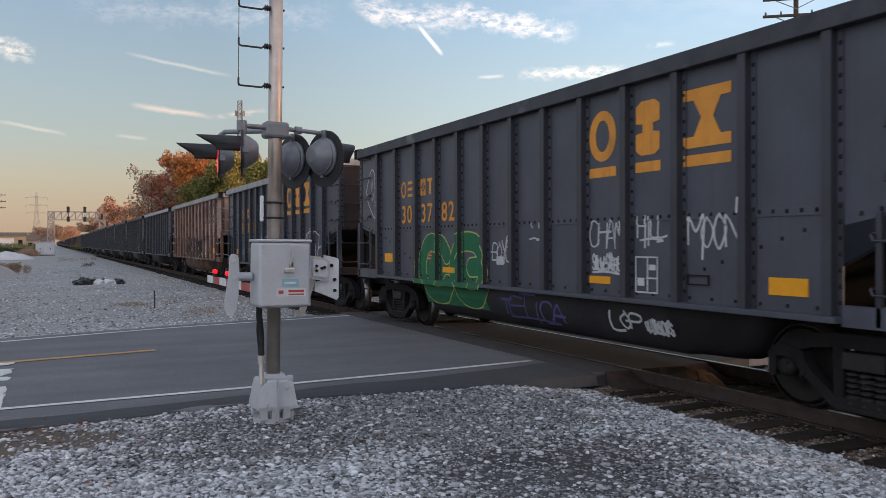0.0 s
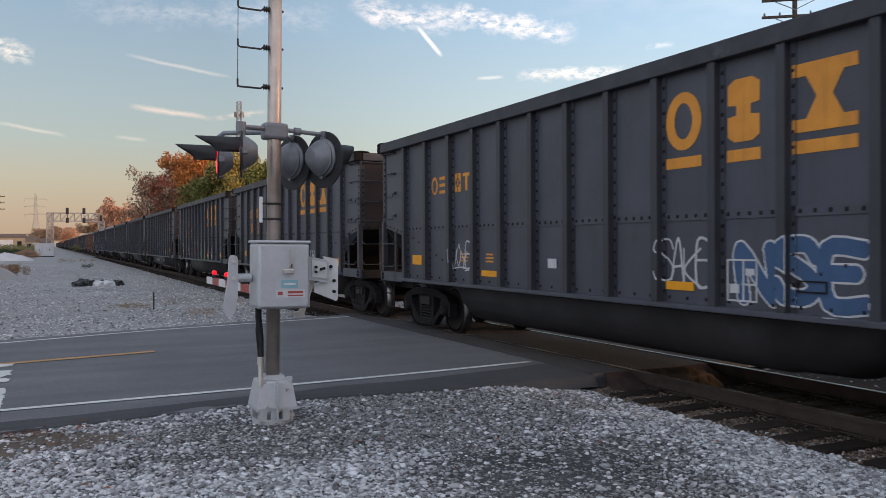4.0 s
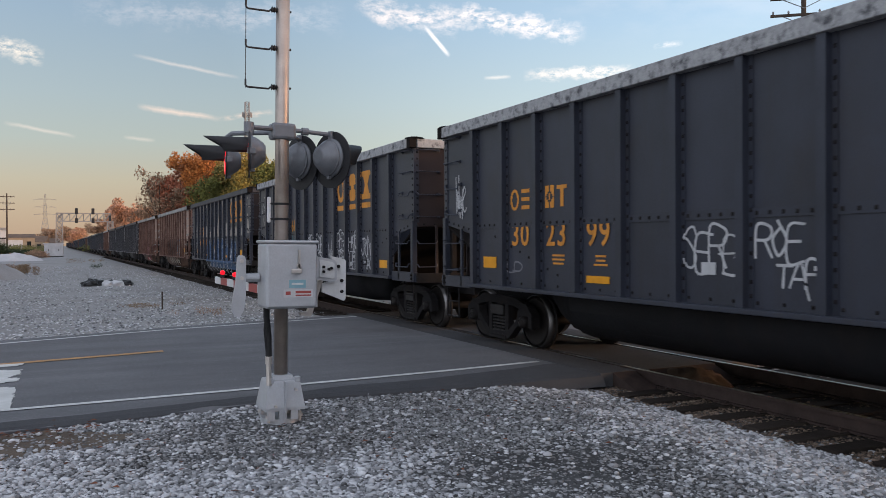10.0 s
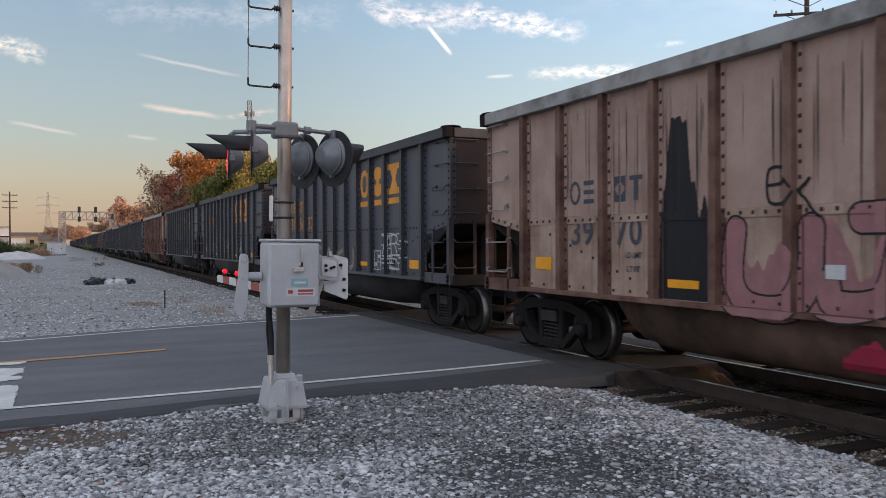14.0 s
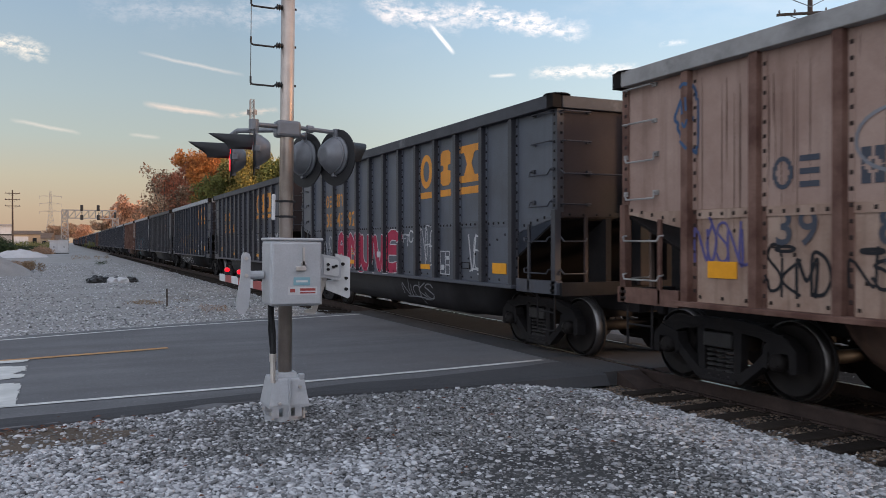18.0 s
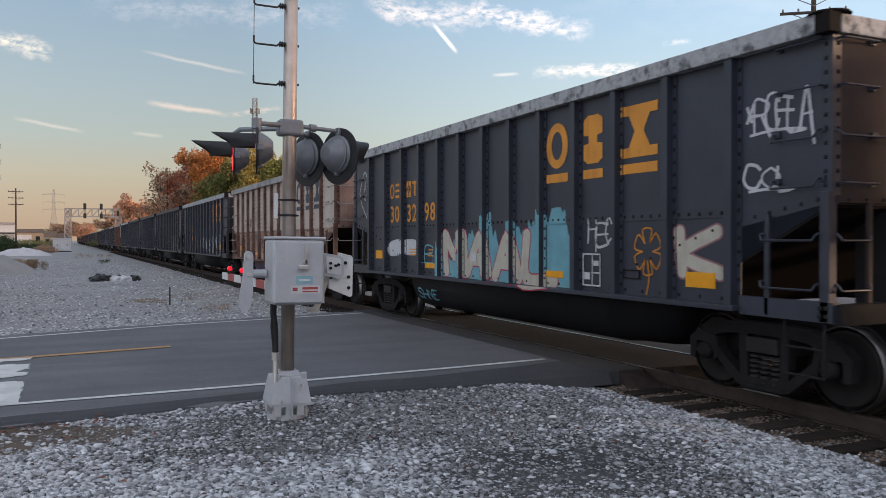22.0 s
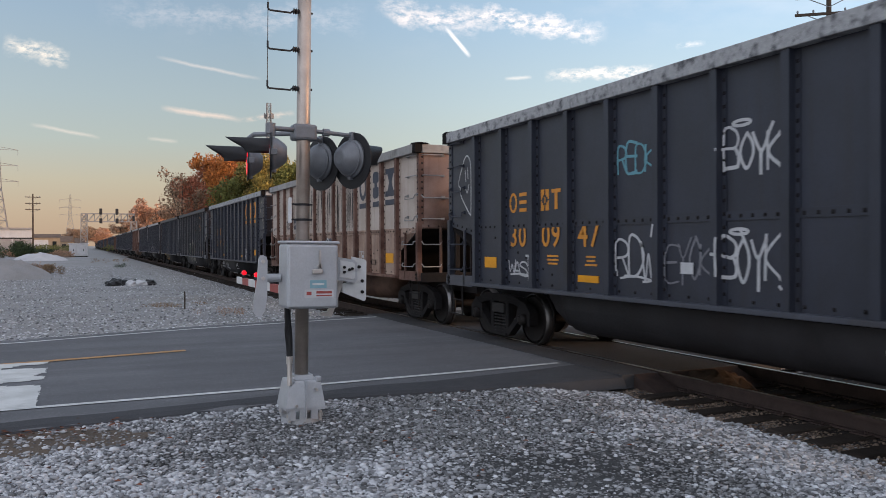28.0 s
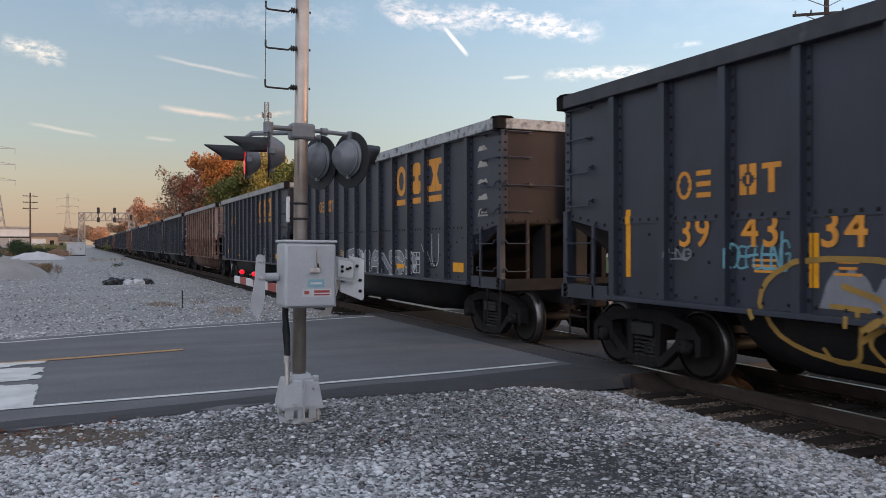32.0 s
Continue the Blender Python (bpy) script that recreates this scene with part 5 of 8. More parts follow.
def stones(name, count, place, size, mat, label, seed, low=0.55):
    """Many loose stones; place(rng) gives x, y or None."""
    rng = random.Random(seed)
    spots = []
    while len(spots) < count:
        p = place(rng)
        if p is not None:
            spots.append((p[0], p[1], ground_z(*p)))
    rs = np.random.RandomState(seed)
    C = np.array(spots)
    s = size * rs.uniform(low, 1.0, count) * np.where(rs.rand(count) < 0.12, 1.35, 1.0)
    C[:, 2] += s * rs.uniform(0.02, 0.34, count)
    a, b = rs.uniform(0, 6.283, count), rs.uniform(-0.6, 0.6, count)
    ca, sa2, cb, sb = np.cos(a), np.sin(a), np.cos(b), np.sin(b)
    zero = np.zeros(count)
    R = np.stack([np.stack([ca, -sa2 * cb, sa2 * sb], 1), np.stack([sa2, ca * cb, -ca * sb], 1), np.stack([zero, sb, cb], 1)], 1)
    kind = rs.randint(0, 8, count)
    T = np.array([r[0] for r in ROCKS])[kind]
    nv = T.shape[1]
    V = np.einsum("nij,nkj->nki", R, T) * s[:, None, None] + C[:, None, :]
    F = np.array([r[1] for r in ROCKS])[kind] + (np.arange(count) * nv)[:, None, None]
    V, F = V.reshape(-1, 3), F.reshape(-1, 3)
    me = bpy.data.meshes.new(name)
    me.vertices.add(len(V))
    me.vertices.foreach_set("co", V.ravel())
    me.loops.add(F.size)
    me.loops.foreach_set("vertex_index", F.ravel().astype(np.int32))
    me.polygons.add(len(F))
    me.polygons.foreach_set("loop_start", np.arange(0, F.size, 3, dtype=np.int32))
    me.update(calc_edges=True)
    return solid(name, me, mat, label, "gravel", "stuff")


def dark_patch(x, y):
    """How far the finer, duller gravel covers the ground."""
    a = 1.15 - math.hypot((x - 3.1) / 3.1, (y - 7.9) / 1.6)
    b = 0.85 - math.hypot((x - 3.7) / 2.0, (y - 5.4) / 2.2)
    return max(a, b) + 0.3 * noise.noise((x * 0.9, y * 0.9, 3)) + 0.2 * noise.noise((x * 3.1, y * 3.1, 8))


def by_the_mast(rng):
    """A spot on the open gravel between the footpath and the road."""
    y = rng.uniform(2.2, 9.35)
    x = rng.uniform(-0.16 * y - 1.6, 6.75)
    along = x * 0.45 + y * 0.893
    if along < 5.5 or x > 6.55 + 0.16 * noise.noise((y * 2.2, 0, 0)) or y > edge_near(x) + 0.02 + 0.08 * noise.noise((x * 3, 0, 1)):
        return None
    return x, y


def near_white(rng):
    p = by_the_mast(rng)
    if p is None or rng.random() < min(0.93, max(0.0, dark_patch(*p) * 1.6 + 0.38 * min(1.0, max(0.0, p[0] - 2.2)) + 0.08)) or dirt_here(*p) > 0 and rng.random() < 0.9:
        return None
    return p


def near_dark(rng):
    p = by_the_mast(rng)
    return p if p and rng.random() < 0.06 + 0.4 * min(1.0, max(0.0, (p[0] - 0.8) * 0.5)) + max(0.0, dark_patch(*p)) * 1.8 and (dirt_here(*p) <= 0 or rng.random() < 0.3) else None


stones("ballast_stones", 38000, near_white, 0.060, M_STONE, "pale grey crushed ballast stones", 11, 0.45)
stones("crushed_stones", 64000, near_dark, 0.040, M_STONE_DARK, "fine dull brown-grey crushed stone", 12, 0.5)
def by_the_path(rng):
    return rng.uniform(-7, 7.0), rng.uniform(-6, 6.5)


stones("scattered_stones", 9000, by_the_path, 0.060, M_STONE, "pale ballast stones strewn over the gravel", 16, 0.4)
M_LEAF_FALLEN = material("fallen_leaves", (0.16, 0.055, 0.030), (0.09, 0.045, 0.028), 0.8, 0, 8, 60, 0.05, 0.6, island=0.5)


def fallen_leaves():
    rng = random.Random(8)
    s = Shape()
    for k in range(420):
        if k % 3:
            x = rng.uniform(-3.2, 0.4)
            y = edge_near(x) + rng.gauss(-0.22, 0.16)
        else:
            x, y = rng.uniform(-2.5, 6.5), rng.uniform(5.5, 9.2)
        z, r, a = ground_z(x, y) + rng.uniform(0.03, 0.06), rng.uniform(0.015, 0.04), rng.uniform(0, 6.28)
        c, d = math.cos(a) * r, math.sin(a) * r
        s.add([(x - c, y - d, z), (x + d * 0.5, y - c * 0.5, z + 0.012), (x + c, y + d, z), (x - d * 0.5, y + c * 0.5, z + 0.004)], [(0, 1, 2, 3)])
    solid("fallen_leaves", s, M_LEAF_FALLEN, "reddish-brown fallen leaves along the road edge", "leaves", "stuff")


fallen_leaves()


def side_white(rng):
    y = 17.6 + 62 * rng.random() ** 2.3
    x = rng.uniform(-3.0 - 0.02 * y, 7.0)
    return (x, y) if y > line_far(x) + 0.75 else None


stones("roadside_stones", 13000, side_white, 0.07, M_STONE, "pale grey gravel beyond the road", 13)


def rail_side(rng):
    x, y = (rng.uniform(6.42, 7.45) if rng.random() < 0.6 else rng.uniform(7.4, 9.9)), rng.uniform(0.5, 9.0)
    return x, y


stones("track_ballast", 17000, rail_side, 0.042, M_STONE_RUST, "rust-stained ballast between the ties", 14)


def far_side(rng):
    return rng.uniform(9.6, 16), rng.uniform(2, 26) if rng.random() < 0.8 else rng.uniform(26, 40)


stones("far_ballast", 3000, far_side, 0.07, M_STONE_DARK, "dull gravel on the other side of the track", 15)
# near-black strip added to darken the view between the cars
sheet_over("track_verge", 9.8, 14.0, -6.0, 9.0, 0.5, 0.01, M_BLACK_BALLAST, "near-black verge beyond the track")


M_GRASS = material("mown_grass", (0.060, 0.110, 0.028), (0.045, 0.075, 0.025), 0.9, 0, 0.6, 25, 0.8, 0.6, fine_mix=0.5, distance=0.03)
s = Shape()
s.add([(16, -30, -0.05), (70, -30, -0.05), (70, 9.0, -0.05), (16, 9.0, -0.05)], [(0, 1, 2, 3)])
s.add([(16, 19.8, -0.05), (120, 19.8, -0.05), (120, 90, -0.05), (16, 90, -0.05)], [(0, 1, 2, 3)])
solid("lawn", s, M_GRASS, "mown green grass beyond the track", "lawn", "structure")


# ---- crossing signal ----
M_MAST = material("weathered_steel_pole", (0.50, 0.425, 0.37), (0.37, 0.31, 0.27), 0.36, 0.65, 3, 70, 0.05, 0.6, 0.35, (0.16, 0.13, 0.11), 0.12)
M_GALV = material("galvanised_steel", (0.60, 0.555, 0.52), (0.50, 0.46, 0.43), 0.36, 0.55, 5, 70, 0.06, 0.5, 0.15, (0.18, 0.17, 0.16), 0.08)
M_ALU = material("dull_cast_aluminium", (0.49, 0.50, 0.525), (0.41, 0.415, 0.43), 0.5, 0.35, 3, 60, 0.05, 0.4, 0.12, (0.22, 0.21, 0.20), 0.06)
M_BLACK = material("black_enamel", (0.018, 0.018, 0.020), (0.028, 0.028, 0.030), 0.5, 0, 4, 60, 0.05, 0.4)
M_HEADGREY = material("grey_lamp_housing", (0.215, 0.223, 0.24), (0.15, 0.155, 0.168), 0.42, 0.3, 4, 60, 0.05, 0.4)
M_WHITE = material("white_sign_enamel", (0.66, 0.66, 0.66), (0.52, 0.52, 0.52), 0.5, 0, 3, 60, 0.04, 0.5, 0.2, (0.25, 0.22, 0.18), 0.08)
M_RED = material("red_band", (0.36, 0.075, 0.065), (0.30, 0.06, 0.055), 0.5, 0, 5, 60, 0.03, 0.4)
M_LIT = material("lit_red_lens", (0.75, 0.008, 0.02), (0.75, 0.01, 0.02), 0.2, 0, 5, 60, 0.0, 0.2, emit=0.9)
M_DIM = material("red_lens", (0.20, 0.012, 0.014), (0.14, 0.01, 0.012), 0.2, 0, 5, 60, 0.0, 0.3)
M_CYAN = material("blue_white_label", (0.25, 0.42, 0.47), (0.20, 0.36, 0.42), 0.5, 0, 6, 60, 0.0, 0.3)
M_LABEL = material("white_label", (0.60, 0.60, 0.60), (0.52, 0.52, 0.52), 0.5, 0, 6, 60, 0.0, 0.3)
M_RUBBER = material("black_conduit", (0.016, 0.016, 0.017), (0.026, 0.026, 0.028), 0.6, 0, 8, 60, 0.05, 0.4)


def crossing_signal():
    sig = thing("crossing_signal", "galvanised crossing signal mast with grey box and lamps in gravel", "crossing signal", pose(2.097, 8.369, -0.035, 0, 0.75, 0))
    part("pole", Shape().tube((0, 0, 0.3), (0, 0, 5.6), 0.072, 24), M_MAST, sig, smooth=True)
    # cast base: flared foot, ribs, bolts
    s = Shape()
    rings = [(0.115, 0.18), (0.12, 0.206), (0.15, 0.208), (0.40, 0.167), (0.42, 0.158), (0.425, 0.11), (0.47, 0.10)]
    m = len(rings)
    v = []
    for z, r in rings:
        v += [(-r, -r, z), (r, -r, z), (r, r, z), (-r, r, z)]
    f = [(4 * k + i, 4 * k + (i + 1) % 4, 4 * k + 4 + (i + 1) % 4, 4 * k + 4 + i) for k in range(m - 1) for i in range(4)]
    s.add(v, f + [(3, 2, 1, 0), tuple(4 * (m - 1) + i for i in range(4))])
    s.box(-0.008, 0.008, -0.235, -0.15, 0.03, 0.42)
    for x in (-0.14, -0.02, 0.10):
        s.box(x - 0.04, x + 0.035, -0.20, -0.15, 0.02, 0.13)
    for x in (-0.14, 0.14):
        s.box(x - 0.045, x + 0.045, 0.1, 0.2, 0.02, 0.13)
        s.box(x - 0.03, x + 0.03, -0.175, -0.12, 0.40, 0.46, 0.01)
    s.tube((0, 0, -0.03), (0, 0, 0.03), 0.205, 24)
    base = part("base", s, M_ALU, sig)
    for x in (-0.165, 0.165):
        for y in (-0.165, 0.165):
            part("anchor_bolt", Shape().tube((x, y, 0.0), (x, y, 0.10), 0.016, 8).tube((x, y, 0.045), (x, y, 0.075), 0.03, 6), M_GALV, base)
    for x, z in ((-0.10, 0.17), (0.11, 0.33)):
        part("bolt", Shape().tube((x, -0.23, z), (x, -0.17, z), 0.016, 6), M_GALV, base)
    # mechanism box
    box = part("mechanism_box", Shape().box(-0.275, 0.255, -0.48, -0.09, 1.19, 1.85, 0.035), M_ALU, sig, "grey cast metal box")
    part("lid", Shape().box(-0.285, 0.265, -0.49, -0.08, 1.845, 1.875, 0.012), M_ALU, box)
    part("door", Shape().box(-0.257, 0.237, -0.495, -0.475, 1.21, 1.825, 0.01), M_ALU, box)
    part("latch", Shape().tube((0.05, -0.49, 1.62), (0.05, -0.53, 1.62), 0.022, 10).box(-0.03, 0.075, -0.54, -0.515, 1.545, 1.59, 0.008).box(0.04, 0.06, -0.53, -0.51, 1.56, 1.78), M_GALV, box)
    lab = part("label_plate", Shape().box(-0.045, 0.125, -0.5, -0.496, 1.40, 1.48), M_CYAN, box)
    part("label_bars", Shape().box(-0.02, 0.10, -0.502, -0.5, 1.43, 1.45), M_WHITE, lab)
    lab = part("warning_label", Shape().box(-0.10, 0.20, -0.5, -0.496, 1.305, 1.385), M_LABEL, box, "white label with red print bars")
    part("print_bars", Shape().box(0.02, 0.18, -0.502, -0.5, 1.345, 1.37).box(0.02, 0.18, -0.502, -0.5, 1.318, 1.332).box(-0.08, -0.03, -0.502, -0.5, 1.33, 1.365), M_RED, lab)
    for z in (1.3, 1.66):
        part("bracket", Shape().box(-0.2, 0.2, -0.1, 0.09, z, z + 0.06), M_GALV, sig)
    # conduit
    part("conduit", Shape().pipe([(-0.16, -0.16, 0.38), (-0.16, -0.14, 0.62)], 0.028, 10).tube((-0.16, -0.14, 0.60), (-0.16, -0.14, 0.68), 0.038, 10), M_GALV, sig)
    part("flexible_conduit", Shape().pipe([(-0.16, -0.14, 0.66), (-0.165, -0.14, 0.9), (-0.19, -0.16, 1.08), (-0.20, -0.2, 1.2)], 0.033, 10), M_RUBBER, sig, "black ribbed conduit")
    part("cable", Shape().pipe([(-0.20, -0.18, 1.2), (-0.215, -0.17, 0.95), (-0.19, -0.15, 0.75), (-0.17, -0.14, 0.64)], 0.008, 6), M_RUBBER, sig)
    # brackets on the pole: three rungs with a wire
    for z in (2.60 + 0.93, 2.62 + 1.32, 2.62 + 1.72):
        z -= 0.05
        b = part("wire_bracket", Shape().pipe([(-0.39, -0.02, z + 0.06), (-0.39, -0.02, z - 0.005), (-0.37, -0.02, z - 0.02), (-0.15, -0.02, z - 0.02), (-0.13, -0.02, z), (-0.06, -0.02, z)], 0.010).tube((-0.06, 0, z + 0.005), (0.09, 0, z + 0.005), 0.012, 6), M_BLACK, sig)
        part("insulator", Shape().lathe((-0.13, -0.02, z), (1, 0, 0), [(0, 0.012), (0.01, 0.034), (0.025, 0.02), (0.035, 0.034), (0.05, 0.02), (0.06, 0.03), (0.075, 0.014)], 10), M_BLACK, b)
    part("wire", Shape().tube((-0.39, -0.02, 3.45), (-0.39, -0.02, 5.5), 0.004, 5), M_BLACK, sig)
    # reflector bar on clamps
    part("reflector_bar", Shape().box(-0.165, -0.125, -0.06, -0.03, 2.06, 2.33, 0.012), M_WHITE, sig)
    for z in (2.10, 2.26):
        part("clamp", Shape().tube((-0.15, -0.05, z), (0.09, -0.05, z), 0.010, 6).tube((0, 0, z - 0.012), (0, 0, z + 0.012), 0.078, 16), M_BLACK, sig)
    # lamp arms
    zc = 3.02
    part("arm_bracket", Shape().box(-0.13, 0.13, -0.10, 0.09, zc - 0.085, zc + 0.085, 0.03), M_HEADGREY, sig)
    arms = Shape()
    arms.pipe([(-0.1, -0.05, zc + 0.02), (-0.41, -0.29, zc - 0.015), (-0.41, -0.29, zc - 0.10)], 0.026, 10).tube((-0.41, -0.29, zc - 0.07), (-0.41, -0.29, zc + 0.035), 0.05, 12)
    arms.pipe([(-0.1, 0.1, zc), (-0.42, 0.5, zc + 0.02), (-0.47, 0.56, zc - 0.02), (-0.47, 0.56, zc - 0.14)], 0.026, 10)
    arms.pipe([(0.1, -0.05, zc + 0.02), (0.58, -0.02, zc), (0.58, -0.02, zc - 0.08)], 0.024, 10).tube((0.58, -0.02, zc - 0.08), (0.58, -0.02, zc + 0.03), 0.04, 12).tube((0.2, -0.044, zc + 0.016), (0.27, -0.04, zc + 0.013), 0.04, 12)
    arms.pipe([(0.1, 0.1, zc), (0.30, 0.4, zc - 0.02), (0.30, 0.4, zc - 0.1)], 0.026, 10)
    part("lamp_arm", arms, M_HEADGREY, sig)

    def lamp(name, at, face, lens, hood=0.36, disc=0.305, big=1.2, dome=1.0, visor=0.165, drop=0.0):
        """A round flasher: dished housing, black target disc, lens and hood, facing along +x of its own space."""
        h = part(name, Shape().lathe((0, 0, 0), (1, 0, 0), [(-0.155 * big, 0.05 * big), (-0.15 * big, 0.08 * big), (-0.14 * big, 0.084 * big), (-0.135 * big, 0.098 * big), (-0.06 * big, 0.15 * big), (-0.03, 0.16 * big), (-0.025, 0.172 * big), (0.0, 0.172 * big)], 28), M_HEADGREY, sig, "grey dished flasher housing", at=pose(*at, 0, 0, face), smooth=True)
        if hood < 0.4:
            part("housing_rib", Shape().lathe((-0.048 * big, 0, 0), (-1, 0, 0), [(-0.008, 0.162 * big), (0.006, 0.158 * big), (0.008, 0.149 * big), (-0.004, 0.143 * big)], 28), M_HEADGREY, h, smooth=True)
        part("hinge", Shape().box(-0.06, 0.02, 0.14 * big, 0.18 * big, -0.03, 0.03, 0.006), M_HEADGREY, h)
        part("mounting_lug", Shape().box(-0.03, 0.02, -0.03, 0.03, 0.13 * big, 0.24 * big, 0.008), M_HEADGREY, h)
        part("latch", Shape().box(-0.05, 0.0, -0.02, 0.02, -0.19 * big, -0.14 * big, 0.006), M_HEADGREY, h)
        part("target_disc", Shape().lathe((0.0, 0, -0.02), (1, 0, 0), [(0.0, disc), (0.012, disc)], 36), M_BLACK, h)
        part("lens", Shape().lathe((0.012, 0, 0), (1, 0, 0), [(0, 0.15), (0.02 * dome, 0.14), (0.035 * dome, 0.10), (0.042 * dome, 0.04)], 28), lens, h, "red round lens", smooth=True)
        s = Shape()
        n = 14
        v, f = [], []
        for i in range(n + 1):
            a = math.pi * (-0.12 + 1.24 * i / n)
            y, z = visor * math.cos(a), visor * math.sin(a)
            d = hood * (0.58 + 0.42 * max(0.0, math.sin(a)))
            z0 = z - drop
            v += [(0.012, y, z0), (d, y * 0.97, z0), (0.012, y * 1.03, z0 + z * 0.03), (d, y, z0 + z * 0.03)]
        for i in range(n):
            a = 4 * i
            f += [(a, a + 4, a + 5, a + 1), (a + 2, a + 3, a + 7, a + 6), (a + 1, a + 5, a + 7, a + 3)]
        part("hood", s.add(v, f), M_BLACK, h, "black visor hood", smooth=True)
    lamp("flasher_lamp", (-0.40, -0.30, zc - 0.27), 167, M_LIT, 0.45, 0.235, 1.0, 0.1, 0.10, -0.05)
    lamp("flasher_lamp", (-0.47, 0.56, zc - 0.275), 171, M_LIT, 0.45, 0.19, 1.0, 0.3, 0.11, -0.05)
    lamp("flasher_lamp", (0.53, -0.04, zc - 0.25), 22, M_DIM, 0.38)
    lamp("flasher_lamp", (0.31, 0.40, zc - 0.25), 22, M_DIM, 0.38)
    return sig


signal_one = crossing_signal()


def crossing_gate():
    """The lowered arm across the near lane with its carrier plates on both sides of the box."""
    g = thing("crossing_gate", "lowered red and white crossing gate arm with red lamps", "crossing gate", pose(2.097, 8.369, -0.035))
    # carrier plates by the box
    def slab(outline, y0, y1):
        n = len(outline)
        return Shape().add([(x, y0, z) for x, z in outline] + [(x, y1, z) for x, z in outline], [(i, (i + 1) % n, n + (i + 1) % n, n + i) for i in range(n)] + [tuple(range(n)), tuple(range(2 * n - 1, n - 1, -1))])
    part("arm_plate", slab([(-0.45, 1.73), (-0.42, 1.715), (-0.41, 1.68), (-0.415, 1.32), (-0.435, 1.18), (-0.475, 1.115), (-0.52, 1.12), (-0.55, 1.17), (-0.55, 1.25), (-0.51, 1.48), (-0.495, 1.70), (-0.475, 1.73)], -0.31, -0.27), M_ALU, g)
    for z in (1.67, 1.50):
        part("bolt", Shape().tube((-0.455, -0.33, z), (-0.455, -0.26, z), 0.02, 8), M_GALV, g)
    part("pivot", Shape().tube((-0.46, -0.24, 1.5), (-0.27, -0.24, 1.5), 0.045, 12), M_ALU, g)
    part("weight_arm", slab([(0.25, 1.72), (0.49, 1.675), (0.525, 1.645), (0.525, 1.47), (0.49, 1.435), (0.27, 1.475), (0.25, 1.50)], -0.33, -0.27), M_ALU, g)
    wt = part("arm_recess", slab([(0.335, 1.675), (0.475, 1.65), (0.495, 1.63), (0.495, 1.49), (0.475, 1.475), (0.335, 1.50)], -0.345, -0.328), M_LABEL, g)
    for x, z in ((0.375, 1.60), (0.375, 1.55), (0.43, 1.575), (0.46, 1.585)):
        part("bolt", Shape().tube((x, -0.375, z), (x, -0.34, z), 0.014, 8), M_UNDER, wt)
    pl = part("weight_plate", slab([(0.49, 1.71), (0.635, 1.675), (0.65, 1.655), (0.645, 1.255), (0.625, 1.235), (0.385, 1.335), (0.385, 1.425), (0.52, 1.45)], -0.255, -0.215), M_WHITE, g, "white steel weight plate")
    for x, z in ((0.565, 1.60), (0.60, 1.45), (0.60, 1.335)):
        part("bolt", Shape().tube((x, -0.275, z), (x, -0.25, z), 0.018, 8), M_UNDER, pl)
    part("strut", slab([(0.345, 1.46), (0.40, 1.455), (0.285, 1.12), (0.265, 1.085), (0.16, 1.10), (0.16, 1.13), (0.235, 1.14)], -0.25, -0.19), M_GALV, g)
    # arm over the road
    za = 1.20
    for k in range(11):
        ya, yb = 0.25 + k * 0.57, 0.25 + (k + 1) * 0.57
        part("arm_board", Shape().box(0.455, 0.49, ya, yb, za - 0.06, za + 0.06), M_RED if k % 2 else M_WHITE, g, "red" if k % 2 else "white")
    for y in (3.56, 4.76, 5.86):
        l = part("arm_lamp", Shape().lathe((0.47, y, za + 0.06), (0, 0, 1), [(0, 0.04), (0.05, 0.04), (0.06, 0.02)], 10), M_BLACK, g)
        part("lens", Shape().lathe((0.47, y - 0.055, za + 0.15), (0, 1, 0), [(0, 0.025), (0.015, 0.040), (0.08, 0.040), (0.095, 0.025)], 14), M_LIT, l, "lit red lens", smooth=True)
    part("hanger", Shape().pipe([(0.47, 0.5, za), (0.47, 0.2, 1.35), (0.40, 0.0, 1.5)], 0.02), M_ALU, g)
    return g


gate_one = crossing_gate()
copy_thing(signal_one, pose(15.2, 19.3, -0.06, 0, 0, 180))
copy_thing(gate_one, pose(15.2, 19.3, -0.06, 0, 0, 180))


# ---- distance ----
def leaf_material(name, c1, c2):
    return material(name, c1, c2, 0.8, 0, 0.25, 3, 0.0, 0.8, island=0.4)


M_BARK = material("grey_bark", (0.10, 0.085, 0.07), (0.065, 0.055, 0.045), 0.9, 0, 3, 30, 0.4, 0.5)
LEAF = {
    "red": leaf_material("red_autumn_leaves", (0.54, 0.19, 0.11), (0.38, 0.16, 0.10)),
    "orange": leaf_material("orange_autumn_leaves", (0.636, 0.248, 0.062), (0.414, 0.153, 0.055)),
    # distance haze is mixed into this paler orange
    "haze": leaf_material("haze_paled_orange_leaves", (0.56, 0.30, 0.17), (0.44, 0.24, 0.16)),
    "green": leaf_material("olive_leaves", (0.180, 0.180, 0.049), (0.111, 0.117, 0.041)),
    "gold": leaf_material("golden_leaves", (0.414, 0.304, 0.069), (0.277, 0.207, 0.069)),
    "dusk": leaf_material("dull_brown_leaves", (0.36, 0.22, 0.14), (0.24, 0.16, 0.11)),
    "dry": leaf_material("dry_grass_stems", (0.266, 0.174, 0.092), (0.184, 0.123, 0.072)),
    "pine": leaf_material("dark_green_leaves", (0.046, 0.072, 0.030), (0.030, 0.046, 0.022)),
}


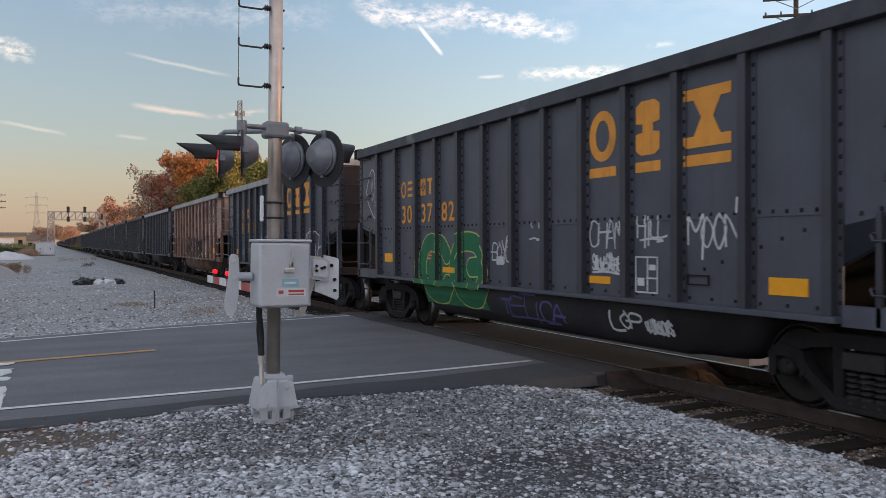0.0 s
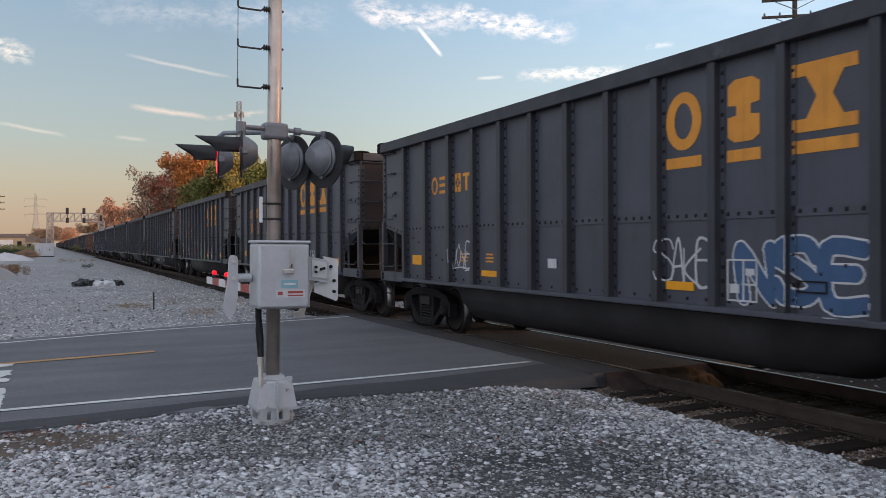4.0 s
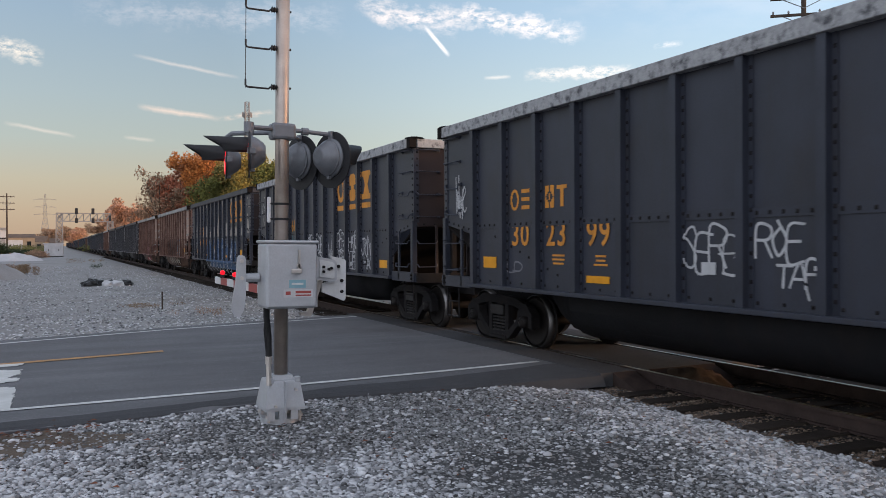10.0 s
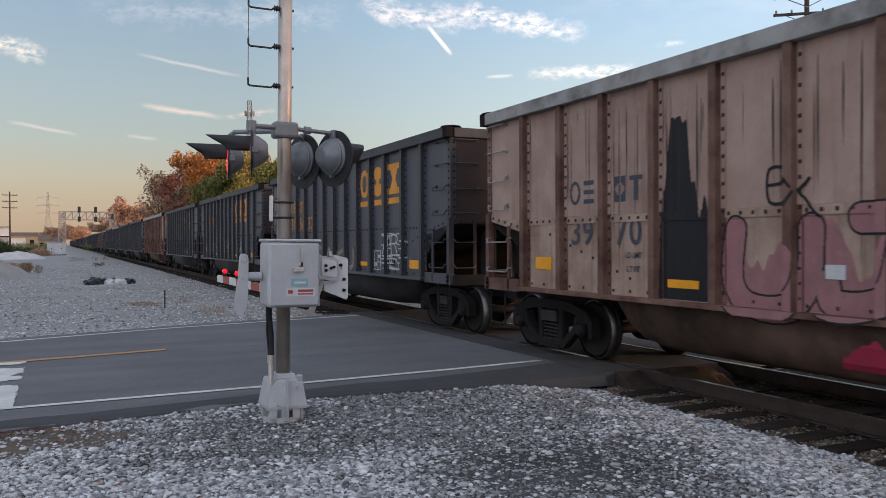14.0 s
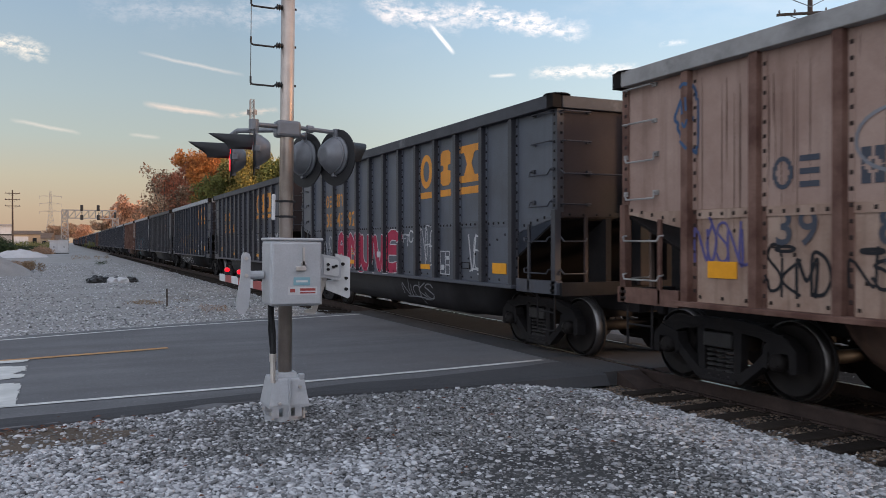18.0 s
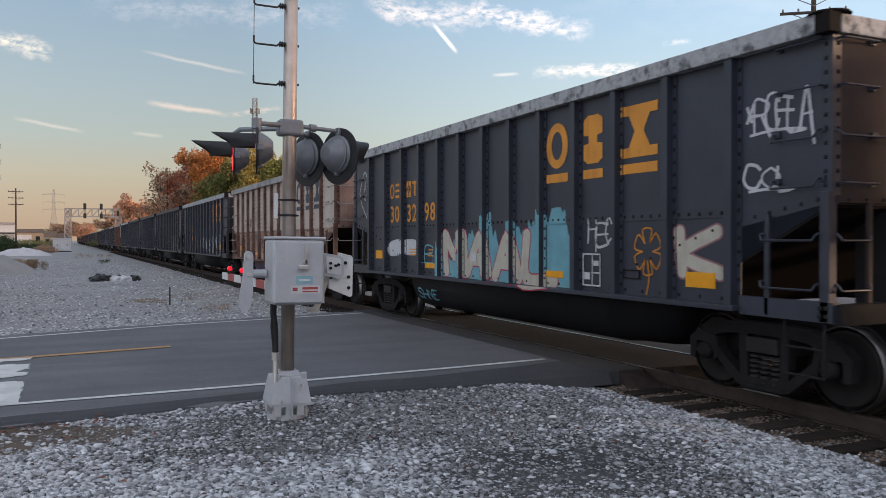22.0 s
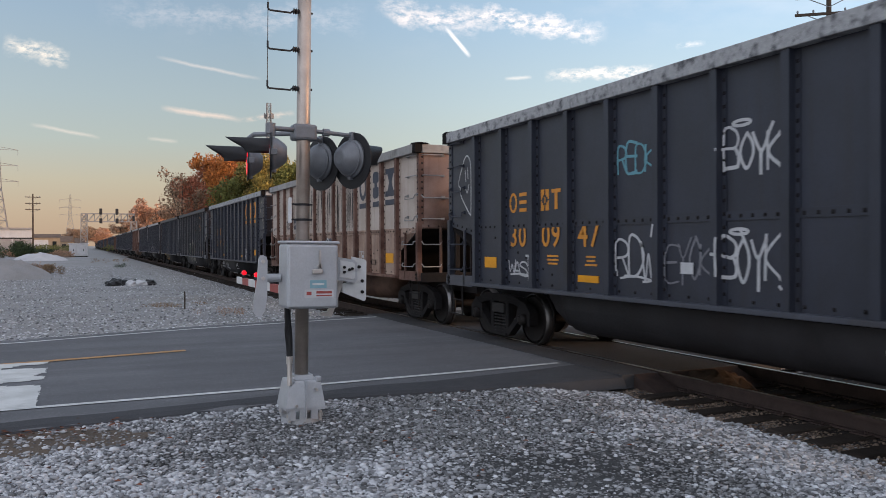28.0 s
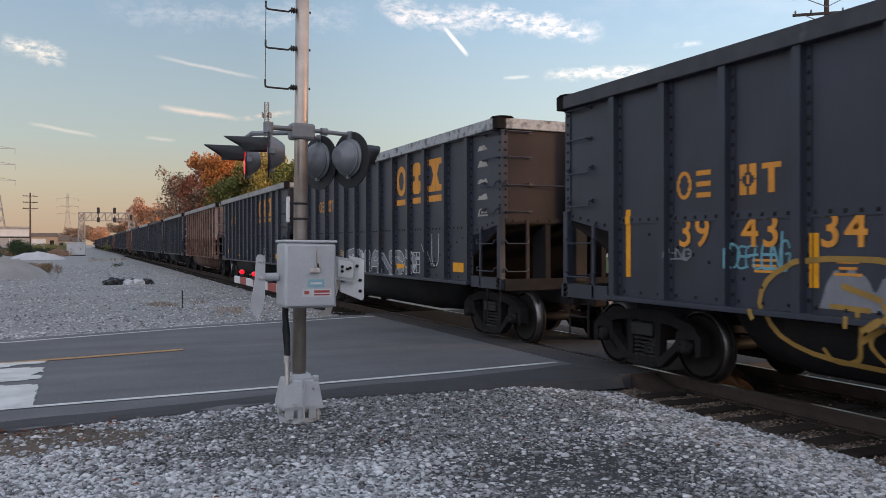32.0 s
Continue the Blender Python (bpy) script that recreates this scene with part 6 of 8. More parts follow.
def leaf_mesh(name, blobs, count, size, seed, flat=0.6):
    """Small leaf faces in uneven clumps; blobs: (x, y, z, radius, height)."""
    rs = np.random.RandomState(seed)
    w = np.array([b[3] ** 2 * b[4] for b in blobs])
    which = rs.choice(len(blobs), count, p=w / w.sum())
    B = np.array(blobs)[which]
    d = rs.normal(size=(count, 3))
    d /= np.linalg.norm(d, axis=1)[:, None]
    r = rs.uniform(0.25, 1.0, count) ** 0.5 * (0.8 + 0.3 * rs.rand(count))
    c = B[:, :3] + d * np.stack([B[:, 3], B[:, 3], B[:, 4]], 1) * r[:, None]
    u = rs.normal(size=(count, 3))
    u /= np.linalg.norm(u, axis=1)[:, None]
    t = np.cross(u, rs.normal(size=(count, 3)))
    t /= np.linalg.norm(t, axis=1)[:, None]
    s = size * rs.uniform(0.6, 1.3, count)[:, None]
    V = np.stack([c - u * s * 0.5, c + t * s * flat * 0.5, c + u * s * 0.5, c - t * s * flat * 0.5], 1).reshape(-1, 3)
    F = np.arange(4 * count, dtype=np.int32)
    me = bpy.data.meshes.new(name)
    me.vertices.add(4 * count)
    me.vertices.foreach_set("co", V.ravel())
    me.loops.add(4 * count)
    me.loops.foreach_set("vertex_index", F)
    me.polygons.add(count)
    me.polygons.foreach_set("loop_start", np.arange(0, 4 * count, 4, dtype=np.int32))
    me.update(calc_edges=True)
    return me


def tree(x, y, height, spread, leaf, label, seed, count=2600, size=0.42, bare=0.0, lean=0.35):
    rng = random.Random(seed)
    t = thing("tree", label, "tree", pose(x, y, -0.1), group="autumn trees beyond the track")
    s = Shape()
    trunk_h = height * lean
    s.tube((0, 0, 0), (0, 0, trunk_h), 0.03 * height * 0.55, 8, 0.018 * height * 0.55)
    tips = []
    for k in range(9):
        a = 2.4 * k + rng.uniform(-0.4, 0.4)
        z0 = trunk_h * rng.uniform(0.7, 1.0)
        r1 = spread * rng.uniform(0.35, 0.8)
        z1 = height * rng.uniform(0.55, 0.95)
        mid = (math.cos(a) * r1 * 0.45, math.sin(a) * r1 * 0.45, z0 + (z1 - z0) * 0.5)
        end = (math.cos(a) * r1, math.sin(a) * r1, z1)
        s.tube((0, 0, z0), mid, 0.009 * height, 6, 0.005 * height).tube(mid, end, 0.005 * height, 5, 0.0015 * height)
        tips += [mid, end]
        for q in range(4):
            e2 = tuple(end[i] + rng.uniform(-1, 1) * spread * 0.3 + (spread * 0.12 if i == 2 else 0) for i in range(3))
            s.tube(end if q % 2 else mid, e2, 0.0022 * height, 4, 0.0008 * height)
            tips.append(e2)
    s.tube((0, 0, trunk_h), (0.1, 0, height * 0.92), 0.009 * height, 6, 0.0015 * height)
    tips.append((0, 0, height * 0.9))
    part("trunk", s, M_BARK, t)
    blobs = [(px, py, pz, spread * rng.uniform(0.16, 0.34), height * rng.uniform(0.06, 0.12)) for px, py, pz in tips]
    part("crown", leaf_mesh("crown", blobs, int(count * (1 - bare)), size, seed), LEAF[leaf], t)
    return t


def far(turn, dist):
    """A place that far away, that many degrees right of the track's direction."""
    return dist * math.sin(radians(turn)), dist * math.cos(radians(turn))


for turn, dist, h, spread, leaf, label, seed, bare in (
        (6.15, 122, 12.8, 3.2, "dusk", "thin half-bare autumn tree beyond the train", 1, 0.8),
        (7.5, 124, 14.0, 4.0, "red", "red-brown autumn tree beyond the train", 2, 0.1),
        (8.75, 122, 14.3, 3.6, "orange", "bright orange-red autumn tree beyond the train", 3, 0.0),
        (10.1, 116, 13.2, 4.2, "green", "olive-green tree beyond the train", 4, 0.0),
        (11.5, 112, 12.8, 4.6, "gold", "yellow-green autumn tree beyond the train", 5, 0.0),
        (13.4, 112, 12.0, 4.8, "green", "olive-green tree beyond the train", 6, 0.0),
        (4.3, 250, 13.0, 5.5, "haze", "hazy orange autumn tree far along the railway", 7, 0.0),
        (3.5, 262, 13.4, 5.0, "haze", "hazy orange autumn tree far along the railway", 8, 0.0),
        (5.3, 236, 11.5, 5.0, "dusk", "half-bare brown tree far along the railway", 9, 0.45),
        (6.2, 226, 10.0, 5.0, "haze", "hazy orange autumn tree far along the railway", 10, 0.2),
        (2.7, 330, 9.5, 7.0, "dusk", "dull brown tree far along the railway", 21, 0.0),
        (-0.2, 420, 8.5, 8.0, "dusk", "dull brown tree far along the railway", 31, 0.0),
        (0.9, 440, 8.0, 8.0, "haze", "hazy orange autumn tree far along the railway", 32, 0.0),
        (17.0, 105, 9.0, 5.0, "green", "olive-green tree beyond the train", 22, 0.0),
        (20.5, 100, 8.5, 5.0, "dusk", "dull brown tree beyond the train", 23, 0.0),
        (25.0, 95, 9.0, 6.0, "green", "olive-green tree beyond the train", 24, 0.0),
        (30.0, 92, 8.5, 6.0, "pine", "dark green tree beyond the train", 25, 0.0),
        (36.0, 90, 9.0, 6.5, "green", "olive-green tree beyond the train", 26, 0.0),
        (43.0, 80, 9.5, 6.0, "pine", "dark green tree beyond the train", 27, 0.0),
        (57.5, 44, 7.2, 3.6, "green", "leafy olive-green tree beyond the track", 28, 0.0),
        (51.2, 36, 4.6, 2.4, "gold", "young yellow-green tree on the lawn", 29, 0.3)):
    tx, ty = far(turn, dist)
    tree(tx, ty, h, spread, leaf, label, seed, 13000 if dist < 200 else 5000, 0.34 if dist < 200 else 0.7, bare)

# low woods that close the horizon
M_FARWOOD = leaf_material("hazy_far_woods", (0.16, 0.12, 0.09), (0.11, 0.085, 0.07))


def far_woods():
    rng = random.Random(77)
    blobs = []
    for k in range(420):
        a = rng.uniform(-60, 330)
        d = rng.uniform(420, 520)
        if -8 < a < 6:
            d += 350
        x, y = far(a, d)
        h = rng.uniform(2.5, 6.5)
        blobs.append((x, y, h * 0.7, rng.uniform(6, 14), h))
    solid("far_woods", leaf_mesh("far_woods", blobs, 26000, 3.2, 5), M_FARWOOD, "hazy brown woods along the horizon", "woods", "stuff")


far_woods()
M_STEEL_FAR = material("weathered_lattice_steel", (0.34, 0.32, 0.31), (0.26, 0.245, 0.235), 0.6, 0.3, 2, 30, 0.0, 0.4)
M_POLE = material("weathered_pole_wood", (0.085, 0.062, 0.048), (0.055, 0.042, 0.035), 0.9, 0, 2, 40, 0.2, 0.5)
M_CAB = material("white_cabinet_paint", (0.55, 0.55, 0.56), (0.45, 0.45, 0.46), 0.6, 0, 1, 30, 0.05, 0.4, 0.2, (0.25, 0.2, 0.16), 0.1)


def lattice(s, x, y, z0, z1, w0, w1, n, r):
    """A square lattice column."""
    c = []
    for k in range(n + 1):
        t = k / n
        w = w0 + (w1 - w0) * t
        z = z0 + (z1 - z0) * t
        c.append([(x - w, y - w, z), (x + w, y - w, z), (x + w, y + w, z), (x - w, y + w, z)])
    for a, b in zip(c, c[1:]):
        for i in range(4):
            j = (i + 1) % 4
            s.tube(a[i], b[i], r, 4)
            s.tube(a[i], b[j], r * 0.6, 3)
            s.tube(b[i], b[j], r * 0.6, 3)
            s.tube(a[j], b[i], r * 0.6, 3)


def signal_bridge():
    g = thing("signal_bridge", "pale steel lattice signal bridge over the tracks", "signal bridge", pose(0.2, 187, 0))
    s = Shape()
    lattice(s, 0.0, 0, 0, 8.6, 0.7, 0.55, 7, 0.15)
    part("column", s, M_STEEL_FAR, g)
    s = Shape()
    lattice(s, 9.9, 0, 0, 7.0, 0.7, 0.55, 7, 0.15)
    part("column", s, M_STEEL_FAR, g)
    s = Shape()
    for k in range(8):
        x0, x1 = -0.6 + 1.33 * k, -0.6 + 1.33 * (k + 1)
        for y in (-0.6, 0.6):
            s.tube((x0, y, 8.6), (x1, y, 8.6), 0.14, 4).tube((x0, y, 6.9), (x1, y, 6.9), 0.14, 4)
            s.tube((x0, y, 6.9), (x1, y, 8.6), 0.1, 3).tube((x1, y, 6.9), (x1, y, 8.6), 0.1, 3)
        s.tube((x1, -0.6, 8.6), (x1, 0.6, 8.6), 0.05, 3)
    part("truss", s, M_STEEL_FAR, g)
    for x in (3.3, 6.5):
        h = part("signal_head", Shape().box(x - 0.3, x + 0.3, -0.8, -0.6, 8.4, 9.7, 0.1).box(x - 0.05, x + 0.05, -0.7, -0.6, 6.9, 8.2), M_BLACK, g)
        part("signal_head", Shape().box(x - 0.3, x + 0.3, -0.8, -0.6, 6.5, 7.6, 0.1), M_BLACK, g)
    part("signal_head", Shape().box(9.6, 10.1, -0.8, -0.6, 7.0, 8.2, 0.1), M_BLACK, g)
    return g


signal_bridge()


def equipment_cabinet():
    c = thing("equipment_cabinet", "white railway equipment cabinet on the gravel", "cabinet", pose(-0.7, 147, -0.1))
    part("body", Shape().box(-1.4, 1.4, -1.0, 1.0, 0.15, 2.15, 0.06), M_CAB, c)
    part("roof", Shape().box(-1.6, 1.6, -1.1, 1.1, 2.15, 2.28, 0.04), M_CAB, c)
    part("plinth", Shape().box(-1.45, 1.45, -0.95, 0.95, 0.0, 0.16), M_UNDER, c)
    for x in (-0.75, 0.75):
        d = part("door", Shape().box(x - 0.6, x + 0.6, -1.03, -1.0, 0.3, 2.0, 0.01), M_CAB, c)
        part("handle", Shape().box(x - 0.05, x + 0.05, -1.08, -1.03, 1.0, 1.3), M_UNDER, d)


equipment_cabinet()


def utility_pole(x, y, h, arms, label, turn=0, name="utility_pole", wide=2.4):
    p = thing(name, label, "utility pole", pose(x, y, -0.1, 0, 0, turn), group="wooden utility poles")
    part("pole", Shape().tube((0, 0, 0), (0, 0, h), 0.17, 8, 0.11), M_POLE, p)
    for z in arms:
        a = part("crossarm", Shape().box(-wide / 2, wide / 2, -0.12, -0.02, z - 0.06, z + 0.06), M_POLE, p)
        for k in range(5):
            x1 = -wide / 2 + 0.12 + (wide - 0.24) * k / 4
            if k == 2:
                continue
            part("insulator", Shape().lathe((x1, -0.07, z + 0.06), (0, 0, 1), [(0, 0.02), (0.05, 0.05), (0.1, 0.05), (0.16, 0.03)], 8), M_HEADGREY, a)
        part("brace", Shape().tube((0, -0.1, z - 0.5), (-wide * 0.32, -0.09, z - 0.05), 0.025, 4).tube((0, -0.1, z - 0.5), (wide * 0.32, -0.09, z - 0.05), 0.025, 4), M_HEADGREY, p)
    return p


ux, uy = far(-2.9, 158)
utility_pole(ux, uy, 11.0, (10.4, 9.3, 8.2), "weathered wooden utility pole with crossarms by the gravel lot", 10)
ux, uy = far(49.85, 42)
utility_pole(ux, uy, 14.0, (13.5, 12.7), "tall wooden utility pole with two crossarms beyond the track", -38, wide=3.0)
ux, uy = far(-6.0, 300)
utility_pole(ux, uy, 9, (8.4, 7.4), "weathered wooden utility pole far along the lot", 10)


def pylon(turn, dist, h, label, w=3.5):
    x, y = far(turn, dist)
    p = thing("power_pylon", label, "pylon", pose(x, y, 0), group="power line pylons")
    s = Shape()
    lattice(s, 0, 0, 0, h * 0.55, w, 0.28 * w, 6, 0.13)
    lattice(s, 0, 0, h * 0.55, h, 0.28 * w, 0.1 * w, 7, 0.10)
    part("tower", s, M_STEEL_FAR, p)
    for z in (0.62, 0.76, 0.9):
        s = Shape()
        for sx in (-1, 1):
            s.tube((0, 0.3, h * z + 1.0), (sx * w * 1.6, 0, h * z), 0.09, 4).tube((0, -0.3, h * z), (sx * w * 1.6, 0, h * z), 0.09, 4)
            s.tube((sx * w * 1.55, 0, h * z), (sx * w * 1.55, 0, h * z - 1.6), 0.08, 4)
        part("crossarm", s, M_STEEL_FAR, p)


pylon(-0.75, 560, 34, "hazy steel lattice power pylon", 4.0)
pylon(-4.85, 300, 37, "steel lattice power pylon", 3.8)


def antenna_tower():
    x, y = far(11.95, 260)
    p = thing("antenna_tower", "slim lattice antenna tower behind the trees", "antenna tower", pose(x, y, 0))
    s = Shape()
    lattice(s, 0, 0, 0, 46.6, 1.1, 0.6, 26, 0.11)
    part("mast", s, M_STEEL_FAR, p)
    for z in (42.6,):
        for k in range(6):
            a = k * 1.047
            part("antenna_panel", Shape().box(1.35 * math.cos(a) - 0.2, 1.35 * math.cos(a) + 0.2, 1.35 * math.sin(a) - 0.2, 1.35 * math.sin(a) + 0.2, z - 0.8, z + 0.8).tube((0, 0, z), (1.35 * math.cos(a), 1.35 * math.sin(a), z), 0.07, 4), M_STEEL_FAR, p)


antenna_tower()


def warehouse(turn, dist, w, d, h, label, rot=0):
    x, y = far(turn, dist)
    b = thing("warehouse", label, "building", pose(x, y, -0.1, 0, 0, rot), group="low white buildings across the lot")
    part("wall", Shape().box(-w / 2, w / 2, -d / 2, d / 2, 0, h), M_CAB, b)
    part("roof", Shape().box(-w / 2 - 0.3, w / 2 + 0.3, -d / 2 - 0.3, d / 2 + 0.3, h, h + 0.35), M_STEEL_FAR, b)
    for k in range(3):
        x1 = -w / 2 + w * (k + 0.5) / 3
        dr = part("door", Shape().box(x1 - 1.6, x1 + 1.6, -d / 2 - 0.06, -d / 2, 0, 3.2), M_STEEL_FAR, b)
        part("door_frame", Shape().box(x1 - 1.8, x1 + 1.8, -d / 2 - 0.05, -d / 2 - 0.01, 3.2, 3.45), M_UNDER, dr)


M_BRICK = material("yellowish_brick_wall", (0.20, 0.165, 0.12), (0.145, 0.115, 0.085), 0.9, 0, 1.5, 30, 0.2, 0.5)
M_PANE = material("dark_window_glass", (0.012, 0.014, 0.016), (0.02, 0.022, 0.025), 0.15, 0, 2, 30, 0.0, 0.3, gloss=0.5)


def brick_house(x, y):
    b = thing("house", "low yellowish brick house with dark windows beyond the lawn", "building", pose(x, y, -0.1, 0, 0, -42))
    part("wall", Shape().box(-9, 9, -4, 4, 0, 3.1), M_BRICK, b)
    part("roof", Shape().prism([(-4.6, 3.1), (4.6, 3.1), (0.0, 4.9)], -9.5, 9.5), M_UNDER, b, "dark shingle roof")
    for k in range(6):
        x1 = -7.5 + 3.0 * k
        w = part("window", Shape().box(x1 - 0.65, x1 + 0.65, -4.05, -3.98, 0.95, 2.35), M_CAB, b, "pale window frame")
        for dx in (-0.3, 0.3):
            part("pane", Shape().box(x1 + dx - 0.26, x1 + dx + 0.26, -4.07, -4.045, 1.02, 2.28), M_PANE, w)


warehouse(-4.6, 180, 10, 14, 5.0, "low white warehouse with grey doors", 4)


M_TAN_WALL = material("tan_siding", (0.36, 0.285, 0.20), (0.27, 0.21, 0.15), 0.85, 0, 0.6, 12, 0.1, 0.5)
M_BROWN_ROOF = material("brown_shingle_roof", (0.15, 0.11, 0.085), (0.10, 0.075, 0.06), 0.9, 0, 0.6, 12, 0.2, 0.5)


def gabled_shed(turn, dist, w, d, h, rise, rot, label):
    x, y = far(turn, dist)
    b = thing("shed", label, "building", pose(x, y, 0, 0, 0, rot), group="sheds beyond the lot")
    part("wall", Shape().box(-w / 2, w / 2, -d / 2, d / 2, 0, h), M_TAN_WALL, b)
    part("roof", Shape().prism([(-d / 2 - 0.4, h), (d / 2 + 0.4, h), (0.0, h + rise)], -w / 2 - 0.4, w / 2 + 0.4), M_BROWN_ROOF, b, "brown shingle roof")
    part("door", Shape().box(-w * 0.38, w * 0.12, -d / 2 - 0.06, -d / 2, 0, h * 0.85), M_CAB, b, "pale roller door")
    part("window", Shape().box(w * 0.25, w * 0.38, -d / 2 - 0.05, -d / 2, h * 0.4, h * 0.75), M_PANE, b, "dark window")


gabled_shed(-2.3, 240, 7.5, 7, 3.9, 1.0, 6, "tan shed with a pale roller door across the lot")
gabled_shed(-1.55, 290, 9, 8, 3.0, 1.9, -8, "low tan house with a brown roof beyond the lot")
gabled_shed(-0.9, 350, 11, 9, 2.8, 1.9, 4, "low tan house with a brown roof beyond the lot")
brick_house(*far(50.0, 58))


M_STONE_PLAIN = material("pale_heaped_gravel", (0.50, 0.50, 0.51), (0.40, 0.40, 0.41), 0.9, 0, 0.8, 25, 0.6, 0.4, distance=0.02)


def lot_details():
    # mounds of pale gravel and dry weeds on the left-hand lot
    def mound(name, x, y, w, d, h, mat, label, seed):
        s = Shape()
        n = 18
        v = [(x + w * (i / n - 0.5), y + d * (j / n - 0.5), -0.12 + h * max(0.0, 1 - ((2 * i / n - 1) ** 2 + (2 * j / n - 1) ** 2)) ** 0.8 * (1 + 0.35 * noise.noise((i * 0.5, j * 0.5, seed)))) for j in range(n + 1) for i in range(n + 1)]
        f = [(j * (n + 1) + i, j * (n + 1) + i + 1, (j + 1) * (n + 1) + i + 1, (j + 1) * (n + 1) + i) for j in range(n) for i in range(n)]
        s.add(v, f)
        solid(name, s, mat, label, "mound", "", None, True)
    mx, my = far(-5.2, 52)
    mound("gravel_mound", mx, my, 6.5, 6.0, 1.15, M_GRAVEL, "mound of pale gravel beside the lot", 1)
    mx, my = far(-2.5, 112)
    mound("gravel_mound", mx, my, 6.5, 5.0, 0.95, M_STONE_PLAIN, "low mound of pale gravel", 2)

    def weeds(name, turn, dist, w, h, count, leaf, label, seed, size=0.12):
        x, y = far(turn, dist)
        rng = random.Random(seed)
        blobs = [(x + rng.uniform(-w, w), y + rng.uniform(-w, w) * 0.6, h * rng.uniform(0.2, 0.6), w * rng.uniform(0.15, 0.35), h * rng.uniform(0.3, 0.6)) for k in range(10)]
        me = leaf_mesh(name, blobs, count, size, seed, 0.25)
        solid(name, me, LEAF[leaf], label, "weeds", "stuff")
    weeds("dry_weeds", -2.6, 57, 1.3, 0.75, 2600, "dry", "dry brown weeds on the gravel", 1)
    weeds("grass_bank", -1.9, 150, 6.0, 1.3, 5000, "pine", "dark rough grass along the edge of the lot", 11, 0.35)
    weeds("grass_bank", -3.3, 140, 6.0, 1.3, 5000, "dusk", "brown rough grass along the edge of the lot", 12, 0.35)
    weeds("dry_weeds", -3.6, 58, 1.6, 0.8, 2000, "dusk", "dry brown weeds on the gravel", 2)
    weeds("dry_weeds", 1.6, 92, 1.6, 0.5, 500, "dry", "dry brown weeds on the gravel", 3)
    weeds("dry_weeds", 2.4, 70, 0.7, 0.4, 260, "pine", "dark weeds on the gravel", 8)
    weeds("dry_weeds", 5.6, 24.6, 0.9, 0.14, 500, "dry", "sparse dry weeds in the gravel", 4, 0.06)
    weeds("dry_weeds", 8.4, 21.6, 0.6, 0.2, 300, "dusk", "sparse dry weeds in the gravel", 5, 0.06)
    weeds("green_hedge", -4.2, 125, 4.0, 2.6, 3000, "pine", "low green scrub along the lot", 6, 0.4)
    weeds("green_hedge", -0.8, 210, 9.0, 2.2, 2500, "green", "low green scrub along the lot", 7, 0.5)
    sx, sy = far(6.3, 24.6)
    solid("marker_stake", Shape().box(sx - 0.02, sx + 0.02, sy - 0.02, sy + 0.02, -0.1, 0.45), M_POLE, "thin weathered wooden marker stake", "stake")


lot_details()
M_BAG = material("white_plastic_sack", (0.55, 0.55, 0.56), (0.42, 0.42, 0.43), 0.5, 0, 3, 30, 0.3, 0.5)
M_SHEET = material("black_plastic_sheet", (0.015, 0.015, 0.017), (0.03, 0.03, 0.03), 0.35, 0, 3, 30, 0.4, 0.5)


def litter(x, y):
    t = thing("litter_heap", "heap of black plastic and white sacks on gravel", "litter", pose(x, y, -0.08))
    rng = random.Random(4)
    for k, (cx, cy, r, mat, nm) in enumerate(((-0.75, 0, 0.35, M_SHEET, "black_sheet"), (-0.4, 0.1, 0.26, M_SHEET, "black_sheet"), (-0.05, -0.2, 0.24, M_BAG, "white_sack"), (0.35, -0.2, 0.26, M_BAG, "white_sack"), (0.75, -0.05, 0.25, M_SHEET, "black_sheet"), (0.1, 0.2, 0.26, M_SHEET, "black_sheet"))):
        bm = bmesh.new()
        bmesh.ops.create_icosphere(bm, subdivisions=3, radius=r)
        for w in bm.verts:
            q = 1 + 0.45 * noise.noise((w.co * 6 + Vector((k * 3, 0, 0))))
            w.co = Vector((cx + w.co.x * q * 1.2, cy + w.co.y * q, max(0.0, w.co.z * q * 0.75 + 0.08)))
        me = bpy.data.meshes.new(nm)
        bm.to_mesh(me)
        bm.free()
        part(nm, me, mat, t)


litter(*(2.09, 39.99))


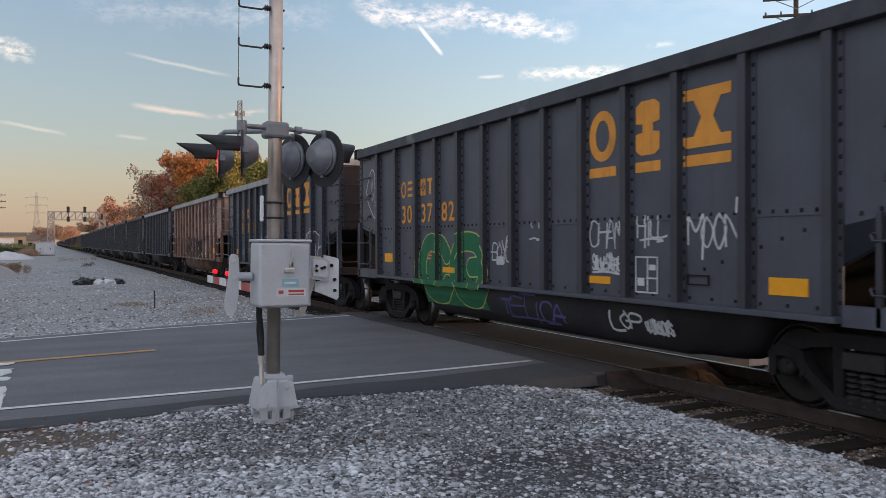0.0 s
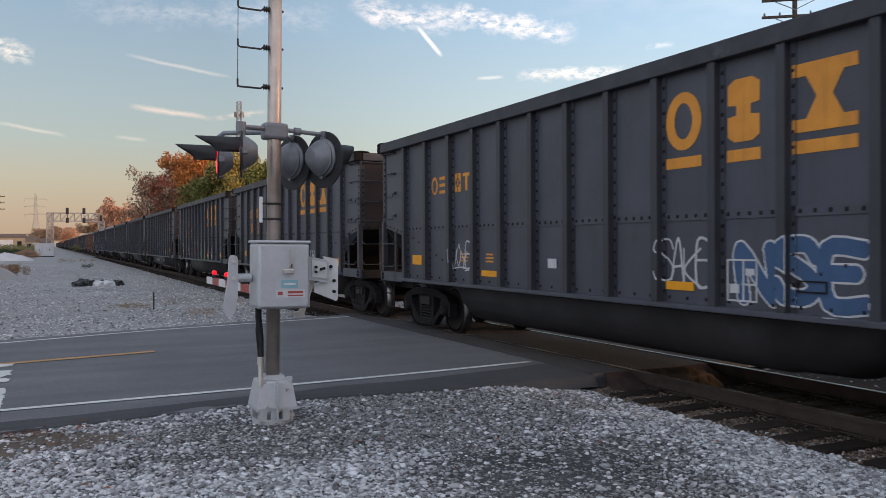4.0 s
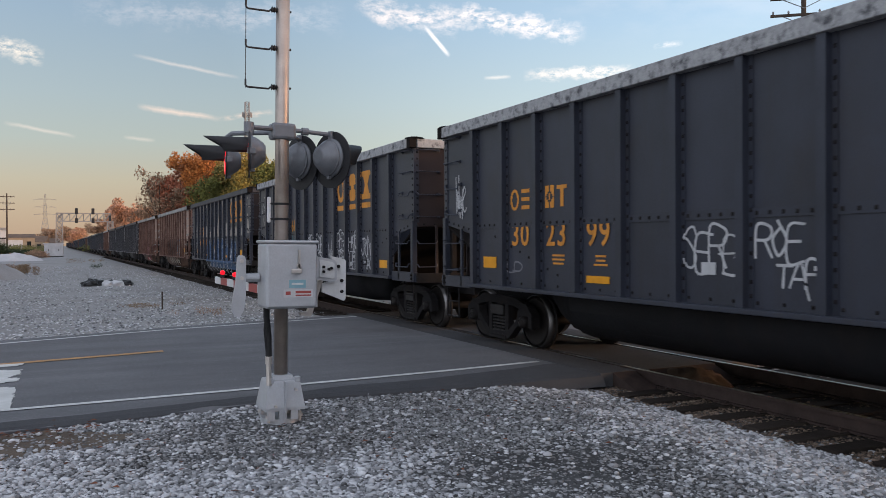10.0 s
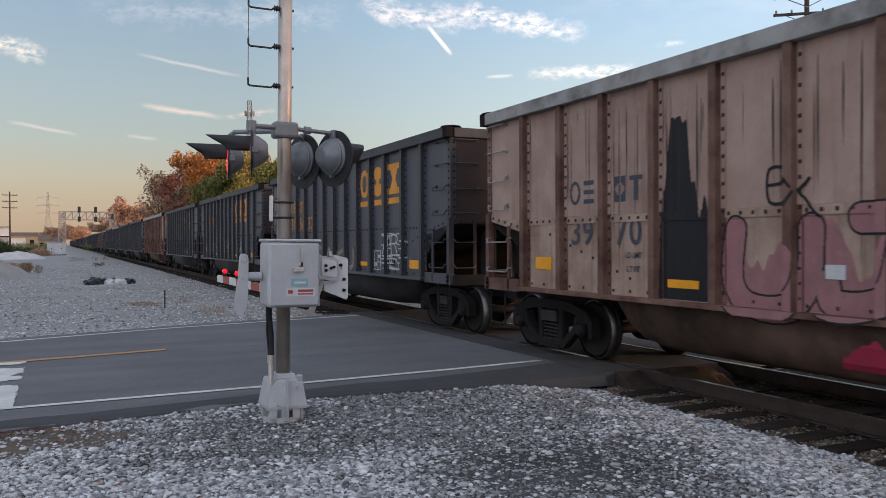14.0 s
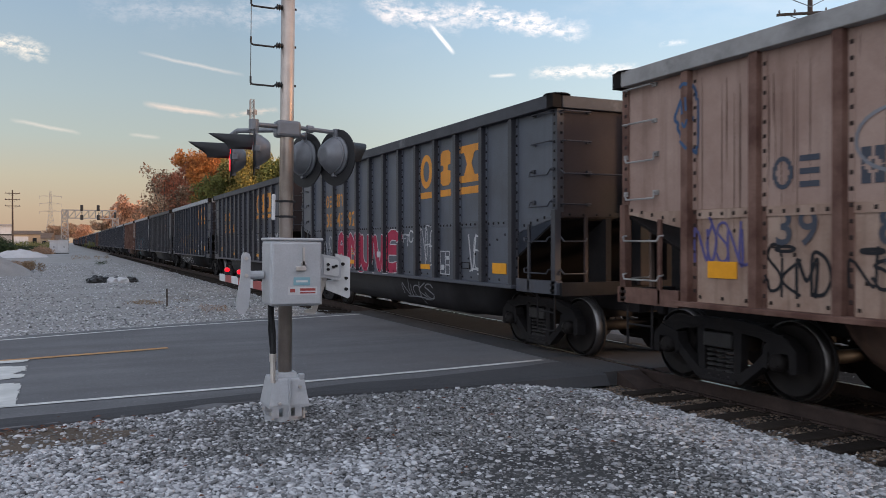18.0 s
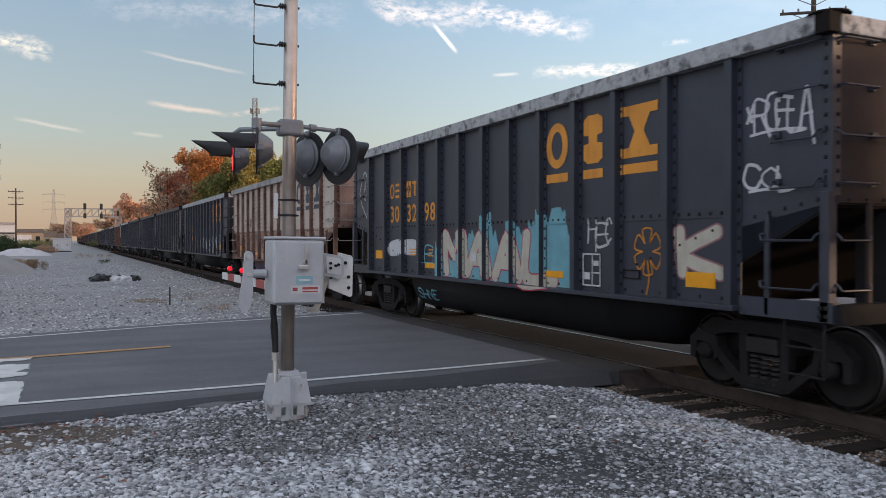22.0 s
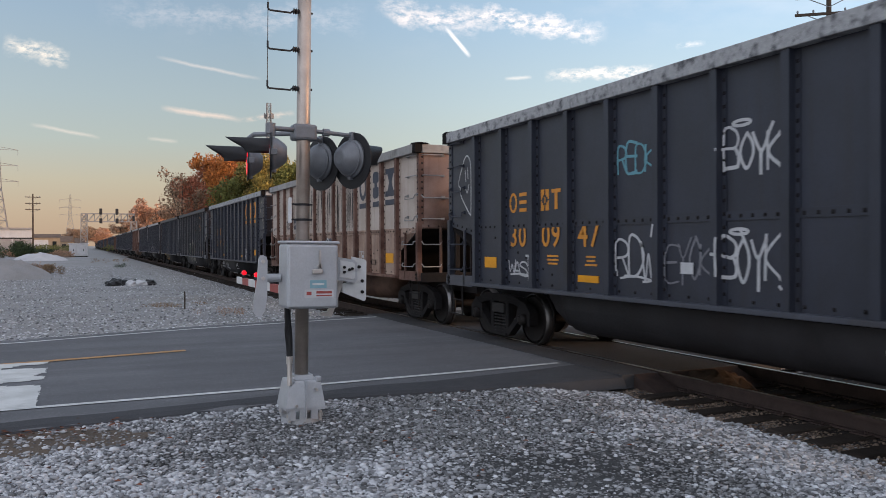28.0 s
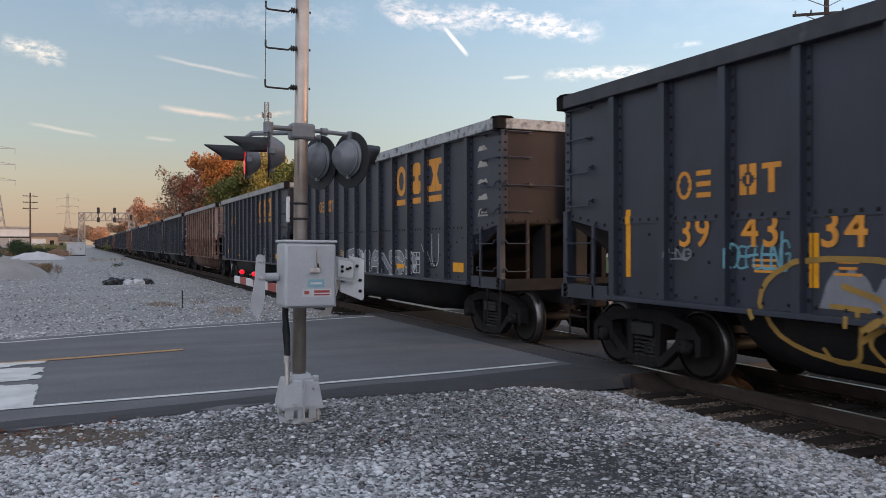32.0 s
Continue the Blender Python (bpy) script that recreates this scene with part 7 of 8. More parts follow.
# ---- the cars of the train, first to last ----
CARS = [
    # style, number
    ("charcoal", "303782"), ("solid_rim", "303010"), ("tan", "398292"), ("peeled_rim", "303345"), ("charcoal", ""), ("charcoal", "305"),
    ("charcoal", "305629"), ("charcoal", "302125"), ("faded", "304200"), ("charcoal", "304738"), ("peeled_rim", "302399"), ("peeled_rim", "303068"),
    ("dark", "301667"), ("tan", "397585"), ("tan", "3970"), ("charcoal", "305632"), ("charcoal", ""), ("bluish", "3048"), ("tan", "398"),
    ("bluish", "304392"), ("charcoal", "305566"), ("peeled_rim", "300087"), ("charcoal", "304663"), ("peeled_rim", "303298"), ("pale", "397296"),
    ("peeled_rim", "300431"), ("dark", "302073"), ("dark", ""), ("dark", ""), ("worn_rim", "300947"), ("pale", "397234"), ("peeled_rim", "300278"),
    ("charcoal", "305609"), ("dark", "394334"), ("peeled_rim", ""), ("solid_rim", ""), ("tan", ""), ("solid_rim", ""), ("dark", ""), ("peeled_rim", ""),
    ("dark", ""), ("tan", ""), ("dark", ""), ("dark", ""), ("dark", ""), ("tan", ""), ("dark", ""), ("dark", ""), ("tan", ""), ("dark", ""),
    ("dark", ""), ("dark", ""), ("tan", ""), ("dark", ""), ("dark", ""), ("dark", ""), ("dark", ""), ("tan", ""), ("dark", ""), ("dark", ""),
    ("dark", ""), ("dark", "")]
WORDS = {"charcoal": "charcoal grey steel coal gondola car", "worn_rim": "charcoal steel coal gondola car, flaking rim", "faded": "faded grey steel coal gondola car", "dark": "blackish steel coal gondola car", "peeled_rim": "black steel coal gondola car, flaking rim", "solid_rim": "black steel coal gondola car, pale rim", "bluish": "blue-grey steel coal gondola car",
         "tan": "faded rusty tan coal gondola car", "pale": "faded cream coal gondola car, rusty posts"}
MARKS = {0: "with a green painted piece", 6: "with a pink-green painted piece", 7: "with a blue painted piece", 12: "with peeling paint",
         19: "with a magenta painted piece", 21: "with gold painted letters", 23: "with a cyan-white piece", 26: "with an outlined bubble piece", 32: "with a green piece"}
KIND_B = {2, 7, 10, 12, 13, 14, 18, 21, 24, 25, 26, 29, 30, 31, 33}


def kind_of(k):
    return "b" if k in KIND_B else "a"


TRAIN = [(k, make_car(style, kind_of(k), WORDS[style] + " " + MARKS.get(k, "with sprayed tags" if k < 34 else "on the rails"))) for k, (style, _) in enumerate(CARS)]
for k in (-1, -2, -3):
    TRAIN.append((k, make_car("charcoal", "a", WORDS["charcoal"] + " on the rails")))


def put_paint(car, shape, colour, name="painted_tag", label=""):
    if shape.v:
        p = part(name, own(shape.mesh(name, weld=True), SPRAY[colour] if isinstance(colour, str) else colour), None, car, label)
        if name in ("grime_runs", "data_print"):
            tagged(p, kind="stuff")


def number_marks(car, number, pale):
    mat = M_NAVY if pale else M_YELLOW
    s = Shape()
    ys = [(POST_Y[11 - k] + POST_Y[10 - k]) / 2 + 0.03 for k in range(3)]
    zc, zn = (2.91, 2.37) if LOGO_BAY else (2.50, 1.92)
    # owner's initials as plain blocks: ring, step, hourglass and tee
    paint_columns(s, ys[0] + 0.04, ys[0] + 0.30, ring_span(ys[0] + 0.17, zc, 0.13, 0.17, 0.6), 0.02)
    paint_columns(s, ys[0] - 0.28, ys[0] - 0.04, lambda y: [(zc - 0.16, zc - 0.10), (zc - 0.03, zc + 0.03), (zc + 0.10, zc + 0.16)], 0.04)
    paint_columns(s, ys[1] + 0.06, ys[1] + 0.30, lambda y: [(zc - 0.17, zc - 0.17 + 0.06 + abs(y - ys[1] - 0.18)), (zc + 0.17 - 0.06 - abs(y - ys[1] - 0.18), zc + 0.17)] if abs(y - ys[1] - 0.18) > 0.03 else [(zc - 0.05, zc + 0.05)], 0.03)
    paint_columns(s, ys[1] - 0.28, ys[1] - 0.02, lambda y: [(zc + 0.10, zc + 0.16)] + ([(zc - 0.16, zc + 0.10)] if abs(y - ys[1] + 0.15) < 0.035 else []), 0.02)
    put_paint(car, s, mat, "owner_marks")
    for k in range(0, len(number), 2):
        me = digit_mesh(number[k:k + 2], 0.52)
        me.materials.append(mat)
        part("car_number", me, None, car, at=pose(SHEET_X - 0.012, ys[k // 2], zn))
    if pale:
        for text, z in (("LD LMT", 1.62), ("LT WT", 1.44)):
            me = digit_mesh(text, 0.11)
            me.materials.append(mat)
            part("data_lettering", me, None, car, at=pose(SHEET_X - 0.012, ys[1] - 0.1, z))
    else:
        s = Shape()
        rng = random.Random(len(number))
        for k in (1, 2):
            for z in (1.60, 1.54, 1.48):
                w = rng.uniform(0.2, 0.36)
                paint_columns(s, ys[k] - w / 2 - 0.05, ys[k] + w / 2 - 0.05, rect_span(z, z + 0.028), 0.1)
        put_paint(car, s, mat, "data_print")


def paint_train():
    C = dict(TRAIN)
    for k, (style, number) in enumerate(CARS):
        if k < 36:
            use_kind(kind_of(k))
            number_marks(C[k], number, style in ("tan", "pale"))

    def face(k, colour="white", y=0.42, z=2.38, s=0.86):
        use_kind(kind_of(k))
        y = HALF - y
        q = Shape()
        drawn_face(q, y, z, s)
        put_paint(C[k], q, colour, "chalked_outline")
    def at(k, bay):
        use_kind(kind_of(k))
        i = min(11, max(0, math.floor(12 - bay)))
        return POST_Y[i] + (POST_Y[i + 1] - POST_Y[i]) * (12 - bay - i)

    def T(k, colour, *spots, wide=0.027):
        """Sprayed tags: (bay from the far end, height, width, size)."""
        for n, (bay, z, w, h) in enumerate(spots):
            q = Shape()
            scribble(q, random.Random(k * 100 + int(bay * 10) + n * 7), at(k, bay), z, w, h, wide)
            put_paint(C[k], q, colour)

    def W(k, colour, *spots, wide=0.026, halo=False):
        """Sprayed words: (letters, bay of the far end, height of the foot, bay of the near end, height of the head)."""
        for text, b0, z0, b1, z1 in spots:
            q = Shape()
            hand_word(q, random.Random(k * 50 + int(b0 * 10)), text, at(k, b0), z0, at(k, b0) - at(k, b1), z1 - z0, wide, halo)
            put_paint(C[k], q, colour)

    def letters(k, fill, edge, bay0, bay1, z, h, text, wide=0.035, fat=0.30):
        """Fat sprayed letters, filled and outlined."""
        y0, y1 = at(k, bay0), at(k, bay1)
        rng = random.Random(k * 7 + 3)
        inner, outer = Shape(), Shape()
        dw = (y0 - y1) / len(text)
        fat = min(0.24 * h, fat * dw)
        lines = []
        for i, c in enumerate(text):
            lean, drop = rng.uniform(-0.10, 0.18), rng.uniform(-0.05, 0.05) * h
            for run in hand_strokes(c):
                pts = [(y0 - fat * 0.5 - dw * i - (dw - fat * 0.7) * (u + lean * (v - 0.5)), z + drop + fat * 0.6 + (h - fat * 1.2) * v) for u, v in run]
                lines.append(curve_through(pts, 4))
        fat_strokes(outer, lines, fat + 2.2 * wide, 0.004)
        fat_strokes(inner, lines, fat, 0.0065)
        put_paint(C[k], outer, edge or fill, "painted_outline")
        if edge:
            put_paint(C[k], inner, fill, "painted_letters")

    def bubbles(k, fill, edge, bay0, bay1, z, h, n, wide=0.04):
        f, e = Shape(), Shape()
        y0, y1 = at(k, bay0), at(k, bay1)
        bubble(f if fill else None, e if edge else None, random.Random(k + 9), y0, z, y0 - y1, h, n, wide)
        if fill:
            put_paint(C[k], f, fill, "painted_bubble")
        if edge:
            put_paint(C[k], e, edge, "painted_outline")

    def blotch(k, colour, bay0, bay1, z0, z1, seed=0, name="paint_patch", lift=0.003, top=False):
        """An uneven patch: a straight lower edge at z0 (or upper edge at z1) and a ragged other one."""
        q = Shape()
        y1, y0 = at(k, bay0), at(k, bay1)
        def span(y):
            r = 0.5 + 0.6 * noise.noise((y * 2.3, seed * 3.1, k)) + 0.22 * noise.noise((y * 9, seed, k + 5))
            r = max(0.0, min(1.0, r + 0.15)) * min(1.0, 14 * min(y - y0, y1 - y))
            return [(z1 - (z1 - z0) * r, z1)] if top else [(z0, z0 + (z1 - z0) * r)]
        paint_columns(q, y0, y1, span, 0.012, lift)
        put_paint(C[k], q, colour, name)

    def runs(k, colour, bay0, bay1, ztop, zlow, n, seed=1, fat=1.0):
        """Thin dark runs from the rim downwards."""
        q = Shape()
        rng = random.Random(seed + k)
        for i in range(n):
            b = rng.uniform(bay0, bay1)
            y = at(k, b)
            if b > 8.9:
                continue
            if on_post(y):
                continue
            w, zl = rng.uniform(0.003, 0.011) * fat, zlow + (ztop - zlow) * rng.random() ** 1.5
            zt = ztop - rng.uniform(0, 0.5)
            if zt > zl + 0.1:
                q.add([(SHEET_X - 0.004, y - w * 0.3, zt), (SHEET_X - 0.004, y + w * 0.3, zt), (SHEET_X - 0.004, y + w, (zt + zl) / 2), (SHEET_X - 0.004, y + w * 0.2, zl), (SHEET_X - 0.004, y - w * 0.2, zl), (SHEET_X - 0.004, y - w, (zt + zl) / 2)], [(0, 1, 2, 3, 4, 5)])
        put_paint(C[k], q, colour, "grime_runs")

    for k in (11, 20, 31):              # the ends that carry the hand brake
        kind = kind_of(k)
        use_kind(kind)
        hub = part("brake_housing", shared(kind, "brakebox", M_UNDER), None, C[k], at=pose(-0.45, -HALF - 0.22, 2.36))
        part("brake_wheel", shared(kind, "brake", M_END_BROWN), None, hub, "rusty hand brake wheel")
    for k in (0, 1, 3, 6, 7, 9, 11, 15, 21, 22, 23, 26, 28, 29, 32):
        face(k)
    # first quarter
    blotch(0, "green", 2.2, 4.9, 0.62, 2.05, 51, lift=0.0032)
    letters(0, "green", "lime", 2.1, 5.0, 0.62, 1.35, "CG", 0.022)
    W(0, "white", ("BOYE", 5.25, 1.5, 5.9, 1.82), ("\"", 6.45, 1.88, 6.8, 2.08), ("CHAM", 8.15, 1.76, 8.92, 2.06), ("HILL", 9.2, 1.86, 9.75, 2.1), ("MOON", 10.15, 1.75, 10.9, 2.1))
    T(0, "white", (8.2, 1.42, 0.6, 0.2), (9.25, 0.66, 0.5, 0.16))
    W(0, "white", ("LOP", 8.5, 0.66, 9.15, 0.88), wide=0.032)
    W(0, "violet", ("TETICA", 5.4, 0.62, 7.3, 0.9), wide=0.035)
    blotch(1, "blue", 5.05, 5.95, 1.22, 2.1, 1)
    page = lambda b, z: (at(1, b), z)
    q = Shape()                         # an open book
    for z in (1.36, 1.48, 1.60, 1.72, 1.84, 1.96):
        paint_stroke(q, curve_through([page(4.58, z + 0.02), page(4.78, z - 0.02), page(4.92, z - 0.04)]), 0.022)
    paint_stroke(q, [page(4.5, 2.12), page(4.52, 1.42), page(4.98, 1.22), page(5.93, 1.36), page(5.97, 2.18), page(5.45, 2.06), page(5.02, 1.98), page(4.5, 2.12)], 0.03)
    paint_stroke(q, curve_through([page(5.3, 1.5), page(5.4, 1.85), page(5.65, 1.9), page(5.8, 1.7), page(5.6, 1.5), page(5.3, 1.45), page(5.5, 1.65), page(5.62, 1.8)]), 0.022)
    paint_stroke(q, curve_through([page(5.05, 1.3), page(5.4, 1.4), page(5.9, 1.44)]), 0.022)
    put_paint(C[1], q, "white", "painted_book")
    W(1, "cyan", ("Z", 0.45, 2.92, 0.8, 3.14), ("E", 0.45, 2.64, 0.8, 2.86), ("U", 0.45, 2.36, 0.8, 2.58), ("T", 0.45, 2.08, 0.8, 2.30), ("A", 0.45, 1.80, 0.8, 2.02), ("SDK", 1.2, 1.4, 1.8, 1.56))
    q = Shape()                         # an angular outlined piece
    for line in (((10.18, 1.86), (10.48, 2.10), (10.66, 2.09), (10.84, 1.98), (10.78, 1.64), (10.80, 1.52), (10.63, 1.46)), ((10.80, 1.52), (10.90, 1.45)), ((10.18, 1.86), (10.25, 1.50), (10.08, 1.58), (10.07, 1.22), (10.36, 1.09), (10.30, 1.38)),
                 ((10.48, 2.04), (10.49, 1.62)), ((10.62, 1.98), (10.70, 1.97), (10.66, 1.68)), ((10.97, 2.22), (10.85, 2.02)), ((10.97, 2.12), (11.24, 2.13), (11.55, 2.00), (11.43, 1.64), (11.32, 1.36), (11.20, 1.14), (11.04, 1.36), (11.32, 1.36)),
                 ((11.20, 1.77), (11.21, 1.43)), ((11.43, 1.64), (11.63, 1.72), (11.77, 1.56), (11.73, 1.22), (11.57, 1.07), (11.36, 1.02)), ((10.65, 1.38), (10.66, 1.12))):
        paint_stroke(q, [page(*p) for p in line], 0.034)
    put_paint(C[1], q, "white", "painted_outline")
    letters(2, "black", "white", 4.0, 8.95, 1.06, 1.06, "FORSUM", 0.022, 0.36)
    W(2, "black", ("BONKS", 10.15, 1.45, 10.92, 1.85), wide=0.032, halo=True)
    W(2, "black", ("TB", 11.1, 1.5, 12.0, 2.2), wide=0.034)
    W(2, "brownstain", ("TEAR", 9.2, 1.85, 9.75, 2.0))
    W(2, "white", ("VRK", 0.1, 1.3, 0.75, 1.7))
    T(2, "white", (-0.8, 2.3, 0.5, 0.6))
    runs(2, "brownstain", 0, 12, 3.75, 1.4, 66)
    W(3, "white", ("AVE", 4.3, 1.46, 4.92, 1.76), wide=0.03, halo=True)
    W(3, "grey", ("CAD", 5.35, 1.5, 5.85, 1.66), ("DHS", 5.3, 1.38, 5.9, 1.48))
    T(3, "grey", (8.35, 1.42, 0.42, 0.3))
    W(4, "white", ("VOYE", 2.0, 1.4, 2.8, 1.75), ("SAKE", 8.0, 1.35, 8.9, 1.75))
    letters(4, "blue", "white", 9.3, 10.9, 1.15, 0.7, "NSE", 0.02)
    W(5, "cyan", ("ERAS", 2.0, 1.45, 2.8, 1.75), ("ONIT", 5.0, 1.3, 5.8, 1.6))
    W(5, "white", ("HYDE", 7.1, 1.35, 7.95, 1.8))
    blotch(6, "dullpink", 4.0, 4.98, 1.1, 2.0, 2)
    blotch(6, "dullpink", 5.3, 6.7, 1.1, 2.05, 12)
    blotch(6, "dullpink", 7.6, 9.0, 1.1, 1.75, 22)
    letters(6, "mint", "black", 4.15, 8.6, 1.1, 0.95, "TDUL", 0.018, 0.34)
    for b, z in ((4.4, 2.08), (4.55, 2.16), (5.5, 2.1), (5.4, 2.22), (6.5, 2.12), (6.62, 2.2), (8.55, 1.9), (8.7, 1.6), (9.1, 1.5)):
        q = Shape()
        y = at(6, b)
        paint_columns(q, y - 0.07, y + 0.07, ring_span(y, z, 0.07, 0.08, 0.01), 0.014, 0.0045)
        put_paint(C[6], q, "dullpink", "paint_dot")
    W(6, "white", ("VOIE", 0.1, 1.6, 0.85, 1.9), ("NY", 0.3, 1.42, 0.7, 1.55), ("GEE", 2.1, 1.6, 2.95, 1.92), ("ESS", 2.1, 1.36, 2.9, 1.6))
    # second quarter
    letters(7, "blue", "white", 5.95, 8.55, 0.98, 1.12, "TCK", 0.02, 0.42)
    q = Shape()
    paint_stroke(q, [(at(7, 6.25 + 0.3 * i), 0.96 - (0.36 if i % 2 else 0.0) * (1 - 0.07 * i)) for i in range(8)], 0.045)
    put_paint(C[7], q, "white", "painted_wave")
    W(7, "white", ("SKE", 1.2, 1.3, 1.95, 1.62), ("FY", 2.2, 1.26, 2.6, 1.38), ("RAW", 4.1, 0.74, 4.9, 0.86), ("GREASY", 5.0, 0.72, 5.75, 0.86))
    T(7, "brownstain", (5.2, 1.5, 0.5, 0.4))
    for b in range(7):
        W(8, "white", ("VOYER", b + 0.1, 1.76, b + 0.85, 2.04))
    W(8, "white", ("G", 4.25, 2.2, 4.8, 2.55), ("A", 5.2, 2.22, 5.75, 2.56), ("R", 6.2, 2.22, 6.8, 2.56), ("E", 7.2, 2.24, 7.75, 2.58), ("JAWS", 4.12, 1.42, 4.75, 1.6), ("HNS", 4.2, 1.26, 4.7, 1.4), ("131", 5.15, 1.38, 5.7, 1.62), ("LEST", 7.0, 1.42, 7.85, 1.86), ("DREE", 8.05, 1.5, 8.85, 1.84), ("V", 9.1, 1.7, 9.6, 2.05), wide=0.03)
    W(8, "blue", ("SHAYR", 7.9, 0.58, 8.95, 0.84), wide=0.04)
    W(9, "white", ("CAPES", 4.22, 1.76, 4.9, 2.02), ("99", 4.25, 1.44, 4.6, 1.66))
    W(9, "fawn", ("DNOBU", 5.1, 1.12, 10.1, 1.92), wide=0.055)
    q = Shape()
    for i in range(5):
        paint_stroke(q, curve_through([(at(9, 5.15 + i * 0.9 + 0.9 * u), 0.99 - 0.42 * math.sin(math.pi * u) * (0.7 + 0.1 * i)) for u in (0, 0.2, 0.5, 0.8, 1.0)]), 0.045)
    put_paint(C[9], q, "fawn", "painted_wave")
    W(10, "white", ("SERB", 5.1, 1.5, 5.9, 1.9), ("ROE", 6.15, 1.65, 6.75, 2.0), ("TAP", 6.4, 1.35, 6.95, 1.6))
    T(10, "white", (-0.75, 2.35, 0.4, 0.7))
    W(10, "grey", ("LD", 1.1, 1.35, 1.5, 1.5))
    W(11, "white", ("VOYER", 4.05, 1.45, 4.85, 1.72), ("JOEK", 5.05, 1.62, 5.85, 2.0), ("PRSM", 5.05, 1.25, 5.85, 1.58), ("SORE", 6.05, 1.62, 6.92, 2.05), ("CSI", 6.2, 1.36, 6.8, 1.56), ("WA", 7.25, 1.4, 7.85, 1.75), ("REPS", 8.12, 1.7, 8.9, 2.1), ("GERS", 8.12, 1.3, 8.88, 1.65), ("HATER", 9.12, 1.76, 9.92, 2.06), ("JONE", 10.12, 1.55, 10.9, 1.9), ("HAO", 10.25, 1.22, 10.8, 1.48), wide=0.034)
    W(11, "cyan", ("AKS", 3.2, 1.55, 3.75, 1.95), ("ORN", 2.2, 1.3, 2.75, 1.42))
    for n, (a, b, z1) in enumerate(((0.08, 0.9, 3.1), (2.1, 2.55, 2.9), (2.6, 2.95, 2.8), (3.1, 3.95, 2.85), (4.1, 4.5, 2.5), (5.15, 5.95, 2.8), (6.1, 6.95, 3.2), (8.1, 8.9, 2.9), (9.1, 9.9, 2.75), (10.1, 10.5, 2.8), (10.5, 10.92, 2.45), (11.3, 11.92, 2.75))):
        blotch(12, "primer", a, b, 2.18, z1, n, "bare_patch")
    for n, (a, b, z0) in enumerate(((1.15, 1.85, 3.35), (2.2, 2.95, 3.4), (3.1, 3.9, 3.45), (7.2, 7.8, 3.5), (9.2, 9.5, 3.4), (9.7, 9.95, 3.3), (10.15, 10.4, 3.5), (11.3, 11.85, 3.62))):
        blotch(12, "primer", a, b, z0, 3.76, n + 20, "bare_patch", top=True)
    for n, (b, z0, z1) in enumerate(((12.42, 2.25, 3.05), (12.7, 3.25, 3.6), (12.3, 3.3, 3.5), (12.48, 3.6, 3.7))):
        blotch(12, "primer", b, b + 0.22 + 0.2 * (n == 0), z0, z1, n + 40, "bare_patch")
    blotch(12, "blue", 3.95, 10.4, 0.72, 2.06, 31, lift=0.0035)
    letters(12, "blue", "white", 3.95, 10.3, 0.95, 1.12, "MLREAC", 0.014, 0.4)
    q = Shape()
    paint_stroke(q, [(at(12, 3.1 + 0.42 * i), 0.95 - (0.42 if i % 2 else 0.05)) for i in range(15)], 0.05)
    put_paint(C[12], q, "white", "painted_wave")
    W(12, "white", ("MOB", 0.12, 1.6, 0.9, 1.92), wide=0.032)
    W(12, "gold", ("OH", 5.15, 1.55, 5.6, 1.75))
    blotch(13, "umber", 3.98, 8.6, 1.1, 2.2, 3)
    letters(13, "black", "fawn", 4.05, 8.3, 1.12, 0.98, "REDK", 0.016, 0.36)
    blotch(13, "cyan", 8.15, 8.9, 1.35, 1.85, 4, lift=0.0075)
    runs(13, "black", 4.0, 4.6, 3.6, 1.9, 60, 2, fat=2.4)
    runs(13, "black", 4.6, 9.0, 3.75, 2.0, 110, fat=1.6)
    runs(13, "brownstain", 0, 12, 3.75, 1.5, 60, 5)
    W(13, "blue", ("ZEN", 8.3, 1.3, 9.8, 1.95), wide=0.06)
    q = Shape()
    paint_stroke(q, [(at(13, 4.4 + 0.45 * i), 0.95 if i % 2 == 0 else 0.62) for i in range(11)], 0.08)
    put_paint(C[13], q, "cream", "painted_wave")
    blotch(14, "black", 3.05, 3.95, 1.1, 3.3, 7)
    blotch(14, "black", 7.1, 7.6, 1.1, 2.3, 17)
    blotch(14, "dullpink", 4.1, 8.9, 1.1, 2.15, 41, lift=0.0032)
    letters(14, "dullpink", "black", 4.1, 8.9, 0.98, 1.15, "UJUL", 0.022, 0.36)
    blotch(14, "magenta", 5.4, 8.4, 0.55, 0.92, 22)
    blotch(14, "cream", 6.3, 7.3, 0.5, 0.85, 23, lift=0.005)
    W(14, "black", ("KOJL", 10.1, 1.66, 10.75, 2.05), wide=0.032, halo=True)
    W(14, "black", ("EX", 4.7, 2.2, 5.2, 2.5), ("WHK-JVE", 7.0, 0.6, 8.9, 0.9), wide=0.035)
    W(14, "dullpink", ("JEO", 9.15, 1.75, 9.8, 2.0))
    W(14, "white", ("GUD", 11.12, 1.74, 11.8, 1.95), wide=0.06)
    drawn = Shape()
    drawn_face(drawn, at(14, 6.15), 2.3, 0.62, 0.025)
    put_paint(C[14], drawn, "green", "chalked_outline")
    runs(14, "black", 1.0, 9, 3.7, 2.2, 54)
    runs(14, "brownstain", 0, 12, 3.75, 1.4, 60, 4)
    # third quarter
    letters(15, "fawn", "black", 4.0, 7.6, 1.1, 0.62, "SAKU", 0.015)
    W(15, "white", ("HARBE", 9.7, 1.55, 11.1, 1.9), ("REY", 9.9, 1.25, 10.8, 1.45), wide=0.03, halo=True)
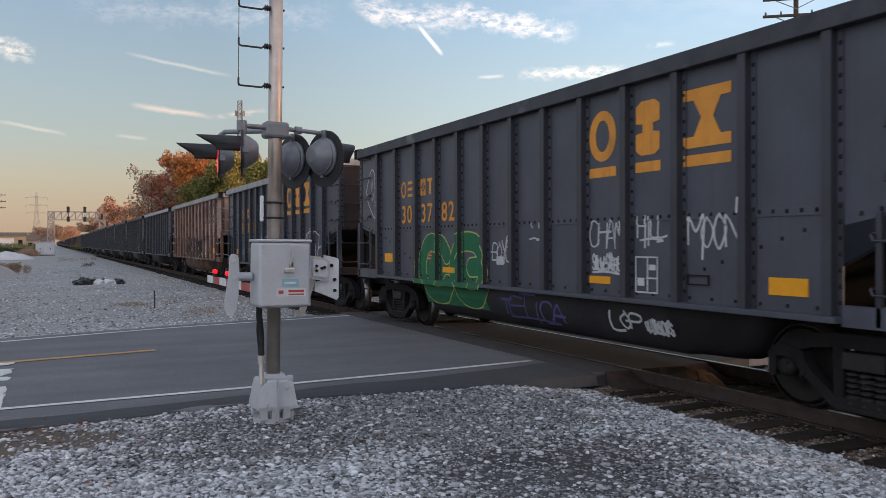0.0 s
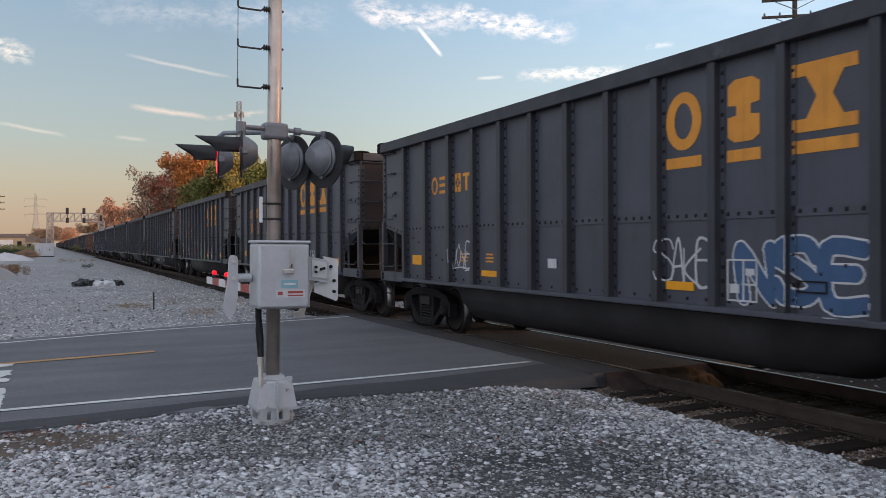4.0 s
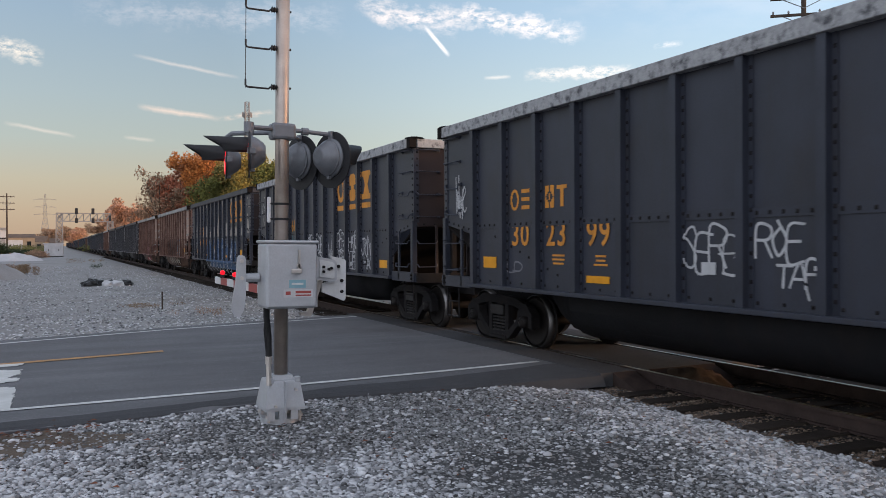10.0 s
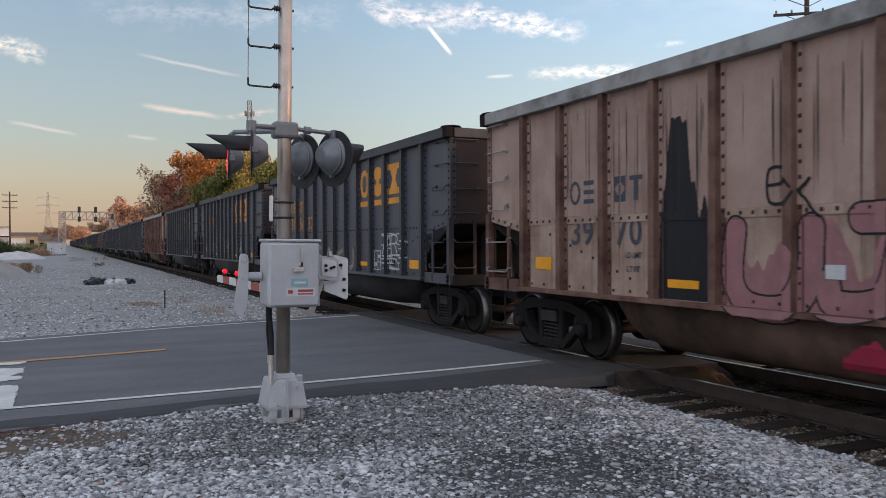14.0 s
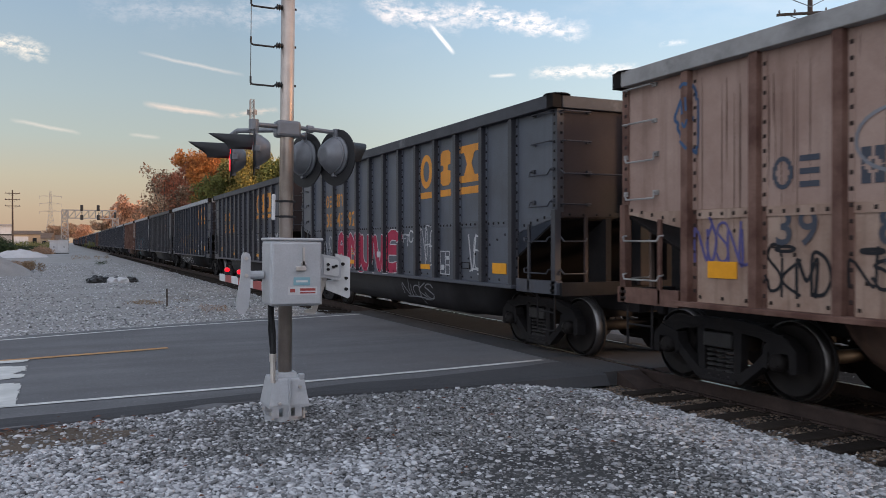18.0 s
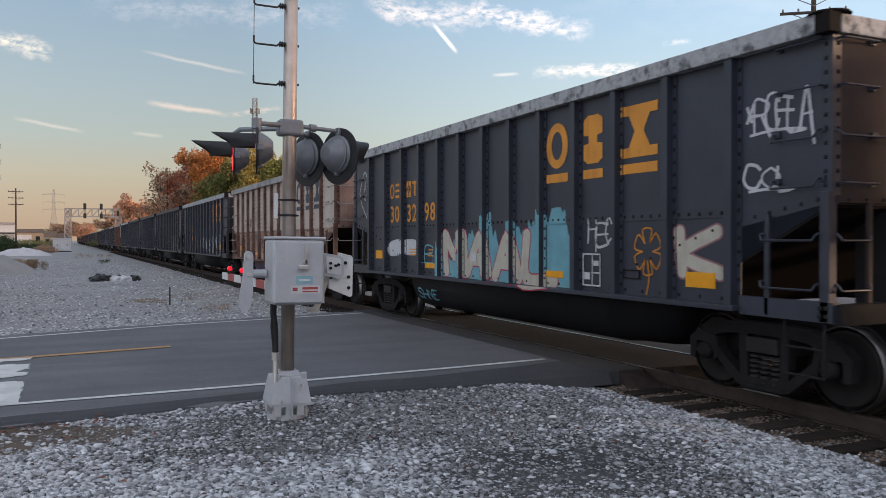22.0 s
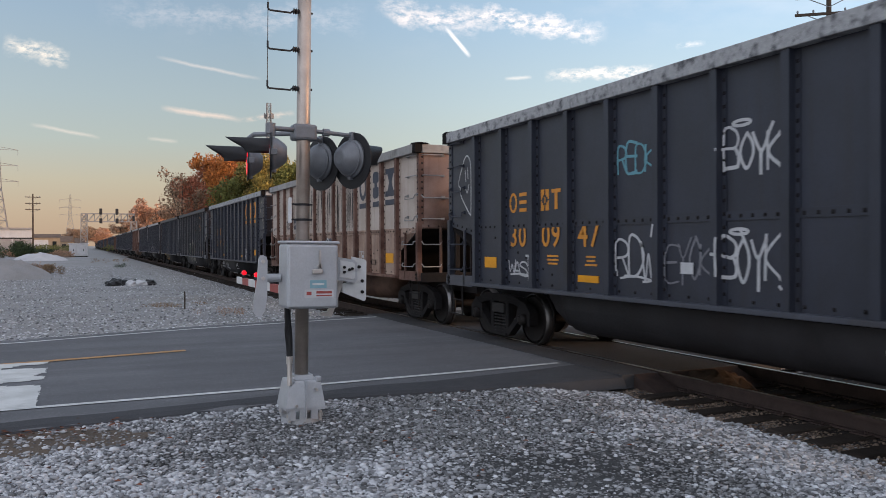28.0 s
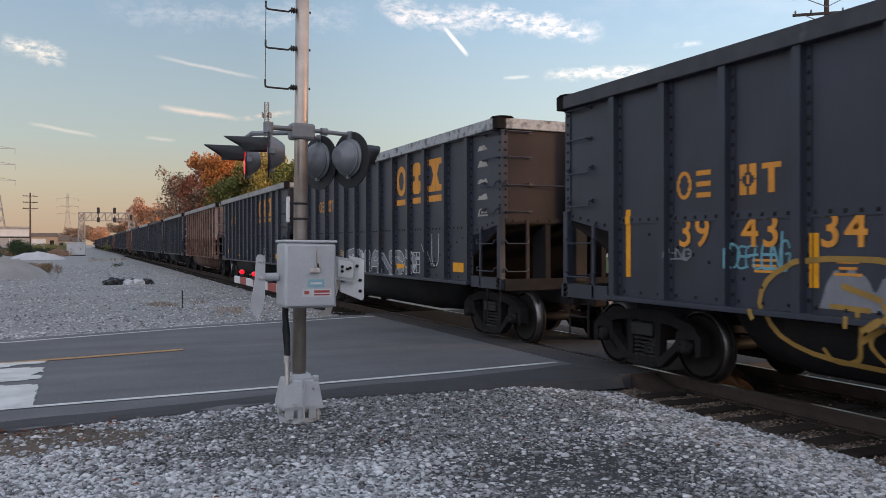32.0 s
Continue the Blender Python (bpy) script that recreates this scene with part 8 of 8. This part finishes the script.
    W(16, "white", ("NOX", 3.0, 1.4, 3.8, 1.8), ("EASY", 6.0, 1.5, 6.9, 1.85), ("VOY", 9.0, 1.4, 9.8, 1.8))
    W(17, "magenta", ("MTSK", 2.1, 1.55, 2.9, 1.9), ("AX", 2.2, 1.3, 2.5, 1.5), wide=0.03)
    W(17, "white", ("LOUD", 4.1, 1.5, 5.7, 1.9), ("DRS", 9.2, 1.3, 9.9, 1.65))
    bubbles(18, None, "grey", 2.2, 6.9, 2.4, 0.6, 4, 0.035)
    W(18, "white", ("RR", 10.1, 1.45, 10.7, 1.8))
    W(18, "violet", ("NOSNL", 0.1, 1.58, 0.92, 1.95), wide=0.035)
    W(18, "black", ("SKMD", 1.12, 1.28, 1.85, 1.64), ("NSK", 2.08, 1.4, 2.8, 1.65), ("I", 7.15, 1.3, 7.4, 1.9), wide=0.034, halo=True)
    drawn = Shape()
    drawn_face(drawn, at(18, -0.25), 2.85, 0.62, 0.04)
    put_paint(C[18], drawn, "blue", "chalked_outline")
    runs(18, "brownstain", 0, 12, 3.75, 1.5, 78)
    letters(19, "magenta", "white", 2.25, 7.0, 1.1, 0.92, "BNUVE", 0.022, 0.36)
    W(19, "white", ("NS", 1.1, 1.3, 1.7, 1.85), ("FTC", 7.15, 1.8, 7.65, 1.98), ("NER", 8.15, 1.4, 8.9, 2.0), ("VE", 10.4, 1.35, 10.9, 1.9), wide=0.03)
    W(19, "grey", ("NICKS", 6.9, 0.65, 8.5, 0.9))
    W(20, "white", ("AK", 4.4, 1.2, 4.85, 1.7), ("J", 8.1, 1.3, 8.5, 1.9), ("V", 10.1, 1.5, 10.6, 2.0))
    T(20, "white", (11.1, 1.1, 0.85, 1.0), (11.2, 1.15, 0.7, 0.9))
    blotch(20, "black", 7.1, 7.75, 1.6, 3.7, 8, "grime_patch", top=True)
    for text, b0, z0, b1, z1 in (("G", 4.3, 1.3, 4.95, 2.1), ("X", 5.2, 1.25, 5.95, 2.35), ("Z", 6.2, 1.3, 6.95, 2.25), ("S", 7.1, 1.25, 7.9, 2.15)):
        W(21, "gold", (text, b0, z0, b1, z1), (text, b0 + 0.09, z0 + 0.05, b1 + 0.06, z1 - 0.05), wide=0.03)
    W(21, "gold", ("SR", 8.25, 1.4, 8.92, 1.9), wide=0.035)
    W(21, "white", ("STEMF", 10.1, 1.42, 10.92, 1.74), wide=0.032, halo=True)
    W(21, "white", ("PAK", 2.4, 0.64, 3.6, 0.9), ("JSAMUALA", 4.0, 0.62, 6.6, 0.88), ("RAE", 1.1, 1.25, 1.7, 1.5), wide=0.03)
    W(22, "white", ("OR", 3.2, 1.6, 3.85, 1.9), ("SUL", 5.08, 1.55, 5.85, 1.85), ("HNG", 5.1, 1.28, 5.85, 1.5), ("YOOS", 8.15, 1.6, 8.85, 1.92), ("JNG", 8.15, 1.25, 8.8, 1.52))
    W(22, "cyan", ("BORCA", 10.1, 1.55, 10.92, 1.88), ("EK", 1.1, 1.55, 1.7, 1.85), ("AV", 4.2, 1.4, 4.7, 1.75), wide=0.03)
    W(22, "magenta", ("ANS", 2.1, 1.7, 2.7, 1.88))
    blotch(23, "cyan", 3.9, 8.95, 1.1, 2.3, 6)
    letters(23, "cream", "magenta", 4.15, 8.45, 1.1, 0.96, "MAAL", 0.02, 0.38)
    bubbles(23, "white", None, 1.1, 2.8, 1.45, 0.4, 2)
    W(23, "cyan", ("B", 3.2, 1.4, 3.65, 1.75), ("SHNE", 2.6, 0.6, 3.6, 0.8))
    W(23, "white", ("HEC", 9.3, 1.76, 9.95, 2.08), ("*RCFLA", 12.15, 2.98, 13.0, 3.3), ("COL", 12.15, 2.36, 12.8, 2.58), wide=0.03)
    q = Shape()                         # a drawn flower on its stem
    fy, fz = at(23, 10.6), 1.66
    for i in range(6):
        a, c = 1.047 * i, 1.047 * i + 0.52
        paint_stroke(q, curve_through([(fy + 0.1 * math.cos(a), fz + 0.12 * math.sin(a)), (fy + 0.26 * math.cos(a + 0.15), fz + 0.3 * math.sin(a + 0.15)), (fy + 0.26 * math.cos(c + 0.3), fz + 0.3 * math.sin(c + 0.3)), (fy + 0.1 * math.cos(c + 0.5), fz + 0.12 * math.sin(c + 0.5))], 3), 0.022)
    paint_stroke(q, curve_through([(fy, fz - 0.12), (fy - 0.03, fz - 0.35), (fy + 0.02, fz - 0.55)]), 0.024)
    put_paint(C[23], q, "orange", "painted_flower")
    letters(23, "cream", "dullpink", 11.12, 11.85, 1.35, 0.66, "K", 0.02, 0.3)
    drawn = Shape()
    drawn_face(drawn, at(24, 3.15), 2.3, 0.62, 0.028)
    put_paint(C[24], drawn, "grey", "chalked_outline")
    W(24, "black", ("PALE", 4.05, 1.4, 4.85, 1.85), ("ESS", 5.08, 1.72, 5.8, 1.95), ("KNE", 5.1, 1.35, 5.8, 1.65), ("YSL", 7.08, 1.95, 7.85, 2.25), ("NB", 2.2, 1.35, 2.8, 1.7), ("RE", 0.2, 1.3, 0.7, 1.6))
    W(24, "black", ("PALSR", 10.05, 1.42, 10.85, 1.82), wide=0.036, halo=True)
    W(24, "brownstain", ("WASK", 6.1, 1.4, 6.85, 1.9), ("RSK", 7.1, 1.35, 7.8, 1.8))
    W(24, "magenta", ("NOUL3", 8.1, 2.08, 8.8, 2.18), ("NSDAY", 11.05, 1.24, 11.8, 1.44))
    W(24, "blue", ("SHLE", 11.05, 1.66, 11.85, 1.95), wide=0.034)
    W(24, "violet", ("NOX", 2.7, 0.72, 3.7, 0.9), ("HATEONE", 3.8, 0.72, 5.5, 0.9))
    runs(24, "brownstain", 0, 12, 3.75, 1.5, 54)
    W(25, "white", ("HE", 0.25, 1.66, 0.85, 1.95), ("DOE", 1.25, 1.3, 1.9, 1.55), ("WED", 4.2, 1.35, 4.92, 1.75), ("HDN", 5.15, 1.42, 5.92, 1.88), ("GNOT", 6.1, 1.5, 6.92, 1.92), ("WEMA", 7.1, 1.4, 7.9, 1.88), ("SHES", 8.12, 1.6, 8.9, 1.8), ("CAND", 8.15, 1.36, 8.9, 1.56), ("HYKEL", 9.08, 1.72, 9.8, 2.0), ("WHOL", 10.1, 1.38, 10.9, 1.95), ("SHEY", 11.08, 1.7, 11.95, 2.0), ("CAND", 11.05, 1.4, 11.8, 1.66), ("Z", 11.05, 1.15, 11.25, 1.35), wide=0.032)
    blotch(26, "gold", 9.15, 10.3, 1.05, 2.02, 9, "paint_patch", 0.0032)
    bubbles(26, "gold", "white", 9.1, 10.3, 1.05, 0.98, 2, 0.02)
    letters(26, "umber", "white", 6.15, 9.75, 1.06, 0.98, "UORE", 0.02, 0.42)
    W(26, "cyan", ("99C", 5.22, 1.68, 5.8, 1.95), wide=0.03)
    W(26, "grey", ("F", 4.3, 1.3, 4.85, 1.85), ("M-", 10.3, 1.55, 10.9, 1.75))
    # last quarter
    W(27, "white", ("NOSE", 2.0, 1.4, 2.8, 1.8), ("KAPOW", 7.0, 1.4, 7.9, 1.9))
    W(28, "white", ("ROT", 3.0, 1.3, 3.8, 1.7), ("HINK", 9.0, 1.4, 9.9, 1.9))
    W(28, "cyan", ("ZE", 6.0, 1.4, 6.6, 1.8))
    W(29, "cyan", ("REDK", 4.15, 2.78, 4.9, 3.1), wide=0.03)
    W(29, "white", ("WAST", 1.15, 1.32, 1.9, 1.54), ("RDW", 4.12, 1.4, 4.9, 1.82), wide=0.03)
    W(29, "grey", ("EYOK", 5.12, 1.4, 5.9, 1.8))
    W(29, "white", ("BOYK", 6.1, 2.62, 6.9, 3.05), ("BOYK", 6.05, 1.42, 6.88, 1.84), wide=0.036, halo=True)
    T(29, "white", (8.0, 0.7, 0.6, 0.1), (8.9, 0.68, 0.8, 0.1))
    runs(30, "black", 2.8, 11, 3.75, 1.9, 170, fat=2.6)
    runs(30, "brownstain", 0, 12, 3.75, 1.4, 72, 9)
    blotch(30, "black", 3.05, 3.9, 1.1, 1.75, 3, "grime_patch")
    blotch(30, "black", 4.1, 4.85, 1.1, 2.0, 4, "grime_patch")
    q = Shape()
    paint_columns(q, at(30, 6.93), at(30, 6.07), lambda y: [(1.22 + 0.03 * noise.noise((y * 9, 0, 0)), 1.98 + 0.04 * noise.noise((y * 7, 3, 0)))], 0.03, 0.004)
    put_paint(C[30], q, M_NAVY, "paint_patch")
    W(30, "white", ("SNL", 6.1, 1.45, 6.85, 1.9), wide=0.06)
    W(30, "blue", ("SU", 5.08, 1.55, 5.7, 1.85), wide=0.034)
    T(30, "black", (0.1, 1.4, 0.6, 0.5), (1.1, 1.25, 0.6, 0.6), (2.5, 0.66, 0.8, 0.26), (3.3, 0.68, 0.8, 0.2), (4.5, 0.62, 0.9, 0.3), (5.6, 0.64, 0.8, 0.24), (6.5, 0.6, 1.6, 0.32))
    W(31, "mint", ("STEEZ", 4.1, 1.52, 4.92, 1.86))
    W(31, "white", ("GMB", 2.4, 0.7, 3.0, 0.9), ("KNIK", 3.6, 0.66, 4.4, 0.92), ("ES", 6.4, 0.68, 7.0, 0.88), ("I", 8.05, 1.35, 8.4, 1.85))
    T(31, "white", (-0.8, 2.1, 0.4, 0.9))
    for n in range(9):
        b = 12.15 + 0.09 * n
        blotch(31, "primer", b, b + 0.07 + 0.05 * (n % 3), 2.4 + 0.37 * ((n * 3) % 4), 2.6 + 0.37 * ((n * 3) % 4), n + 60, "bare_patch")
    bubbles(32, "fawn", None, 7.05, 8.2, 1.1, 0.9, 1)
    bubbles(32, "cream", None, 4.85, 7.3, 1.05, 1.1, 2)
    bubbles(32, "green", "cream", 5.0, 7.2, 1.08, 0.92, 2, 0.04)
    for b, z in ((5.1, 0.82), (5.75, 0.9), (6.5, 0.86), (7.2, 0.78)):
        q = Shape()
        y = at(32, b)
        paint_columns(q, y - 0.08, y + 0.08, ring_span(y, z, 0.08, 0.15, 0.01), 0.016, 0.004)
        put_paint(C[32], q, "cream", "paint_drip")
    W(32, "white", ("HIWAY", 1.08, 1.5, 1.92, 1.82), wide=0.034, halo=True)
    W(32, "grey", ("MDO", 2.1, 1.6, 2.8, 1.8), ("SEK", 3.2, 1.68, 3.75, 1.9), ("RT", 4.35, 1.2, 4.6, 1.75))
    W(32, "white", ("GOT", 8.3, 1.8, 8.85, 2.02), ("FAT", 8.3, 1.56, 8.85, 1.76), ("GIRL", 8.3, 1.32, 8.9, 1.52), ("XOS", 7.15, 1.6, 7.8, 1.95), wide=0.024)
    W(32, "fawn", ("ELUU", 9.2, 1.85, 9.9, 2.08), ("RAPY", 9.2, 1.56, 9.9, 1.8), wide=0.026)
    q = Shape()
    for line in (((10.12, 2.08), (10.14, 1.94)), ((10.26, 2.08), (10.28, 1.94)), ((10.08, 1.86), (10.2, 1.76), (10.36, 1.86))):
        paint_stroke(q, curve_through([(at(32, b), z) for b, z in line]), 0.024)
    put_paint(C[32], q, "white", "painted_smile")
    bubbles(33, None, "gold", 2.6, 4.9, 0.6, 1.15, 1, 0.06)
    blotch(33, "grey", 3.2, 4.6, 1.15, 1.75, 5)
    W(33, "gold", ("JOE", 3.2, 0.66, 4.6, 1.1), wide=0.05)
    W(33, "grey", ("HNG", 1.05, 1.62, 1.4, 1.74), wide=0.022)
    W(33, "cyan", ("DEFLENG", 2.05, 1.55, 2.85, 1.78))
    for c in list(C[33].children):
        if c.name.startswith("reflector_strip"):
            bpy.data.objects.remove(c)
    for b, z0, z1 in ((0.25, 1.35, 2.25), (3.15, 1.35, 1.9), (6.75, 1.35, 2.2)):
        q = Shape()
        paint_columns(q, at(33, b) - 0.05, at(33, b) + 0.05, rect_span(z0, z1))
        put_paint(C[33], q, M_REFLECT, "reflector_bar")
    letters(34, "grey", "white", 3.6, 9.4, 1.1, 0.55, "KEMANSO", 0.02)
    W(34, "white", ("NU", 9.9, 1.4, 10.6, 1.9), ("KINGS", 4.0, 0.7, 4.9, 0.9))
    for n in range(5):
        blotch(34, "primer", 12.3, 12.7, 2.3 + 0.3 * n, 2.45 + 0.3 * n, n + 80, "bare_patch")
    W(36, "white", ("ACE", 4.0, 1.4, 4.8, 1.8), ("VOYE", 8.0, 1.4, 8.8, 1.8))
    W(37, "white", ("NOPE", 6.0, 1.4, 6.8, 1.9))
    W(39, "white", ("HOST", 7.0, 1.4, 7.8, 1.9))


paint_train()


# ---- moves ----
TRAVEL = [-18.08, -1.84, 14.43, 30.74, 47.10, 63.50, 79.90, 96.29, 112.73, 129.23, 145.75, 162.30, 178.86, 195.47, 212.11, 228.82, 245.59, 262.45, 279.41, 296.35, 313.53, 330.58, 347.59, 364.57, 381.52, 398.47, 415.46, 432.49, 449.54, 466.61, 483.73, 500.94, 518.20]


def travelled(t):
    """Metres that the train has gone by t."""
    i = min(int(t), len(TRAVEL) - 2)
    a, b = TRAVEL[max(i - 1, 0)], TRAVEL[min(i + 2, len(TRAVEL) - 1)]
    p, q, u = TRAVEL[i], TRAVEL[i + 1], t - i
    m0, m1 = (q - a) / (2 if i else 1), (b - p) / (2 if i + 2 < len(TRAVEL) else 1)
    return (2 * u ** 3 - 3 * u * u + 1) * p + (u ** 3 - 2 * u * u + u) * m0 + (-2 * u ** 3 + 3 * u * u) * q + (u ** 3 - u * u) * m1


# where each car's middle lies behind the far corner of the first
BASE = {}
SLACK = {0: 0.07, 3: 0.0, 5: -0.11, 6: -0.32, 7: 0.15, 9: -0.10, 11: -0.03, 12: -0.06, 13: -0.18, 14: 0.03, 17: -0.27, 18: -0.02, 19: 0.04, 20: -0.12, 21: -0.14, 22: -0.1, 23: -0.2, 24: -0.11, 26: 0.14, 28: -0.15, 29: -0.18, 31: 0.07, 32: 0.09, 33: -0.52}
_edge = KINDS["a"][2] / 2 - KINDS["a"][1]
for _k in range(len(CARS)):
    _p, _h = KINDS[kind_of(_k)][2], KINDS[kind_of(_k)][1]
    if _k:
        _edge += _p
    BASE[_k] = _edge - _p / 2
    if not _k:
        BASE[0] = -_h
for _k, _d in SLACK.items():
    BASE[_k] += _d
for _k in (-1, -2, -3):
    BASE[_k] = BASE[0] + 15.8 * _k


def motions():
    wheels = {}
    for k, car in TRAIN:
        walk(car, [(t, pose(TRACK_X, BASE[k] - travelled(t), 0)) for t in range(33)])
        for truck in car.children:
            if not truck.name.startswith("truck"):
                continue
            for w in truck.children:
                if not w.name.startswith("wheelset"):
                    continue
                side = w.matrix_basis.translation.y > 0
                if side not in wheels:
                    y = w.matrix_basis.translation.y
                    walk(w, [(n / FPS, pose(0, y, WHEEL_R, math.degrees((travelled(n / FPS) - TRAVEL[0]) / WHEEL_R))) for n in range(32 * FPS + 1)])
                    wheels[side] = w.animation_data
                else:
                    w.rotation_mode = "QUATERNION"
                    w.animation_data_create()
                    w.animation_data.action = wheels[side].action
                    w.animation_data.action_slot = wheels[side].action_slot


motions()
